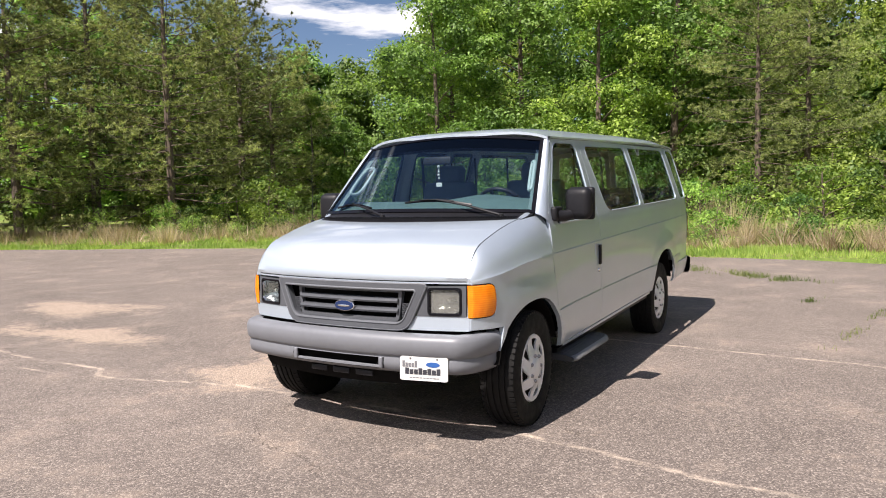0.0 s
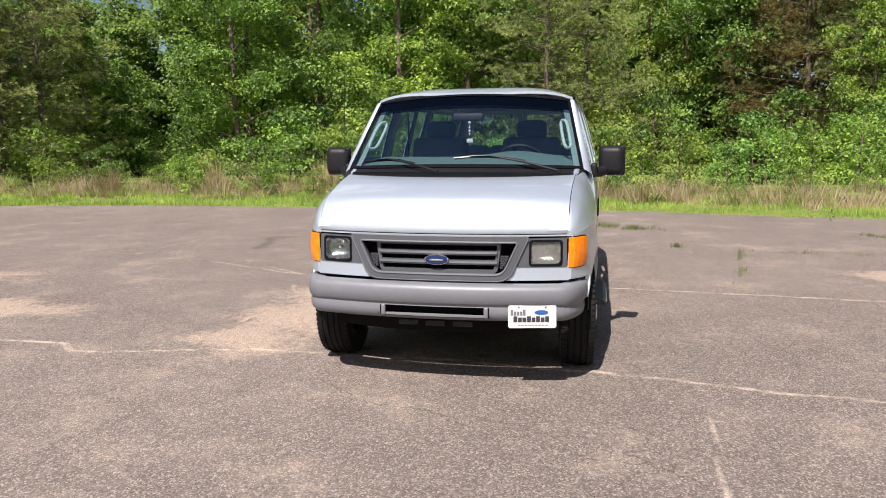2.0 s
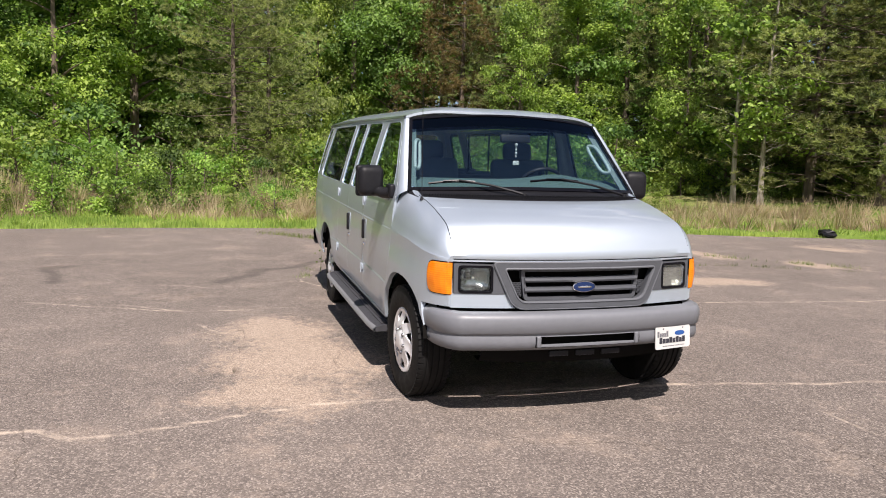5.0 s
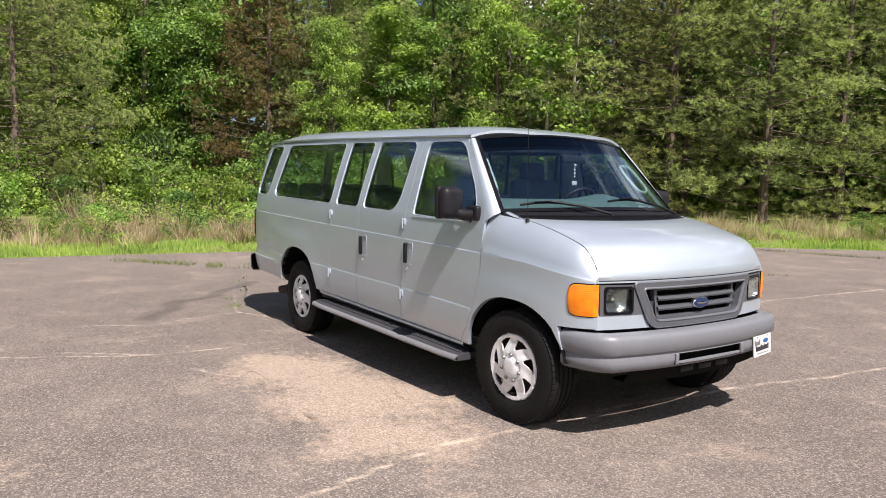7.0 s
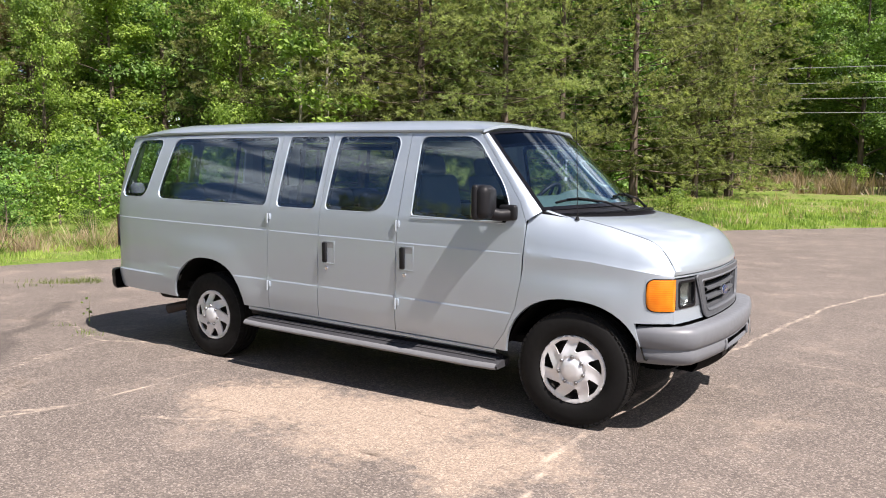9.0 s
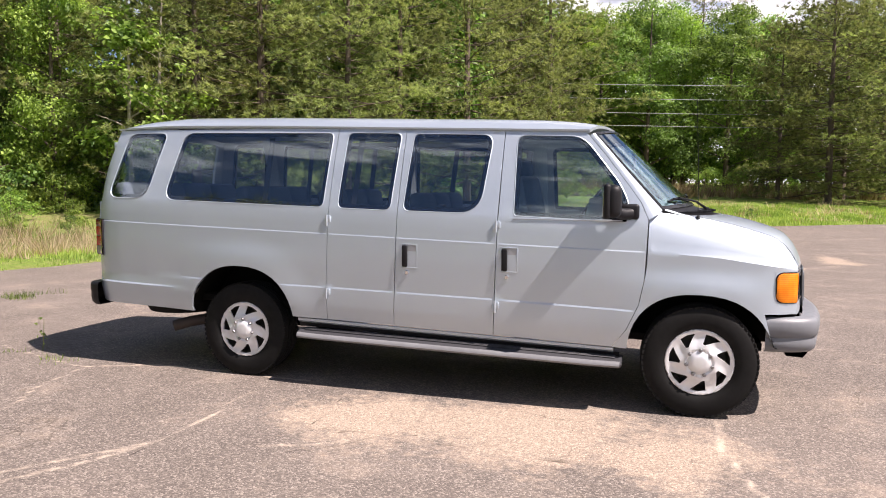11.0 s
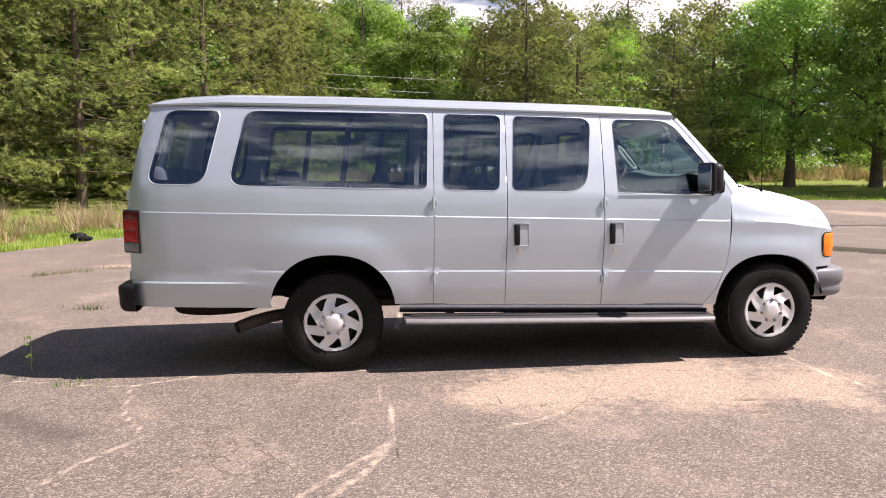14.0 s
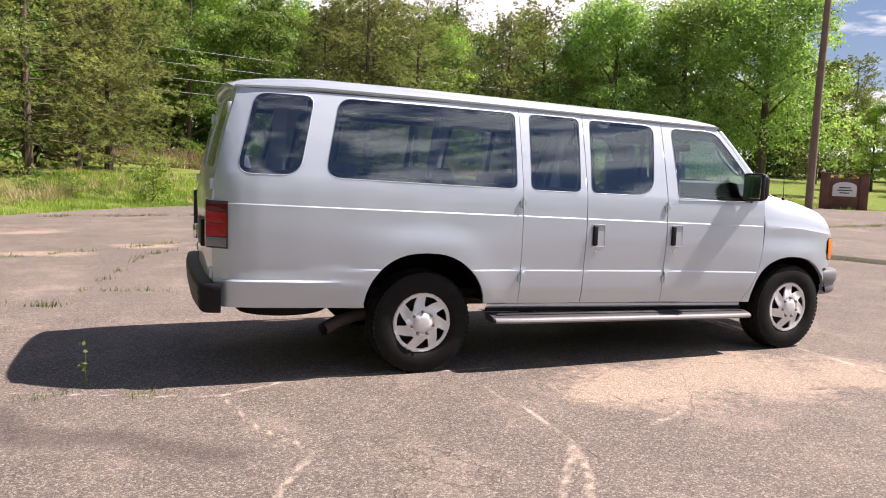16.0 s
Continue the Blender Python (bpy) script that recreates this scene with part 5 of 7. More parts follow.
# ---------- ground ----------
LOT = [(-12.7, -6.2), (-12.9, -1.0), (-12.3, 2.5), (-11.5, 5.0), (-11.3, 8.6), (-10.2, 11.0), (-9.4, 14.2), (-6.6, 18.0), (-3.8, 20.6), (0.7, 25.8), (8.0, 32.5), (15.5, 36.8), (23.5, 35.0),
       (28.5, 30.0), (31.0, 24.5), (60.0, 20.0), (60.0, -55.0), (-4.0, -55.0), (-7.0, -35.0), (-9.4, -22.4), (-12.2, -13.5)]


def edge_distance(x, y):
    """Metres outside the lot (0 within), for arrays of places."""
    x, y = np.atleast_1d(np.asarray(x, float)), np.atleast_1d(np.asarray(y, float))
    best = np.full(x.shape, 1e18)
    for (ax, ay), (bx, by) in zip(LOT, LOT[1:] + LOT[:1]):
        t = np.clip(((x - ax) * (bx - ax) + (y - ay) * (by - ay)) / ((bx - ax) ** 2 + (by - ay) ** 2), 0, 1)
        best = np.minimum(best, (x - ax - t * (bx - ax)) ** 2 + (y - ay - t * (by - ay)) ** 2)
    return np.where(inside(LOT, x, y), 0.0, np.sqrt(best))


def ground_zs(x, y):
    x, y = np.atleast_1d(np.asarray(x, float)), np.atleast_1d(np.asarray(y, float))
    d = edge_distance(x, y)
    north = np.where(x < 40, np.clip((y - 8.0) / 14.0, 0, 1), 1.0)
    rise = (0.010 + 0.036 * north) * np.maximum(0.0, d - 0.5)
    rise = np.where(rise < 2.2, rise, 2.2 + 0.25 * (rise - 2.2))
    z = np.minimum(rise, 6.0) + 0.10 * np.sin(x * 0.41 + np.sin(y * 0.33)) * np.sin(y * 0.37 + 1.0) * np.minimum(1.0, d / 4.0)
    return np.where(d > 0, z - 0.012, -0.05)


def ground_z(x, y):
    return float(ground_zs(x, y)[0])


def soil_mat():
    m, nt, b, _ = mat_base("grassy_soil")
    fine, mid, big = noise_tex(nt, 9.0, 6, 0.7), noise_tex(nt, 0.9, 5), noise_tex(nt, 0.10, 4)
    green = ramp(nt, fine, [(0.3, (0.07, 0.125, 0.022)), (0.7, (0.21, 0.29, 0.055))])
    straw = ramp(nt, fine, [(0.3, (0.16, 0.13, 0.06)), (0.7, (0.34, 0.29, 0.15))])
    f = ramp(nt, mth(nt, "ADD", mth(nt, "MULTIPLY", mid, 0.6), mth(nt, "MULTIPLY", big, 0.4)), [(0.46, (0, 0, 0)), (0.62, (0.75, 0.75, 0.75))])
    nt.links.new(mixc(nt, f, green, straw), b.inputs["Base Color"])
    b.inputs["Roughness"].default_value = 0.95
    b.inputs["Specular IOR Level"].default_value = 0.1
    bump(nt, fine, 0.8, 0.05, b)
    return m


xs = np.concatenate([[-2500, -1200, -500, -250, -150], np.arange(-100, 100.1, 2.5), [150, 250, 500, 1200, 2500]])
ys = np.concatenate([[-2500, -1200, -500, -250, -130], np.arange(-80, 120.1, 2.5), [160, 250, 500, 1200, 2500]])
gxx, gyy = np.meshgrid(xs, ys)
gzz = np.where(np.maximum(abs(gxx), abs(gyy)) < 400, ground_zs(gxx.ravel(), gyy.ravel()).reshape(gxx.shape), 5.5)
gv = np.stack([gxx, gyy, gzz], 2).reshape(-1, 3).tolist()
nx_ = len(xs)
gf = [(j * nx_ + i, j * nx_ + i + 1, (j + 1) * nx_ + i + 1, (j + 1) * nx_ + i) for j in range(len(ys) - 1) for i in range(nx_ - 1)]
ground = part_np("ground", gv, gf, soil_mat(), smooth=True)
tagged(ground, "grassy ground with straw patches round the lot", "ground", kind="structure")


# worn joints (pale) and open cracks (dark), in plan
JOINTS = [[(-0.2, -8.5), (0.19, -4.98), (0.25, -4.27), (0.25, -3.2), (0.46, -3.0), (0.36, -2.54), (0.24, -2.1), (0.13, -1.6), (0.14, -1.05), (0.15, 0.0), (0.24, 1.03), (0.37, 1.75), (0.46, 2.13), (0.54, 2.75), (0.70, 3.9), (0.98, 5.47), (1.49, 7.01), (2.4, 10.0)],
          [(-2.95, 0.57), (-2.88, 1.35), (-2.81, 2.1), (-2.72, 3.0), (-2.62, 3.9), (-2.47, 4.8), (-2.2, 9.0)]]
FINE_JOINTS = [[(0.40, 1.72), (0.70, 1.72), (1.28, 1.67), (1.9, 1.65), (3.2, 1.45)], [(-4.90, -1.25), (-4.80, -1.78), (-4.62, -2.05), (-4.58, -2.32), (-4.80, -2.65), (-4.85, -2.9)],
               [(-3.17, -1.15), (-3.13, -2.01), (-3.15, -2.55), (-3.24, -2.8), (-3.34, -3.01), (-3.51, -3.31), (-3.9, -4.2)], [(-6.3, -0.74), (-5.6, -0.98), (-4.95, -1.17), (-4.5, -0.92), (-3.81, -0.88), (-2.9, -0.97)],
               [(-2.54, -2.40), (-2.22, -2.30), (-2.04, -2.12)], [(0.37, -2.54), (0.72, -2.56), (1.09, -2.55)], [(-4.35, -5.73), (-5.19, -5.71), (-6.36, -5.59)], [(-3.6, -3.22), (-3.15, -2.55)], [(-1.73, 7.88), (-1.14, 9.79)],
               [(0.49, -3.3), (0.60, -4.4), (0.75, -6.2)]]
CRACKS = [[(-2.45, -2.0), (-1.58, -2.01), (-1.31, -2.03), (-1.06, -2.12), (-0.70, -2.08), (-0.44, -2.04)], [(-1.13, -2.02), (-1.60, -2.03), (-1.88, -1.80)], [(-1.0, -2.12), (-0.87, -2.01), (-0.43, -2.01)],
          [(-3.10, -1.63), (-3.13, -2.15), (-3.16, -2.48), (-3.12, -2.98), (-3.07, -3.27), (-2.95, -3.9)], [(-4.4, 2.9), (-3.0, 2.6)], [(-6.8, 2.4), (-6.28, 2.17), (-5.57, 6.26), (-4.87, 7.4)], [(-2.5, -1.0), (-2.4, -1.9), (-2.04, -2.12)]]
PATCHES = [(-1.1, -1.68, 1.55, 0.78), (-0.10, -1.85, 0.50, 0.55), (-2.2, -1.5, 0.7, 0.6), (-0.75, -5.2, 0.42, 1.5), (-2.1, -7.1, 0.7, 1.5), (-4.1, 4.6, 0.40, 1.0),
           (16.0, 17.2, 1.2, 7.0), (20.5, 19.5, 1.0, 5.0), (11.2, 9.5, 0.7, 2.6), (-7.6, 10.3, 0.6, 0.5), (-10.2, 4.0, 0.3, 2.2), (-8.2, 12.0, 0.5, 2.0), (-5.5, 7.9, 0.8, 0.5), (-7.0, 6.7, 0.9, 0.35), (6.0, 13.5, 0.9, 2.4), (3.2, 12.0, 0.5, 1.8)]
STAINS = [[(-7.45, -0.2), (-6.9, -0.75), (-6.16, -1.40), (-5.75, -1.62), (-5.27, -2.0), (-4.95, -2.25)], [(-5.2, -4.1), (-6.8, -4.3)]]
SPOTS = [(0.36, -0.86, 0.035), (0.34, -0.62, 0.028), (-0.05, -0.72, 0.05), (0.40, -0.79, 0.02), (-0.02, 0.2, 0.06)]


def wander(line, seed, amount):
    """The line in short steps, each a little off its course."""
    rng = np.random.default_rng(seed)
    out = []
    for (ax, ay), (bx, by) in zip(line, line[1:]):
        k = max(2, int(math.hypot(bx - ax, by - ay) / 0.16))
        for i in range(k):
            out.append((ax + (bx - ax) * i / k, ay + (by - ay) * i / k))
    out = np.array(out + [line[-1]])
    off = rng.normal(0, amount, out.shape)
    off[1:] = 0.55 * off[1:] + 0.45 * off[:-1]
    return out + off


def lines_distance(lines, x, y, seed, amount):
    """Metres from each place to the nearest of the lines, up to half a metre."""
    best = np.full(x.shape, 0.5)
    for n, line in enumerate(lines):
        p = wander(line, seed + n, amount)
        near = (x > p[:, 0].min() - 0.5) & (x < p[:, 0].max() + 0.5) & (y > p[:, 1].min() - 0.5) & (y < p[:, 1].max() + 0.5)
        if not near.any():
            continue
        xx, yy, bb = x[near], y[near], best[near]
        for (ax, ay), (bx, by) in zip(p, p[1:]):
            t = np.clip(((xx - ax) * (bx - ax) + (yy - ay) * (by - ay)) / ((bx - ax) ** 2 + (by - ay) ** 2), 0, 1)
            bb = np.minimum(bb, np.hypot(xx - ax - t * (bx - ax), yy - ay - t * (by - ay)))
        best[near] = bb
    return best


def wear_fields(me):
    """Writes onto the lot's mesh how far each place is from joints, cracks, stains and bare patches."""
    co = np.zeros(len(me.vertices) * 3, np.float32)
    me.vertices.foreach_get("co", co)
    x, y = co[0::3].astype(float), co[1::3].astype(float)
    wx = x + 0.12 * np.sin(2.1 * y + 1.3 * np.sin(1.7 * x)) + 0.06 * np.sin(5.3 * y + 3.1 * x)
    wy = y + 0.12 * np.sin(1.9 * x + 1.1 * np.sin(2.3 * y)) + 0.06 * np.sin(4.7 * x - 2.9 * y)
    worn = np.full(x.shape, -2.0)
    for cx, cy, rx, ry in PATCHES:
        worn = np.maximum(worn, 1.0 - np.hypot((wx - cx) / rx, (wy - cy) / ry))
    spot = np.full(x.shape, -0.2)
    for cx, cy, rr in SPOTS:
        spot = np.maximum(spot, rr - np.hypot(x - cx, (y - cy) * 0.6))
    for name, values in (("joint", lines_distance(JOINTS, x, y, 1, 0.022)), ("hair_joint", lines_distance(FINE_JOINTS, x, y, 40, 0.022)),
                         ("crack", lines_distance(CRACKS, x, y, 80, 0.03)), ("stain", lines_distance(STAINS, wx, wy, 120, 0.05)), ("bare", worn), ("spot", spot)):
        me.attributes.new(name, "FLOAT", "POINT").data.foreach_set("value", values.astype(np.float32))


def lot_mat():
    m, nt, b, _ = mat_base("worn_asphalt")
    tc = nt.nodes.new("ShaderNodeTexCoord").outputs["Object"]

    def field(name):
        n = nt.nodes.new("ShaderNodeAttribute")
        n.attribute_name = name
        return n.outputs["Fac"]
    stones = nd(nt, "ShaderNodeTexVoronoi", Scale=105.0)
    nt.links.new(tc, stones.inputs["Vector"])
    big, mid, fine = noise_tex(nt, 0.22, 5, 0.6), noise_tex(nt, 1.3, 6, 0.65), noise_tex(nt, 40.0, 4, 0.7)
    pit = noise_tex(nt, 11.0, 5, 0.7)
    sc = nt.nodes.new("ShaderNodeSeparateColor")
    nt.links.new(stones.outputs["Color"], sc.inputs[0])
    tar = ramp(nt, mth(nt, "ADD", mth(nt, "MULTIPLY", mid, 0.5), mth(nt, "MULTIPLY", big, 0.5)), [(0.36, (0.094, 0.078, 0.070)), (0.50, (0.150, 0.126, 0.113)), (0.64, (0.235, 0.196, 0.172))])
    chip = ramp(nt, sc.outputs[0], [(0.0, (0.070, 0.059, 0.052)), (0.45, (0.15, 0.126, 0.108)), (0.80, (0.28, 0.235, 0.198)), (1.0, (0.50, 0.43, 0.37))])
    col = mixc(nt, 0.52, tar, chip)
    # tan worn patches
    rag = mth(nt, "ADD", mth(nt, "MULTIPLY", mth(nt, "SUBTRACT", pit, 0.5), 1.6), mth(nt, "MULTIPLY", mth(nt, "SUBTRACT", mid, 0.5), 1.4))
    worn = mth(nt, "MULTIPLY", mth(nt, "ADD", mth(nt, "SUBTRACT", field("bare"), 0.02), mth(nt, "MULTIPLY", rag, 1.05)), 2.2, clamp=True)
    scatter = ramp(nt, mth(nt, "ADD", mth(nt, "MULTIPLY", mid, 0.65), mth(nt, "MULTIPLY", pit, 0.35)), [(0.53, (0, 0, 0)), (0.67, (0.52, 0.52, 0.52))])
    worn = mth(nt, "MAXIMUM", worn, scatter)
    tan = ramp(nt, mth(nt, "ADD", mth(nt, "MULTIPLY", sc.outputs[1], 0.6), mth(nt, "MULTIPLY", fine, 0.4)), [(0.2, (0.25, 0.19, 0.145)), (0.6, (0.43, 0.335, 0.258)), (0.9, (0.64, 0.53, 0.42))])
    col = mixc(nt, mth(nt, "MULTIPLY", worn, 0.72), col, tan)
    # old tar stains and oil spots
    stain = mth(nt, "MULTIPLY", mth(nt, "SUBTRACT", mth(nt, "MULTIPLY", mid, 0.36), field("stain")), 7.0, clamp=True)
    col = mixc(nt, mth(nt, "MULTIPLY", stain, 0.55), col, (0.060, 0.052, 0.048))
    spot = mth(nt, "MULTIPLY", mth(nt, "ADD", field("spot"), mth(nt, "MULTIPLY", mth(nt, "SUBTRACT", pit, 0.5), 0.05)), 40.0, clamp=True)
    col = mixc(nt, mth(nt, "MULTIPLY", spot, 0.7), col, (0.035, 0.031, 0.029))
    # pale joints
    j = mth(nt, "MULTIPLY", mth(nt, "SUBTRACT", mth(nt, "MULTIPLY", pit, 0.074), field("joint")), 26.0, clamp=True)
    j = mth(nt, "MAXIMUM", j, mth(nt, "MULTIPLY", mth(nt, "SUBTRACT", mth(nt, "MULTIPLY", pit, 0.058), field("hair_joint")), 30.0, clamp=True))
    j = mth(nt, "MULTIPLY", j, ramp(nt, noise_tex(nt, 5.0, 5, 0.7), [(0.36, (0.42,) * 3), (0.52, (1,) * 3)]))
    pale = ramp(nt, fine, [(0.3, (0.40, 0.32, 0.25)), (0.7, (0.68, 0.57, 0.46))])
    col = mixc(nt, mth(nt, "MULTIPLY", j, 0.85), col, pale)
    # dark hairline cracks
    warp = nd(nt, "ShaderNodeTexNoise", Scale=1.7, Detail=5.0, Roughness=0.65)
    nt.links.new(tc, warp.inputs["Vector"])
    net = nd(nt, "ShaderNodeTexVoronoi", Scale=0.42)
    net.feature = "DISTANCE_TO_EDGE"
    nt.links.new(mixc(nt, 0.5, tc, warp.outputs["Color"], "ADD"), net.inputs["Vector"])
    hair = mth(nt, "MULTIPLY", mth(nt, "SUBTRACT", 0.0035, net.outputs["Distance"]), 300.0, clamp=True)
    hair = mth(nt, "MULTIPLY", hair, ramp(nt, mid, [(0.45, (0,) * 3), (0.55, (0.6,) * 3)]))
    hair = mth(nt, "MAXIMUM", hair, mth(nt, "MULTIPLY", mth(nt, "SUBTRACT", mth(nt, "MULTIPLY", pit, 0.022), field("crack")), 90.0, clamp=True))
    col = mixc(nt, mth(nt, "MULTIPLY", hair, 0.75), col, (0.055, 0.042, 0.032))
    nt.links.new(col, b.inputs["Base Color"])
    b.inputs["Roughness"].default_value = 0.88
    b.inputs["Specular IOR Level"].default_value = 0.25
    h = mth(nt, "SUBTRACT", mth(nt, "ADD", mth(nt, "MULTIPLY", stones.outputs["Distance"], -0.5), mth(nt, "MULTIPLY", pit, 0.8)), hair)
    bump(nt, h, 0.7, 0.010, b)
    return m


def lot_outline():
    rnd = random.Random(4)
    out = []
    for x, y in dense(LOT, 0.7):
        n = noise.noise(Vector((x * 0.8, y * 0.8, 3))) * 0.35 + noise.noise(Vector((x * 0.22, y * 0.22, 8))) * 0.5
        out.append((x + n * 0.7, y + n * 0.5))
    return out


# a fine sheet round the van, set flush into the coarse one
NEAR = (-9.6, 5.0, -7.8, 10.6)
STEP = 0.06
bm = panel(lot_outline(), [[(NEAR[0], NEAR[2]), (NEAR[1], NEAR[2]), (NEAR[1], NEAR[3]), (NEAR[0], NEAR[3])]], lambda x, y: (x, y, 0.0), 1.2, (0, 0, -0.06), inner=0)
lx, ly = np.arange(NEAR[0], NEAR[1] + 0.01, STEP), np.arange(NEAR[2], NEAR[3] + 0.01, STEP)
lx[-1], ly[-1] = NEAR[1], NEAR[3]
far_me = mesh_of("far_sheet", bm, lot_mat())
fv = np.zeros(len(far_me.vertices) * 3, np.float32)
far_me.vertices.foreach_get("co", fv)
ff = [tuple(p.vertices) for p in far_me.polygons]
n0 = len(far_me.vertices)
qx, qy = np.meshgrid(lx, ly)
nv = np.stack([qx.ravel(), qy.ravel(), np.zeros(qx.size)], 1)
nf = (np.arange(len(ly) - 1)[:, None] * len(lx) + np.arange(len(lx) - 1)[None, :]).ravel()
nf = (n0 + nf[:, None] + np.array([0, 1, len(lx) + 1, len(lx)])).tolist()
lot = part_np("pavement", fv.reshape(-1, 3).tolist() + nv.tolist(), ff + nf, far_me.materials[0])
bpy.data.meshes.remove(far_me)
wear_fields(lot.data)
tagged(lot, "worn patchy asphalt lot with pale joints and cracks", "pavement", kind="structure")


# ---------- plants ----------
def leaf_mat(name, dark, light, straw=None):
    m, nt, b, out = mat_base(name)
    geo = nt.nodes.new("ShaderNodeNewGeometry")
    info = nt.nodes.new("ShaderNodeObjectInfo")
    big = ramp(nt, noise_tex(nt, 0.62, 4), [(0.32, (0,) * 3), (0.68, (1,) * 3)])
    f = mth(nt, "ADD", mth(nt, "MULTIPLY", geo.outputs["Random Per Island"], 0.38), mth(nt, "MULTIPLY", big, 0.62))
    stops = [(0.15, dark), (0.85, light)] + ([(0.97, straw)] if straw else [])
    col = ramp(nt, f, stops)
    hs = nd(nt, "ShaderNodeHueSaturation")
    nt.links.new(col, hs.inputs["Color"])
    nt.links.new(mth(nt, "ADD", 0.485, mth(nt, "MULTIPLY", info.outputs["Random"], 0.03)), hs.inputs["Hue"])
    nt.links.new(mth(nt, "ADD", 0.75, mth(nt, "MULTIPLY", info.outputs["Random"], 0.5)), hs.inputs["Value"])
    nt.links.new(hs.outputs[0], b.inputs["Base Color"])
    b.inputs["Roughness"].default_value = 0.5
    b.inputs["Specular IOR Level"].default_value = 0.3
    tr = nt.nodes.new("ShaderNodeBsdfTranslucent")
    nt.links.new(mixc(nt, 1.0, hs.outputs[0], (1.30, 1.40, 0.80), "MULTIPLY"), tr.inputs["Color"])
    mx = nt.nodes.new("ShaderNodeMixShader")
    mx.inputs["Fac"].default_value = 0.40
    nt.links.new(b.outputs[0], mx.inputs[1])
    nt.links.new(tr.outputs[0], mx.inputs[2])
    nt.links.new(mx.outputs[0], out.inputs["Surface"])
    return m


BARK = plain("bark_brown", (0.12, 0.09, 0.07), 0.9, vary=0.45, scale=9, relief=0.03)
BARK_PALE = plain("bark_pale", (0.33, 0.29, 0.24), 0.85, vary=0.3, scale=12, relief=0.02)
LEAF = leaf_mat("leaf_green", (0.034, 0.074, 0.022), (0.29, 0.435, 0.108))
LEAF_OAK = leaf_mat("leaf_spreading_tree", (0.13, 0.23, 0.068), (0.42, 0.58, 0.18))
LEAF_YOUNG = leaf_mat("leaf_young", (0.070, 0.140, 0.028), (0.41, 0.545, 0.118))
NEEDLE = leaf_mat("pine_needles", (0.060, 0.080, 0.034), (0.42, 0.455, 0.180))
NEEDLE_BROWN = leaf_mat("pine_needles_brown", (0.075, 0.070, 0.030), (0.27, 0.19, 0.085))
STRAW = leaf_mat("dry_grass", (0.27, 0.20, 0.12), (0.60, 0.49, 0.34))
STRAW_BROWN = leaf_mat("brown_reeds", (0.16, 0.11, 0.07), (0.40, 0.31, 0.21))
WEED_TALL = leaf_mat("verge_weeds", (0.11, 0.15, 0.045), (0.34, 0.38, 0.13))
WEED = leaf_mat("weed_green", (0.07, 0.11, 0.03), (0.24, 0.28, 0.09))
GRASS = leaf_mat("grass_blades", (0.14, 0.23, 0.045), (0.42, 0.50, 0.13))


def unit(v):
    return v / np.maximum(np.linalg.norm(v, axis=-1, keepdims=True), 1e-9)


def leaf_quads(rng, centres, outward, size, droop=0.25):
    """One folded leaf (two triangles) at each centre."""
    n = len(centres)
    nrm = unit(outward * 0.75 + rng.normal(0, 0.48, (n, 3)) + np.array([0, 0, 0.50]))
    ax = unit(np.cross(nrm, rng.normal(0, 1, (n, 3))))
    bx = np.cross(nrm, ax)
    L = (size * rng.uniform(0.6, 1.35, n))[:, None]
    a, c = centres - ax * L * 0.55, centres + ax * L * 0.55 - np.array([0, 0, droop]) * L
    b, d = centres + bx * L * 0.36 + nrm * L * 0.08, centres - bx * L * 0.36 + nrm * L * 0.08
    v = np.stack([a, b, c, d], 1).reshape(-1, 3)
    i = np.arange(n)[:, None] * 4
    f = np.concatenate([i + [0, 1, 2], i + [0, 2, 3]], 1).reshape(-1, 3)
    return v, f


def mesh_np(name, v, f, mat):
    me = bpy.data.meshes.new(name)
    me.vertices.add(len(v))
    me.vertices.foreach_set("co", v.astype(np.float32).ravel())
    me.loops.add(f.size)
    me.loops.foreach_set("vertex_index", f.astype(np.int32).ravel())
    me.polygons.add(len(f))
    me.polygons.foreach_set("loop_start", np.arange(0, f.size, f.shape[1], dtype=np.int32))
    me.materials.append(mat)
    me.update(calc_edges=True)
    me.validate()
    return me


def trunk_bm(rng, h, r, limbs, crown_base, spread, lean=0.03):
    bm = bmesh.new()
    pts, rad = [], []
    for k in range(8):
        t = k / 7
        pts.append((lean * h * t * t + 0.05 * math.sin(3 * t + h), 0.05 * math.sin(4 * t), h * t))
        rad.append(r * (1.25 if k == 0 else 1.0) * (1 - 0.85 * t) + 0.012)
    add_tube(bm, pts, rad, 9)
    for k in range(limbs):
        z = crown_base + (h * 0.85 - crown_base) * (k + 0.5) / limbs
        a = k * 2.4 + rng.uniform(0, 0.6)
        L = spread * (1 - 0.5 * (z - crown_base) / (h - crown_base)) * rng.uniform(0.6, 1.0)
        rr = r * (1 - 0.8 * z / h) * 0.5 + 0.01
        p0 = Vector((lean * h * (z / h) ** 2, 0, z))
        add_tube(bm, [p0, p0 + Vector((math.cos(a) * L * 0.5, math.sin(a) * L * 0.5, L * 0.25)), p0 + Vector((math.cos(a) * L, math.sin(a) * L, L * 0.42))], [rr, rr * 0.6, 0.01], 6)
    return bm


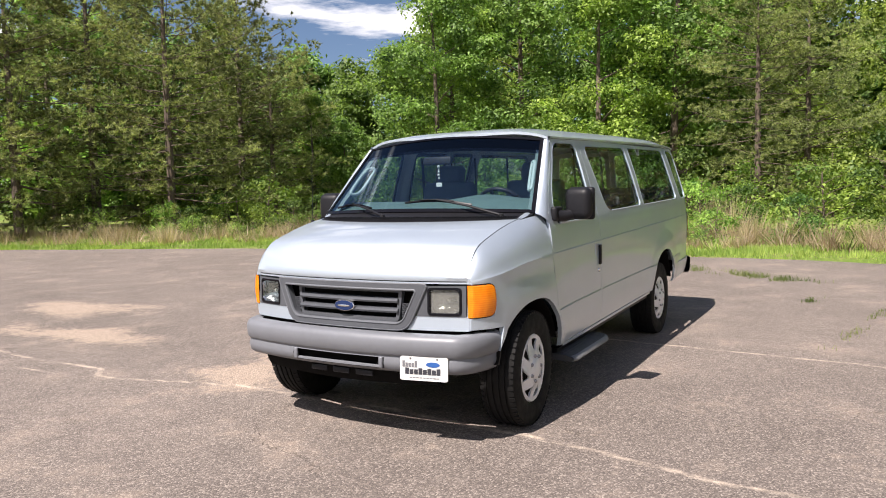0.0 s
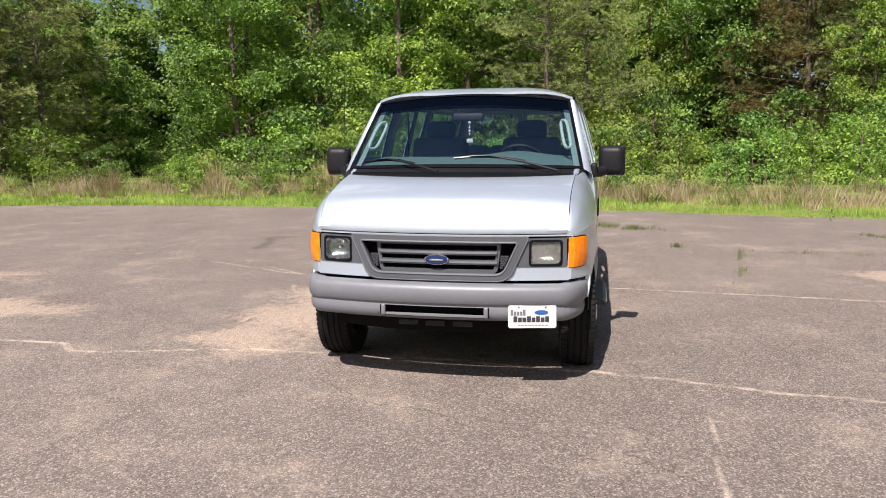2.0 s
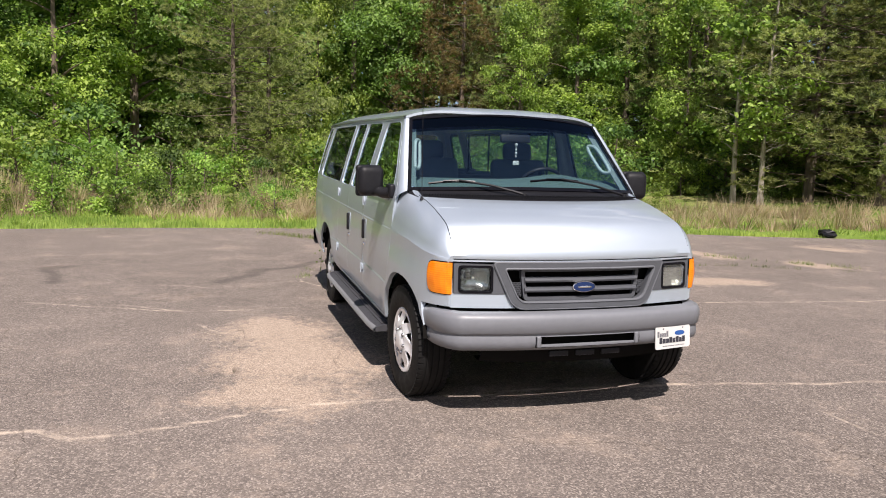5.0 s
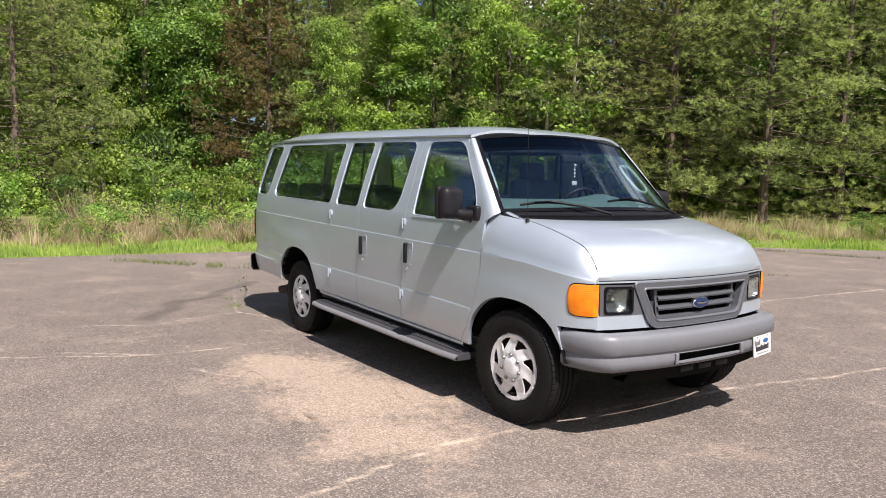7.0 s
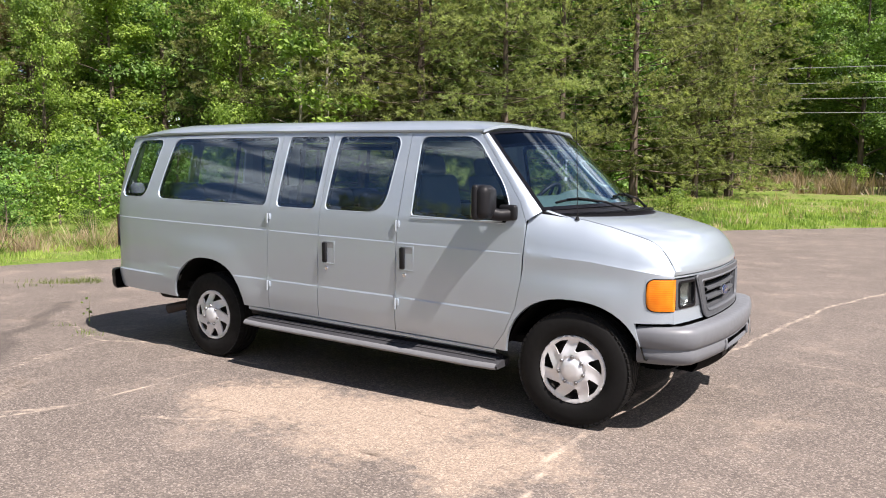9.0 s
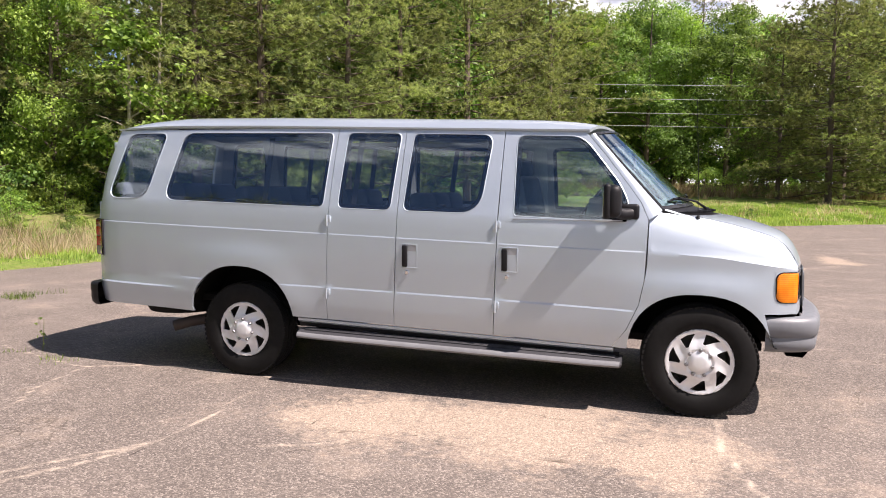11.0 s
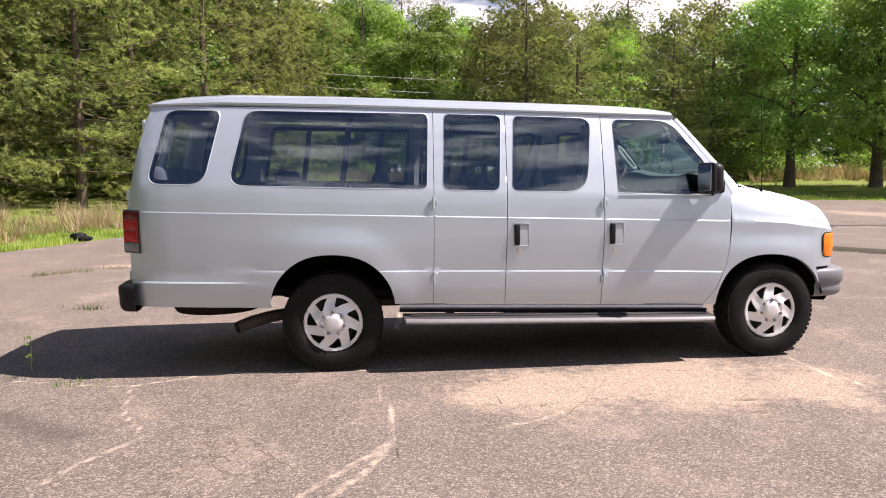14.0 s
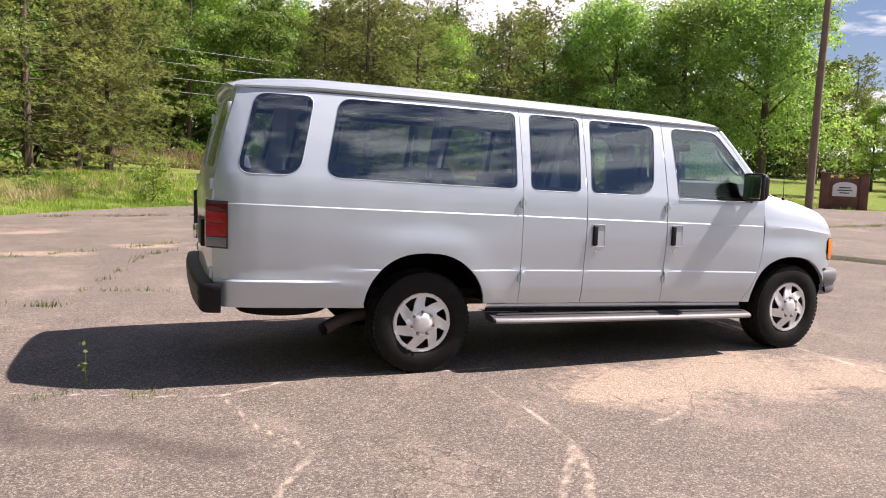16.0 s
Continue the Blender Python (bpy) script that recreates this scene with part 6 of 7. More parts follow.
def broadleaf(name, seed, h, spread, base, leaves, size, mat, bark, r=0.20, lobes=44, label="", prof=(0.85, 1.0, 0.95, 0.72, 0.2), cat="tree"):
    rng = np.random.default_rng(seed)
    t = thing(name, label or "green broad-leaved tree at the wood's edge", cat)
    part("trunk", trunk_bm(rng, h * 0.92, r, 12, max(base, 0.1 * h), spread * 0.9), bark, t)
    # lobes over an uneven crown
    zz = base + (h - base) * rng.uniform(0.03, 0.96, lobes)
    pr = np.interp((zz - base) / (h - base), [0, 0.25, 0.55, 0.8, 1.0], prof)
    aa = np.arange(lobes) * 2.399 + rng.uniform(-0.5, 0.5, lobes)
    rr = spread * pr * rng.uniform(0.30, 0.95, lobes)
    lc = np.stack([rr * np.cos(aa), rr * np.sin(aa), zz], 1)
    lr = spread * rng.uniform(0.20, 0.36, lobes)
    # flat sprays over the top and sides of each lobe, leaves spread through each spray
    per = 12
    k = rng.integers(0, lobes, leaves // per)
    dirs = unit(rng.normal(0, 1, (len(k), 3)) * np.array([1, 1, 0.8]) + np.array([0, 0, 0.45]))
    spray = lc[k] + dirs * (lr[k] * rng.uniform(0.62, 1.10, len(k)))[:, None] * np.array([1, 1, 0.85])
    spray += rng.normal(0, 0.018 * spread, spray.shape)
    spray[:, 2] = np.maximum(spray[:, 2], 0.12)
    off = rng.normal(0, size * 1.35, (len(k) * per, 3)) * np.array([1, 1, 0.55])
    off[:, 2] -= 0.22 * np.hypot(off[:, 0], off[:, 1])
    c = np.repeat(spray, per, 0) + off
    v, f = leaf_quads(rng, c, np.repeat(dirs, per, 0), size)
    o = new("crown", mesh_np("crown", v, f, mat))
    o.parent = t
    return t


def pine(name, seed, h, spread, base, tufts, mat, r=0.16, label="", per=28):
    rng = np.random.default_rng(seed)
    t = thing(name, label or "olive-green pine with bushy needle tufts", "pine tree")
    bm = bmesh.new()
    add_tube(bm, [(0, 0, 0), (0.05, 0.02, h * 0.5), (0.02, 0.05, h)], [r * 1.15, r * 0.75, 0.02], 9)
    cs, ds = [], []
    whorls = int((h - base) / 0.62)
    for w in range(whorls):
        z = base + (h - base) * (w + 0.3) / whorls
        q = (z - base) / (h - base)
        L0 = spread * (1.0 - 0.74 * q ** 2.3) * (0.75 + 0.25 * min(1, q * 6))
        for k in range(5):
            a = w * 1.1 + k * 1.257 + rng.uniform(-0.35, 0.35)
            L = L0 * rng.uniform(0.5, 1.2)
            up = -0.05 + 0.60 * q + rng.uniform(-0.20, 0.22)
            tip = np.array([math.cos(a) * L, math.sin(a) * L, max(0.4, z + L * up + rng.uniform(-0.40, 0.40))])
            root = np.array([0, 0, z + rng.uniform(-0.30, 0.30)])
            mid = (root + tip) / 2 + np.array([0, 0, -0.06 * L])
            add_tube(bm, [tuple(root), tuple(mid), tuple(tip)], [0.035 * (1 - q) + 0.010, 0.018, 0.006], 4, cap=False)
            side = np.array([-math.sin(a), math.cos(a), 0.0])
            m = max(4, int(tufts / (whorls * 5) * (0.35 + 1.1 * L / spread)))
            # a flat bough: side twigs fan out along the limb, tufts stand on them
            for s_ in 0.30 + 0.76 * rng.uniform(0, 1, m) ** 0.75:
                fan = rng.normal(0, 1) * 0.20 * L * (0.35 + s_ * (1.25 - s_))
                p = root * (1 - s_) + tip * s_ + side * fan + rng.normal(0, 0.15, 3) + np.array([0, 0, 0.10 - 0.05 * abs(fan)])
                cs.append(p)
                ds.append(unit((tip - root) / max(L, 0.1) * 0.55 + side * fan * 0.8 + rng.normal(0, 0.25, 3) + np.array([0, 0, 0.65])))
    part("trunk", bm, BARK, t)
    cs, ds = np.array(cs), np.array(ds)
    n = len(cs)
    d = unit(np.repeat(ds, per, 0) * 0.75 + unit(rng.normal(0, 1, (n * per, 3))))
    ln = rng.uniform(0.13, 0.27, (n * per, 1))
    sd = unit(np.cross(d, rng.normal(0, 1, (n * per, 3)))) * rng.uniform(0.014, 0.024, (n * per, 1))
    start = np.repeat(cs, per, 0) - d * 0.03
    v = np.stack([start - sd, start + sd, start + d * ln], 1).reshape(-1, 3)
    f = np.arange(len(v)).reshape(-1, 3)
    o = new("crown", mesh_np("crown", v, f, mat))
    o.parent = t
    return t


def plant(protos, rows_, group, seed):
    """Stands the prototypes and their copies at (x, y, height)."""
    rnd = random.Random(seed)
    used = set()
    for i, (x, y, h) in enumerate(rows_):
        pr, ph = protos[i % len(protos)]
        sc_ = h / ph
        w = sc_ * rnd.uniform(0.92, 1.18)
        m = Matrix.Translation((x, y, ground_z(x, y) - 0.06)) @ Matrix.Rotation(rnd.uniform(0, 6.28), 4, "Z") @ Matrix.Diagonal((w, w, sc_, 1))
        if pr.name in used:
            o = copy_thing(pr, m)
        else:
            pr.matrix_basis = m
            used.add(pr.name)
            o = pr
        tagged(o, group=group)


PINES_A = [(-13.5, -28.3, 13), (-17.2, -28.3, 14), (-17.6, -23.6, 12.5), (-23.7, -25.5, 14), (-23.6, -23.2, 8.0), (-10.9, -29.7, 13), (-33.8, 0.3, 11), (-30.7, -1.4, 9.5), (-35.9, 14.9, 13),
           (-26.7, 20.7, 13), (-19.7, 21.0, 12), (-17.3, 22.2, 14), (-37.0, 15.3, 14), (-32.9, 21.6, 15), (-18.3, 24.5, 13), (-14.3, 24.6, 12), (-13.6, 29.3, 13), (-10.9, 32.6, 15)]
PINES_B = [(-9.4, 39.2, 13), (-8.0, 41.6, 14), (-12.4, 73.3, 17), (-24.4, 24.0, 13), (-11.9, 42.4, 13), (-9.5, 44.9, 12), (7.4, 54.8, 13), (10.4, 52.2, 15), (14.3, 51.3, 14), (20.4, 47.1, 13),
           (12.3, 57.5, 14), (24.3, 48.7, 15), (11.9, 68.0, 16.5), (15.7, 60.8, 14), (57.6, 51.1, 12), (57.6, 40.1, 10), (71.1, 58.5, 13)]
BROAD_A = [(-20.1, -36.0, 13), (-24.3, -34.3, 14), (-28.6, -31.9, 13), (-10.1, -34.4, 13), (-29.3, -25.3, 8.5), (-28.3, -16.2, 13.5), (-30.4, -16.7, 16), (-33.1, -13.6, 17), (-31.7, -8.9, 15), (-35.5, -6.2, 17),
           (-39.0, -3.9, 17), (-36.2, -20.6, 15), (-40.5, -16.9, 18), (-43.8, -10.3, 19), (-42.8, 3.8, 16), (-41.3, 8.6, 15), (-31.0, 16.2, 12), (-31.6, 19.5, 15), (-25.1, 18.7, 12), (-43.8, 8.6, 17), (-44.7, -0.9, 17)]
BROAD_B = [(-37.8, 19.8, 15), (-31.9, 13.2, 11), (-29.6, 22.4, 14), (-14.7, 37.6, 15), (-9.6, 78.9, 20), (-4.4, 79.4, 22), (-0.2, 84.6, 22.5), (-7.3, 68.3, 19.5), (-2.7, 65.5, 19), (0.7, 71.4, 20), (4.4, 67.2, 19),
           (24.0, 69.2, 17), (34.7, 57.8, 15), (-5.2, 73.5, 20.5), (-1.0, 77.4, 22), (-9.0, 69.3, 20), (32.8, 58.6, 15), (53.1, 41.0, 9), (52.8, 33.0, 9), (8.2, 73.5, 19), (6.0, 81.0, 21), (12.8, 78.0, 19.5), (18.5, 75.0, 18.5), (-12.5, 74.0, 20), (26.0, 78.0, 19), (40.0, 66.0, 17)]
pines = [(pine("pine_tree", 10 + k, 13.0, 3.8 + 0.4 * k, (1.7, 0.6, 1.2)[k], 2500, NEEDLE), 13.0) for k in range(3)]
plant(pines, PINES_A + PINES_B, "pines along the lot", 5)
brown = [(pine("browned_pine", 21, 13.0, 3.2, 0.8, 2200, NEEDLE_BROWN, label="pine with browned needles among green trees"), 13.0)]
plant(brown, [(-39.8, 11.2, 13), (-37.0, 11.6, 13.5)], "browned pines", 7)
tall = [(pine("tall_pine", 25 + k, 22.0, 3.4, 12.5, 950, NEEDLE, r=0.24, label="tall pine with a bare trunk and thin crown"), 22.0) for k in range(2)]
plant(tall, [(-42.6, 6.2, 19), (2.7, 88.4, 24), (26.5, 84.2, 24), (32.3, 88.4, 24), (12.4, 92.2, 22), (-14.0, 46.0, 20), (40.0, 90.0, 24), (62.0, 66.0, 20), (-8.5, 84.0, 24), (-3.0, 92.0, 25), (7.0, 88.0, 25), (18.0, 90.0, 24), (21.0, 82.0, 22)], "tall pines above the wood", 8)
broad = [(broadleaf("broadleaf_tree", 30 + k, 15.0, 3.5 + 0.25 * k, 0.3, 21000, 0.17, LEAF if k % 2 else LEAF_YOUNG, BARK), 15.0) for k in range(4)]
plant(broad, BROAD_A + BROAD_B, "broad-leaved trees round the lot", 6)
oak = [(broadleaf("spreading_tree", 41, 15.0, 6.2, 2.6, 34000, 0.21, LEAF_OAK, BARK, r=0.38, lobes=60, label="wide spreading green tree beyond the lot", prof=(0.8, 1.0, 0.95, 0.75, 0.3)), 15.0)]
plant(oak, [(33.9, 42.7, 15), (28.6, 45.1, 14.5), (36.5, 36.9, 15.5)], "spreading trees", 9)
young = [(broadleaf("young_tree", 45, 9.0, 1.7, 1.8, 2200, 0.17, LEAF_YOUNG, BARK_PALE, r=0.085, lobes=20, label="slender young tree with a pale trunk", prof=(0.6, 1.0, 0.9, 0.7, 0.3)), 9.0)]
plant(young, [(-20.4, 17.9, 9.5), (-19.6, 18.5, 9)], "young pale-trunked trees", 10)

def bare_sapling(x, y, h):
    rng = random.Random(31)
    t = thing("bare_sapling", "leafless pale sapling with curving thin branches", "tree", at=Matrix.Translation((x, y, ground_z(x, y) - 0.05)))
    bm = bmesh.new()
    add_tube(bm, [(0, 0, 0), (0.05, 0.04, h * 0.5), (0.02, 0.1, h)], [0.05, 0.035, 0.010], 8)
    part("trunk", bm, BARK_PALE, t)
    for k in range(13):
        z = h * (0.28 + 0.05 * k)
        a, L = k * 2.1 + rng.uniform(-0.4, 0.4), h * rng.uniform(0.20, 0.36) * (1.2 - 0.05 * k)
        d = Vector((math.cos(a), math.sin(a), 0))
        bm = bmesh.new()
        pts = [Vector((0.03, 0.04, z)) + d * L * f + Vector((0, 0, L * u)) for f, u in ((0, 0), (0.35, 0.10), (0.7, 0.05), (1.0, 0.22))]
        add_tube(bm, pts, [0.016, 0.012, 0.009, 0.004], 5)
        for j in (1, 2):
            e = Vector((-d.y, d.x, 0)) * rng.choice((-1, 1))
            add_tube(bm, [pts[j], pts[j] + (d * 0.5 + e * 0.6) * L * 0.3 + Vector((0, 0, L * 0.12))], [0.008, 0.003], 4)
        part("branch", bm, BARK_PALE, t)


bare_sapling(-19.2, 18.1, 5.2)

# the wood behind, and what closes the place beyond the lot
far = [(broadleaf("far_tree", 50 + k, 17.0, 4.6, 0.3, 9600, 0.42, LEAF, BARK, lobes=46, label="tree deep in the wood"), 17.0) for k in range(2)]
rnd = random.Random(12)
rows_ = [(-50 + rnd.uniform(-3, 3), y, rnd.uniform(16, 21)) for y in np.arange(-26, 40, 4.6)] + [(-42 + 0.4 * k * 4 + rnd.uniform(-2, 2), -36 - 1.2 * k, rnd.uniform(11, 13)) for k in range(7)]
rows_ += [(-24 + rnd.uniform(-3, 3) + 0.25 * (y - 26), y, rnd.uniform(15, 18)) for y in np.arange(30, 92, 6.0)]
rows_ += [(x, 96 + rnd.uniform(-5, 5), rnd.uniform(15.5, 19.5)) for x in np.arange(-12, 75, 6.5)]
rows_ += [(78 + rnd.uniform(-4, 4), y, rnd.uniform(8.5, 11.5)) for y in np.arange(-40, 92, 8.0)]
rows_ += [(-38 + 4.5 * k + rnd.uniform(-1, 1), -44 - 1.0 * k + rnd.uniform(-2, 2), rnd.uniform(11, 13)) for k in range(7)]
rows_ += [(x, -78 + rnd.uniform(-5, 5), rnd.uniform(9, 14)) for x in np.arange(-60, 75, 9.0)]
rows_ += [(36 + 5.2 * k + rnd.uniform(-1, 1), 74 - 1.5 * k + rnd.uniform(-2, 2), rnd.uniform(11, 15)) for k in range(8)]
rows_ += [(-30 + 4.2 * k, 28 + 1.6 * k + rnd.uniform(-1, 1), rnd.uniform(9, 12)) for k in range(5)]
rows_ += [(-33.0, -25.0, 8.2), (-35.5, -23.0, 8.8), (-31.0, -27.5, 8.0), (-37.5, -28.5, 9.5), (-34.0, -31.0, 9.0), (-28.0, -22.0, 5.0)]
plant(far, [(float(a), float(b), c) for a, b, c in rows_], "trees deep in the wood", 13)

# shrubs
shrub = [(broadleaf("shrub", 60 + k, 2.4, 1.35, 0.05, 2000, 0.115, LEAF_YOUNG if k else LEAF, BARK, r=0.03, lobes=16, label="bright green leafy shrub in tall grass", prof=(0.9, 1.0, 0.9, 0.7, 0.35), cat="shrub"), 2.4) for k in range(3)]
sr = random.Random(3)
rows_ = [(-16.6 + sr.uniform(-1.0, 1.2) + 0.10 * max(0, -12 - y), y + sr.uniform(-0.6, 0.6), sr.uniform(1.1, 2.5)) for y in np.arange(-27, 3, 1.9)]
rows_ += [(-22.5 + sr.uniform(-2, 2) + 0.2 * max(0, -14 - y), y + sr.uniform(-1, 1), sr.uniform(2.2, 4.6)) for y in np.arange(-28, 15, 2.0)]
rows_ += [(-28 + sr.uniform(-2, 2), y + sr.uniform(-1, 1), sr.uniform(3.0, 5.5)) for y in np.arange(-22, 15, 2.6)]
rows_ += [(-25 + 0.50 * (y - 12) + sr.uniform(-1.5, 1.5), y, sr.uniform(1.4, 3.2)) for y in np.arange(12, 34, 1.8)]
rows_ += [(-20.0 + sr.uniform(-1.5, 1.0), y, sr.uniform(1.2, 2.2)) for y in np.arange(5, 14, 2.2)]
rows_ += [(-8.0, 21.6, 1.5), (-9.2, 22.5, 1.2), (-5.0, 23.5, 0.9), (0.0, 29.0, 0.8), (3.5, 32.5, 0.9), (-2.5, 26.5, 0.8)]
rows_ += [(-26 + 0.45 * k * 3 + sr.uniform(-1.5, 1.5), 27 + 3 * k, sr.uniform(3.0, 5.0)) for k in range(8)]
rows_ += [(4 + 3.2 * k + sr.uniform(-1, 1), 63 - 0.25 * k + sr.uniform(-2, 2), sr.uniform(3.5, 6.0)) for k in range(16)]
rows_ += [(-10 + 4.0 * k + sr.uniform(-1, 1), 60 + 0.2 * k * 4 + sr.uniform(-2, 2), sr.uniform(2.5, 4.5)) for k in range(14)]
rows_ += [(-17.3 + sr.uniform(-1.6, 1.2) + 0.10 * max(0, -12 - y), y + sr.uniform(-0.6, 0.6), sr.uniform(0.5, 1.3)) for y in np.arange(-27, 12, 1.3)]
rows_ += [(-27.5 + 0.42 * (y - 12) + sr.uniform(-1.5, 1.5), y, sr.uniform(3.6, 5.6)) for y in np.arange(12, 42, 1.5)]
rows_ += [(-31.0 + 0.42 * (y - 12) + sr.uniform(-1.5, 1.5), y, sr.uniform(4.5, 7.0)) for y in np.arange(10, 44, 2.0)]
rows_ += [(-16.2, -4.7, 3.0), (-16.6, -3.4, 2.6), (-16.9, -6.3, 2.4), (-5.5, 20.6, 2.5)]
plant(shrub, [(float(a), float(b), c) for a, b, c in rows_], "shrubs at the wood's edge", 14)


# ---------- grass ----------
def blades(rng, x, y, h, w, lean=0.35):
    n = len(x)
    z = ground_zs(x, y)
    z = np.where(edge_distance(x, y) > 0, z, 0.0)
    a = rng.uniform(0, 6.283, n)
    dx, dy = np.cos(a) * w, np.sin(a) * w
    b = rng.uniform(0, 6.283, n)
    l = h * lean * rng.uniform(0.2, 1.0, n)
    v = np.stack([np.stack([x - dx, y - dy, z - 0.02], 1), np.stack([x + dx, y + dy, z - 0.02], 1), np.stack([x + np.cos(b) * l, y + np.sin(b) * l, z + h], 1)], 1).reshape(-1, 3)
    return v, np.arange(3 * n).reshape(-1, 3)


def grass(name, label, mat, seed, count, area, near, far_, h, w, clump=0.0, thresh=0.0):
    """Blades over a rectangle, from near to far_ metres off the lot's edge."""
    rng = np.random.default_rng(seed)
    x = rng.uniform(area[0], area[1], count)
    y = rng.uniform(area[2], area[3], count)
    d = edge_distance(x, y)
    pat = np.sin(x * 1.3 + 2 * np.sin(y * 0.9)) * np.sin(y * 1.1 + 1.5 * np.sin(x * 0.7)) + 0.5 * np.sin(x * 3.1 + y * 2.3)
    ok = (d > near) & (d < far_) & (pat + rng.normal(0, 0.5, count) > thresh)
    x, y, d = x[ok], y[ok], d[ok]
    hh = rng.uniform(h[0], h[1], len(x)) * (0.8 + 0.3 * np.clip(pat[ok], -1, 1))
    v, f = blades(rng, x, y, hh, w * rng.uniform(0.6, 1.3, len(x)))
    o = new(name, mesh_np(name, v, f, mat))
    return tagged(o, label, "grass", kind="stuff")


def clumps(name, label, mat, seed, count, area, near, far_, h, w, per=22, spread=0.16, lean=0.8, cat="grass"):
    """Leaning tufts of blades, each on its own root, between near and far_ metres off the lot."""
    rng = np.random.default_rng(seed)
    x = rng.uniform(area[0], area[1], count)
    y = rng.uniform(area[2], area[3], count)
    d = edge_distance(x, y)
    pat = np.sin(x * 0.9 + 2 * np.sin(y * 0.6)) * np.sin(y * 0.8 + 1.5 * np.sin(x * 0.5)) + rng.normal(0, 0.45, count)
    ok = (d > near) & (d < far_) & (pat > 0.0)
    x, y = x[ok], y[ok]
    n = len(x)
    hh = h[0] + (h[1] - h[0]) * rng.uniform(0, 1, n) ** 2.2
    a = rng.uniform(0, 6.283, n * per)
    r = rng.uniform(0, 1, n * per)
    H = np.repeat(hh, per) * rng.uniform(0.55, 1.1, n * per)
    rx, ry = np.repeat(x, per) + np.cos(a) * r * spread, np.repeat(y, per) + np.sin(a) * r * spread
    z = ground_zs(rx, ry) - 0.02
    ww = w * rng.uniform(0.6, 1.4, n * per)
    drift = np.repeat(rng.normal(0, 0.25, (n, 2)), per, 0)
    tx, ty = rx + (np.cos(a) * r * lean + drift[:, 0]) * H, ry + (np.sin(a) * r * lean + drift[:, 1]) * H
    b = rng.uniform(0, 6.283, n * per)
    v = np.stack([np.stack([rx - np.cos(b) * ww, ry - np.sin(b) * ww, z], 1), np.stack([rx + np.cos(b) * ww, ry + np.sin(b) * ww, z], 1), np.stack([tx, ty, z + H], 1)], 1).reshape(-1, 3)
    o = new(name, mesh_np(name, v, np.arange(len(v)).reshape(-1, 3), mat))
    return tagged(o, label, cat, kind="stuff")


grass("grass", "short bright grass along the lot's edge", GRASS, 1, 420000, (-21, -3, -28, 26), 0.02, 4.0, (0.05, 0.17), 0.016)
clumps("grass", "green tufts of grass at the lot's edge", GRASS, 11, 2600, (-21, -3, -28, 26), 0.6, 5.0, (0.12, 0.34), 0.014, 20, 0.16, 1.0)
clumps("weeds", "dull green weeds before the shrubs", WEED_TALL, 12, 6500, (-25, -5, -30, 30), 2.2, 9.0, (0.12, 0.48), 0.017, 20, 0.22, 1.0, "weeds")
clumps("dry_grass", "tan clumps of dry grass before the shrubs", STRAW, 13, 9500, (-24, -8, -30, 22), 2.0, 7.5, (0.20, 0.85), 0.010, 22, 0.15, 0.8)
clumps("dry_grass", "pale feathery dry grass behind the green verge", STRAW, 14, 1800, (-20, -9, -8, 20), 1.6, 4.0, (0.15, 0.40), 0.014, 14, 0.10, 0.7)
grass("grass", "yellow-green meadow grass beyond the lot", GRASS, 4, 180000, (-10, 34, 18, 48), 0.05, 14, (0.08, 0.26), 0.026)
clumps("dry_grass", "dry stalks in the meadow", STRAW, 15, 1700, (-10, 34, 20, 52), 1.0, 16, (0.2, 0.6), 0.020, 14, 0.3, 0.8)
clumps("dry_grass", "tan reeds at the foot of the far wood", STRAW_BROWN, 16, 2200, (-12, 45, 48, 66), 20, 36, (0.6, 1.7), 0.045, 16, 0.5, 0.6)


def reed_clump(x, y, h, seed):
    """A fan of tall dry stalks on one root."""
    rng = np.random.default_rng(seed)
    n = 150
    a, q = rng.uniform(0, 6.283, n), rng.uniform(0, 1, n) ** 0.7
    H = h * rng.uniform(0.45, 1.05, n)
    bx_, by_ = np.cos(a) * q * 0.22, np.sin(a) * q * 0.22
    tx, ty = bx_ + np.cos(a) * q * 0.55 * H + rng.normal(0, 0.06, n), by_ + np.sin(a) * q * 0.55 * H + rng.normal(0, 0.06, n)
    c = rng.uniform(0, 6.283, n)
    w = rng.uniform(0.006, 0.013, n)
    v = np.stack([np.stack([bx_ - np.cos(c) * w, by_ - np.sin(c) * w, np.full(n, -0.05)], 1), np.stack([bx_ + np.cos(c) * w, by_ + np.sin(c) * w, np.full(n, -0.05)], 1), np.stack([tx, ty, H], 1)], 1).reshape(-1, 3)
    o = new("reed_clump", mesh_np("reed_clump", v, np.arange(3 * n).reshape(-1, 3), STRAW))
    o.location = (x, y, ground_z(x, y))
    tagged(o, "tall tan clump of dry reeds in the verge", "reeds", "reed clumps in the verge")


for k, (x, y, h) in enumerate(((-17.7, -0.5, 1.5), (-17.3, 0.1, 1.1), (-17.0, -7.2, 1.2), (-17.3, -6.0, 1.0), (-18.1, -0.9, 1.6), (-18.6, 1.2, 1.1), (-13.2, -21.6, 0.9), (-12.6, -18.0, 0.9), (-17.7, -11.6, 1.5), (-17.9, -10.7, 1.3), (-18.2, -7.9, 1.3), (-16.0, -14.6, 1.0))):
    reed_clump(x, y, h, 200 + k)


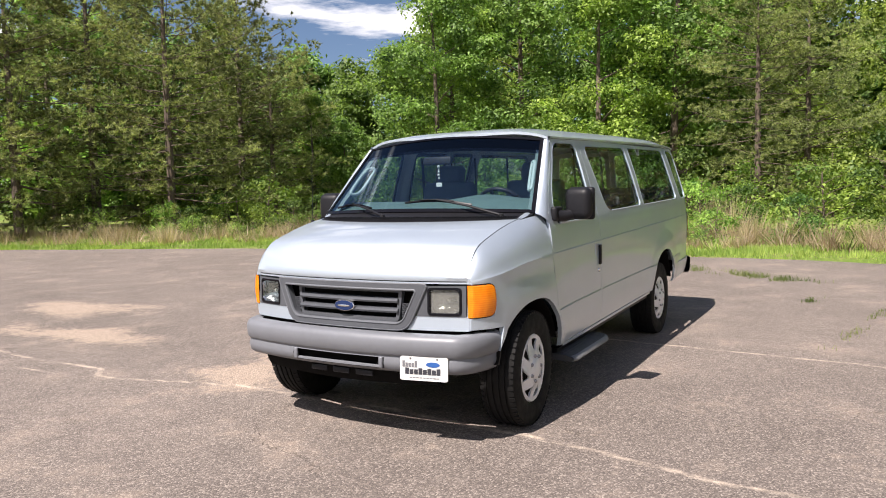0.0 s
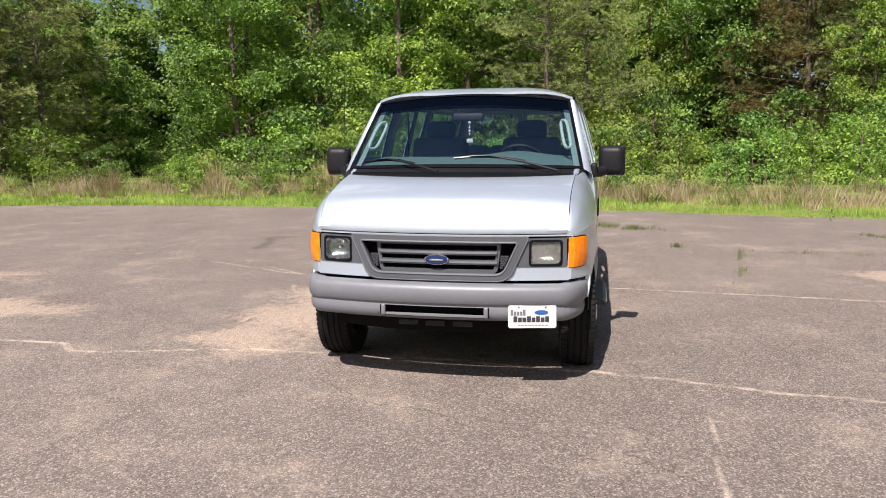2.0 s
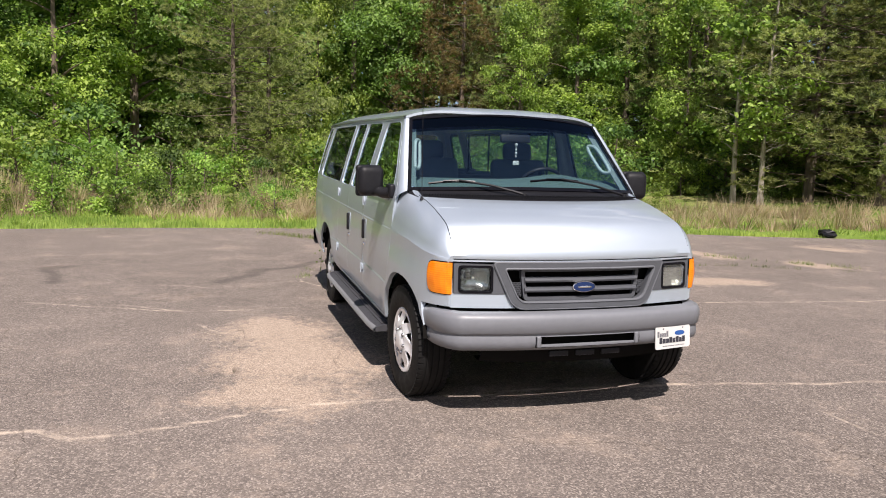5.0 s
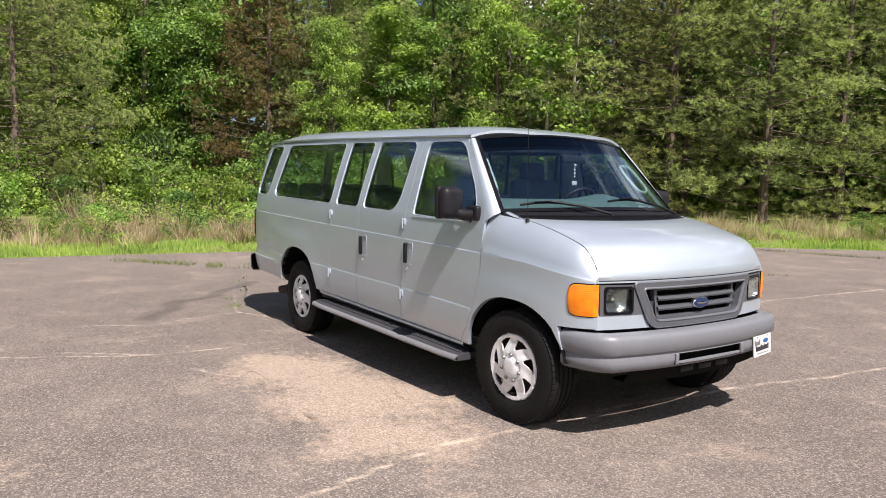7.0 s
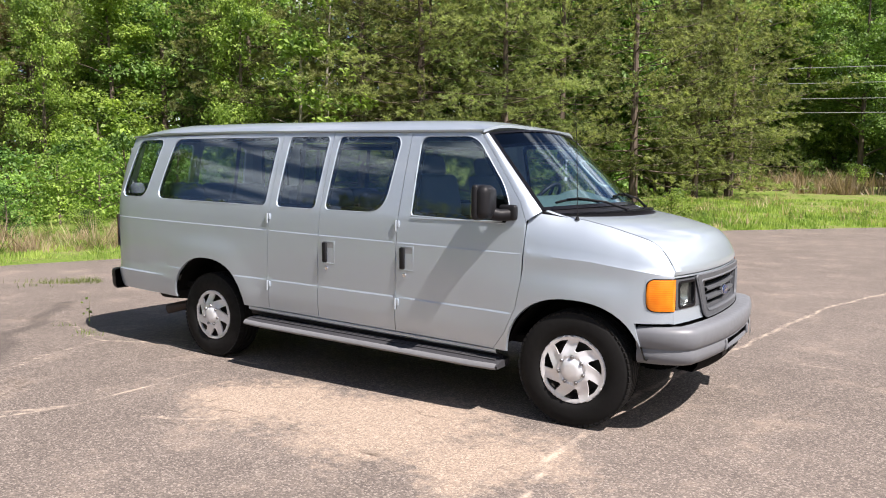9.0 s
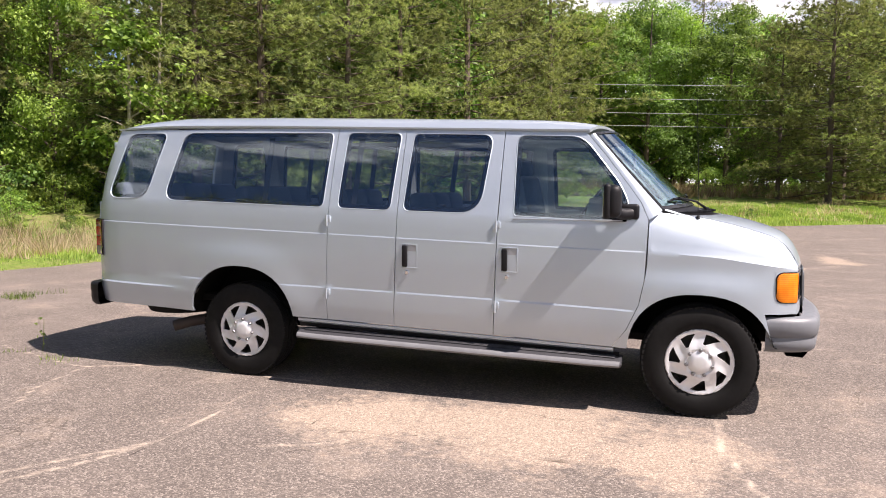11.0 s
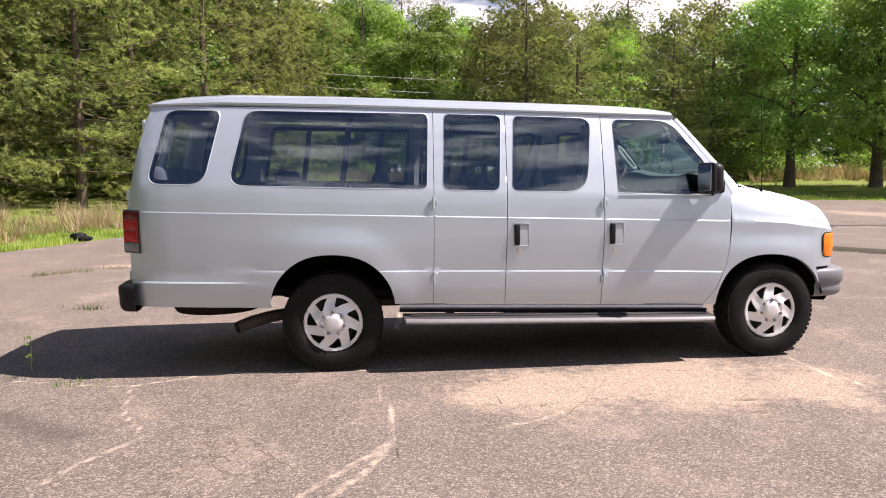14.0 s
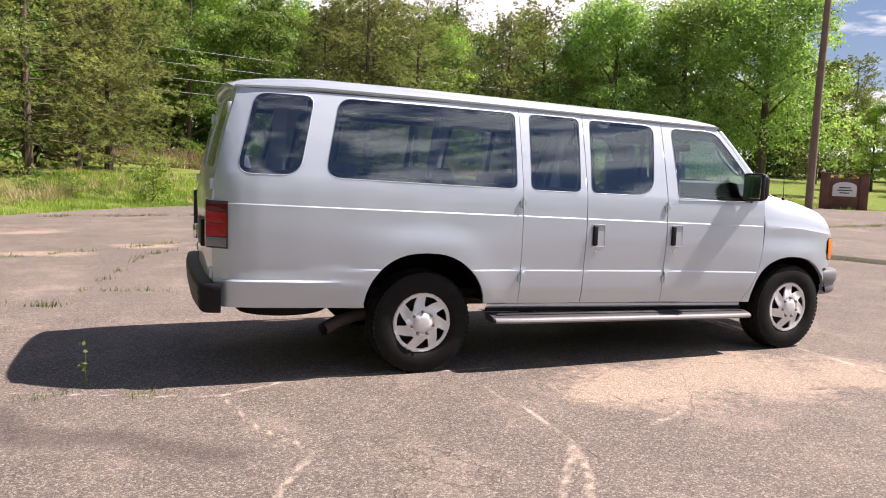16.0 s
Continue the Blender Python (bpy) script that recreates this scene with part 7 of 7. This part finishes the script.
def tufts_along(name, label, line, seed, count, spread, h, mat=WEED, w=0.005):
    rng = np.random.default_rng(seed)
    k = rng.integers(0, len(line) - 1, count)
    t = rng.uniform(0, 1, count)
    p = np.array(line)
    pos = p[k] * (1 - t)[:, None] + p[k + 1] * t[:, None] + rng.normal(0, spread, (count, 2))
    keep = np.sin(pos[:, 0] * 5 + 3 * np.sin(pos[:, 1] * 4)) > -0.3
    pos = pos[keep]
    v, f = blades(rng, pos[:, 0], pos[:, 1], rng.uniform(h[0], h[1], len(pos)), w * rng.uniform(0.6, 1.4, len(pos)), 0.8)
    o = new(name, mesh_np(name, v, f, mat))
    return tagged(o, label, "grass", kind="stuff")


tufts_along("crack_grass", "grass growing in a crack of the asphalt", [(-6.8, 2.4), (-6.28, 2.17), (-5.9, 4.2), (-5.57, 6.26), (-4.87, 7.4), (-4.0, 9.5)], 1, 700, 0.04, (0.02, 0.09))
tufts_along("crack_grass", "grass growing in a crack of the asphalt", [(-3.2, 2.6), (-4.5, 2.85), (-5.95, 3.1)], 2, 260, 0.04, (0.02, 0.08))
tufts_along("crack_grass", "grass spreading over the broken lot edge", [(-11.5, -1.2), (-9.77, 0.19), (-9.15, 1.24), (-8.5, 2.0)], 3, 2200, 0.13, (0.03, 0.12))
tufts_along("crack_grass", "grass growing in a crack of the asphalt", [(-8.4, 5.4), (-7.34, 6.37), (-6.1, 7.28), (-5.0, 8.2)], 4, 900, 0.07, (0.03, 0.10))
tufts_along("crack_grass", "grass growing beside the van's shadow", [(-6.1, -0.95), (-5.6, -0.95), (-5.2, -1.1)], 5, 140, 0.05, (0.02, 0.07))
tufts_along("crack_grass", "grassy strip across the lot", [(-8.0, 14.5), (-5.5, 15.0), (-3.0, 15.8)], 6, 1500, 0.12, (0.03, 0.10))
tufts_along("crack_grass", "grass along a low kerb", [(6.0, 7.0), (7.3, 4.9), (7.9, 3.6), (8.6, 1.5)], 7, 5000, 0.16, (0.03, 0.10))
tufts_along("crack_grass", "grass strip in the far asphalt", [(12.0, 12.0), (16.0, 12.5), (21.0, 13.5)], 8, 3000, 0.2, (0.03, 0.12))


def kerb_strip(line, w, h):
    """Low dark ridge with soft sides, along a line on the lot."""
    rng = random.Random(9)
    pts = dense(line + line[-2:0:-1], 0.25)[: 60]
    bm = bmesh.new()
    rows_ = []
    for (x, y), (x2, y2) in zip(pts, pts[1:]):
        d = Vector((x2 - x, y2 - y, 0))
        if d.length < 1e-6 or x2 < x:
            break
        n = Vector((-d.y, d.x, 0)).normalized()
        ww = w * rng.uniform(0.7, 1.2)
        c = Vector((x, y, 0))
        rows_.append([c - n * ww + Vector((0, 0, -0.004)), c - n * ww * 0.5 + Vector((0, 0, h * 0.8)), c + Vector((0, 0, h)), c + n * ww * 0.5 + Vector((0, 0, h * 0.8)), c + n * ww + Vector((0, 0, -0.004))])
    loft(bm, rows_)
    bmesh.ops.recalc_face_normals(bm, faces=bm.faces)
    return part("kerb", bm, plain("dark_kerb", (0.055, 0.048, 0.034), 0.95, vary=0.4, scale=14, relief=0.02))


tagged(kerb_strip([(6.0, 7.0), (7.3, 4.9), (7.9, 3.6), (8.6, 1.5)], 0.28, 0.07), "low dark kerb across the lot", "kerb", kind="structure")


def weed(x, y, h, seed):
    rng = np.random.default_rng(seed)
    t = thing("weed", "thin green weed growing out of the asphalt", "weed", "weeds in the asphalt", Matrix.Translation((x, y, 0)))
    bm = bmesh.new()
    add_tube(bm, [(0, 0, -0.01), (0.01, 0.01, h * 0.5), (0.0, 0.03, h)], [0.004, 0.003, 0.001], 5)
    part("stem", bm, WEED, t)
    n = 9
    z = rng.uniform(0.02, h * 0.9, n)
    c = np.stack([rng.normal(0, 0.03, n), rng.normal(0, 0.03, n), z], 1)
    v, f = leaf_quads(rng, c, unit(rng.normal(0, 1, (n, 3))), 0.05)
    o = tagged(new("leaf_cluster", mesh_np("leaf_cluster", v, f, WEED)), kind="stuff")
    o.parent = t


weed(-5.78, -0.78, 0.36, 1)
weed(-10.6, 5.6, 0.35, 2)
weed(-10.9, 7.9, 0.30, 3)


def black_bag(x, y):
    rng = random.Random(6)
    bm = bmesh.new()
    for dx, dy, rr, hh in ((0, 0, 0.20, 0.17), (0.22, -0.10, 0.15, 0.10), (-0.12, 0.14, 0.13, 0.11)):
        res = bmesh.ops.create_icosphere(bm, subdivisions=3, radius=1.0)
        for v in res["verts"]:
            n = 1 + 0.28 * noise.noise(v.co * 2.3 + Vector((dx * 9, dy * 9, 1))) + 0.12 * noise.noise(v.co * 6.0)
            v.co = Vector((dx + v.co.x * rr * n, dy + v.co.y * rr * n, max(-0.01, hh * 0.55 + v.co.z * hh * 0.6 * n)))
    o = part("plastic_bag", bm, BLACK_PLASTIC)
    o.location = (x, y, 0.0)
    tagged(o, "crumpled black plastic bag at the lot's edge", "plastic bag")


black_bag(-10.25, 12.75)


# ---------- poles, wires, sign ----------
WOOD_POLE = plain("weathered_pole_wood", (0.20, 0.15, 0.11), 0.85, vary=0.35, scale=18, relief=0.01)
px_, py_ = 15.0, 12.6
pole = thing("utility_pole", "weathered wooden pole with a flood lamp", "utility pole", at=Matrix.Translation((px_, py_, 0)))
bm = bmesh.new()
add_tube(bm, [(0, 0, -0.2), (0, 0, 4.5), (0.05, -0.03, 8.4)], [0.135, 0.120, 0.095], 14)
part("shaft", bm, WOOD_POLE, pole)
bm = bmesh.new()
add_tube(bm, [(0.05, 0, 7.95), (0.25, -0.25, 8.22), (0.45, -0.46, 8.27), (0.60, -0.62, 8.18)], 0.025, 8)
part("arm", bm, STEEL_DARK, pole)
bm = bmesh.new()
revolve(bm, [(0.02, 0.14), (0.09, 0.12), (0.13, 0.03), (0.20, -0.06), (0.21, -0.12), (0.02, -0.13)], 18)
bmesh.ops.transform(bm, matrix=Matrix.Translation((0.62, -0.64, 8.10)) @ Matrix.Rotation(math.pi / 2, 4, "X"), verts=bm.verts)
bmesh.ops.recalc_face_normals(bm, faces=bm.faces)
part("lamp_head", bm, plain("lamp_grey", (0.45, 0.46, 0.47), 0.4, metal=0.3, vary=0.1), pole, "grey flood lamp head")

gz_ = ground_z(-9.1, 53.6)
p2 = thing("utility_pole", "thin wooden pole carrying wires before the wood", "utility pole", at=Matrix.Translation((-9.1, 53.6, gz_)))
bm = bmesh.new()
add_tube(bm, [(0, 0, -0.2), (0, 0, 9.0)], [0.15, 0.11], 10)
part("shaft", bm, WOOD_POLE, p2)
for z in (10.0, 8.9, 7.8, 6.8):
    bm = bmesh.new()
    pts = []
    for k in range(17):
        t = k / 16
        pts.append((-9.1 + 75 * t, 53.6 + 14 * t, z - 0.9 * 4 * t * (1 - t) * 0.6))
    add_tube(bm, pts, 0.022, 5)
    o = part("overhead_wire", bm, plain("wire_grey", (0.30, 0.30, 0.30), 0.5, vary=0.1))
    tagged(o, "sagging grey overhead wire before the wood", "wire", "overhead wires")

sx_, sy_ = 31.8, 25.6
sz_ = ground_z(sx_, sy_)
sign = thing("brick_sign", "low brick sign with a pale arched panel", "sign", at=Matrix.Translation((sx_, sy_, sz_)) @ Matrix.Rotation(radians(48), 4, "Z"))
BRICK = plain("dark_brick", (0.16, 0.075, 0.055), 0.9, vary=0.35, scale=20, relief=0.01)
bm = box(0, 0, 0.85, 0.45, 2.1, 1.9, 0.02)
for y in (-1.0, 1.0):
    add_box(bm, 0, y, 0.95, 0.6, 0.45, 2.1, 0.02)
    add_box(bm, 0, y, 2.05, 0.66, 0.5, 0.10, 0.01)
part("brick_wall", bm, BRICK, sign)
outl = [(-0.62, 0.75), (0.62, 0.75), (0.62, 1.30)] + [(0.62 * math.cos(a), 1.30 + 0.28 * math.sin(a)) for a in np.linspace(0, math.pi, 14)][1:]
part("sign_panel", panel(outl, [], lambda y, z: (-0.26, y, z), 0.2, (0.05, 0, 0), flip=True, inner=0), WHITE_PLASTIC, sign, "pale arched sign panel")
bm = bmesh.new()
for z, w in ((1.25, 0.6), (1.10, 0.8), (0.95, 0.5)):
    add_box(bm, -0.266, 0, z, 0.006, w, 0.06)
part("lettering", bm, INK, sign)
for y in (-0.5, 0.45):
    part("flower_pot", box(0, y, 1.88, 0.22, 0.22, 0.16, 0.03), plain("clay", (0.42, 0.16, 0.07), 0.8), sign)
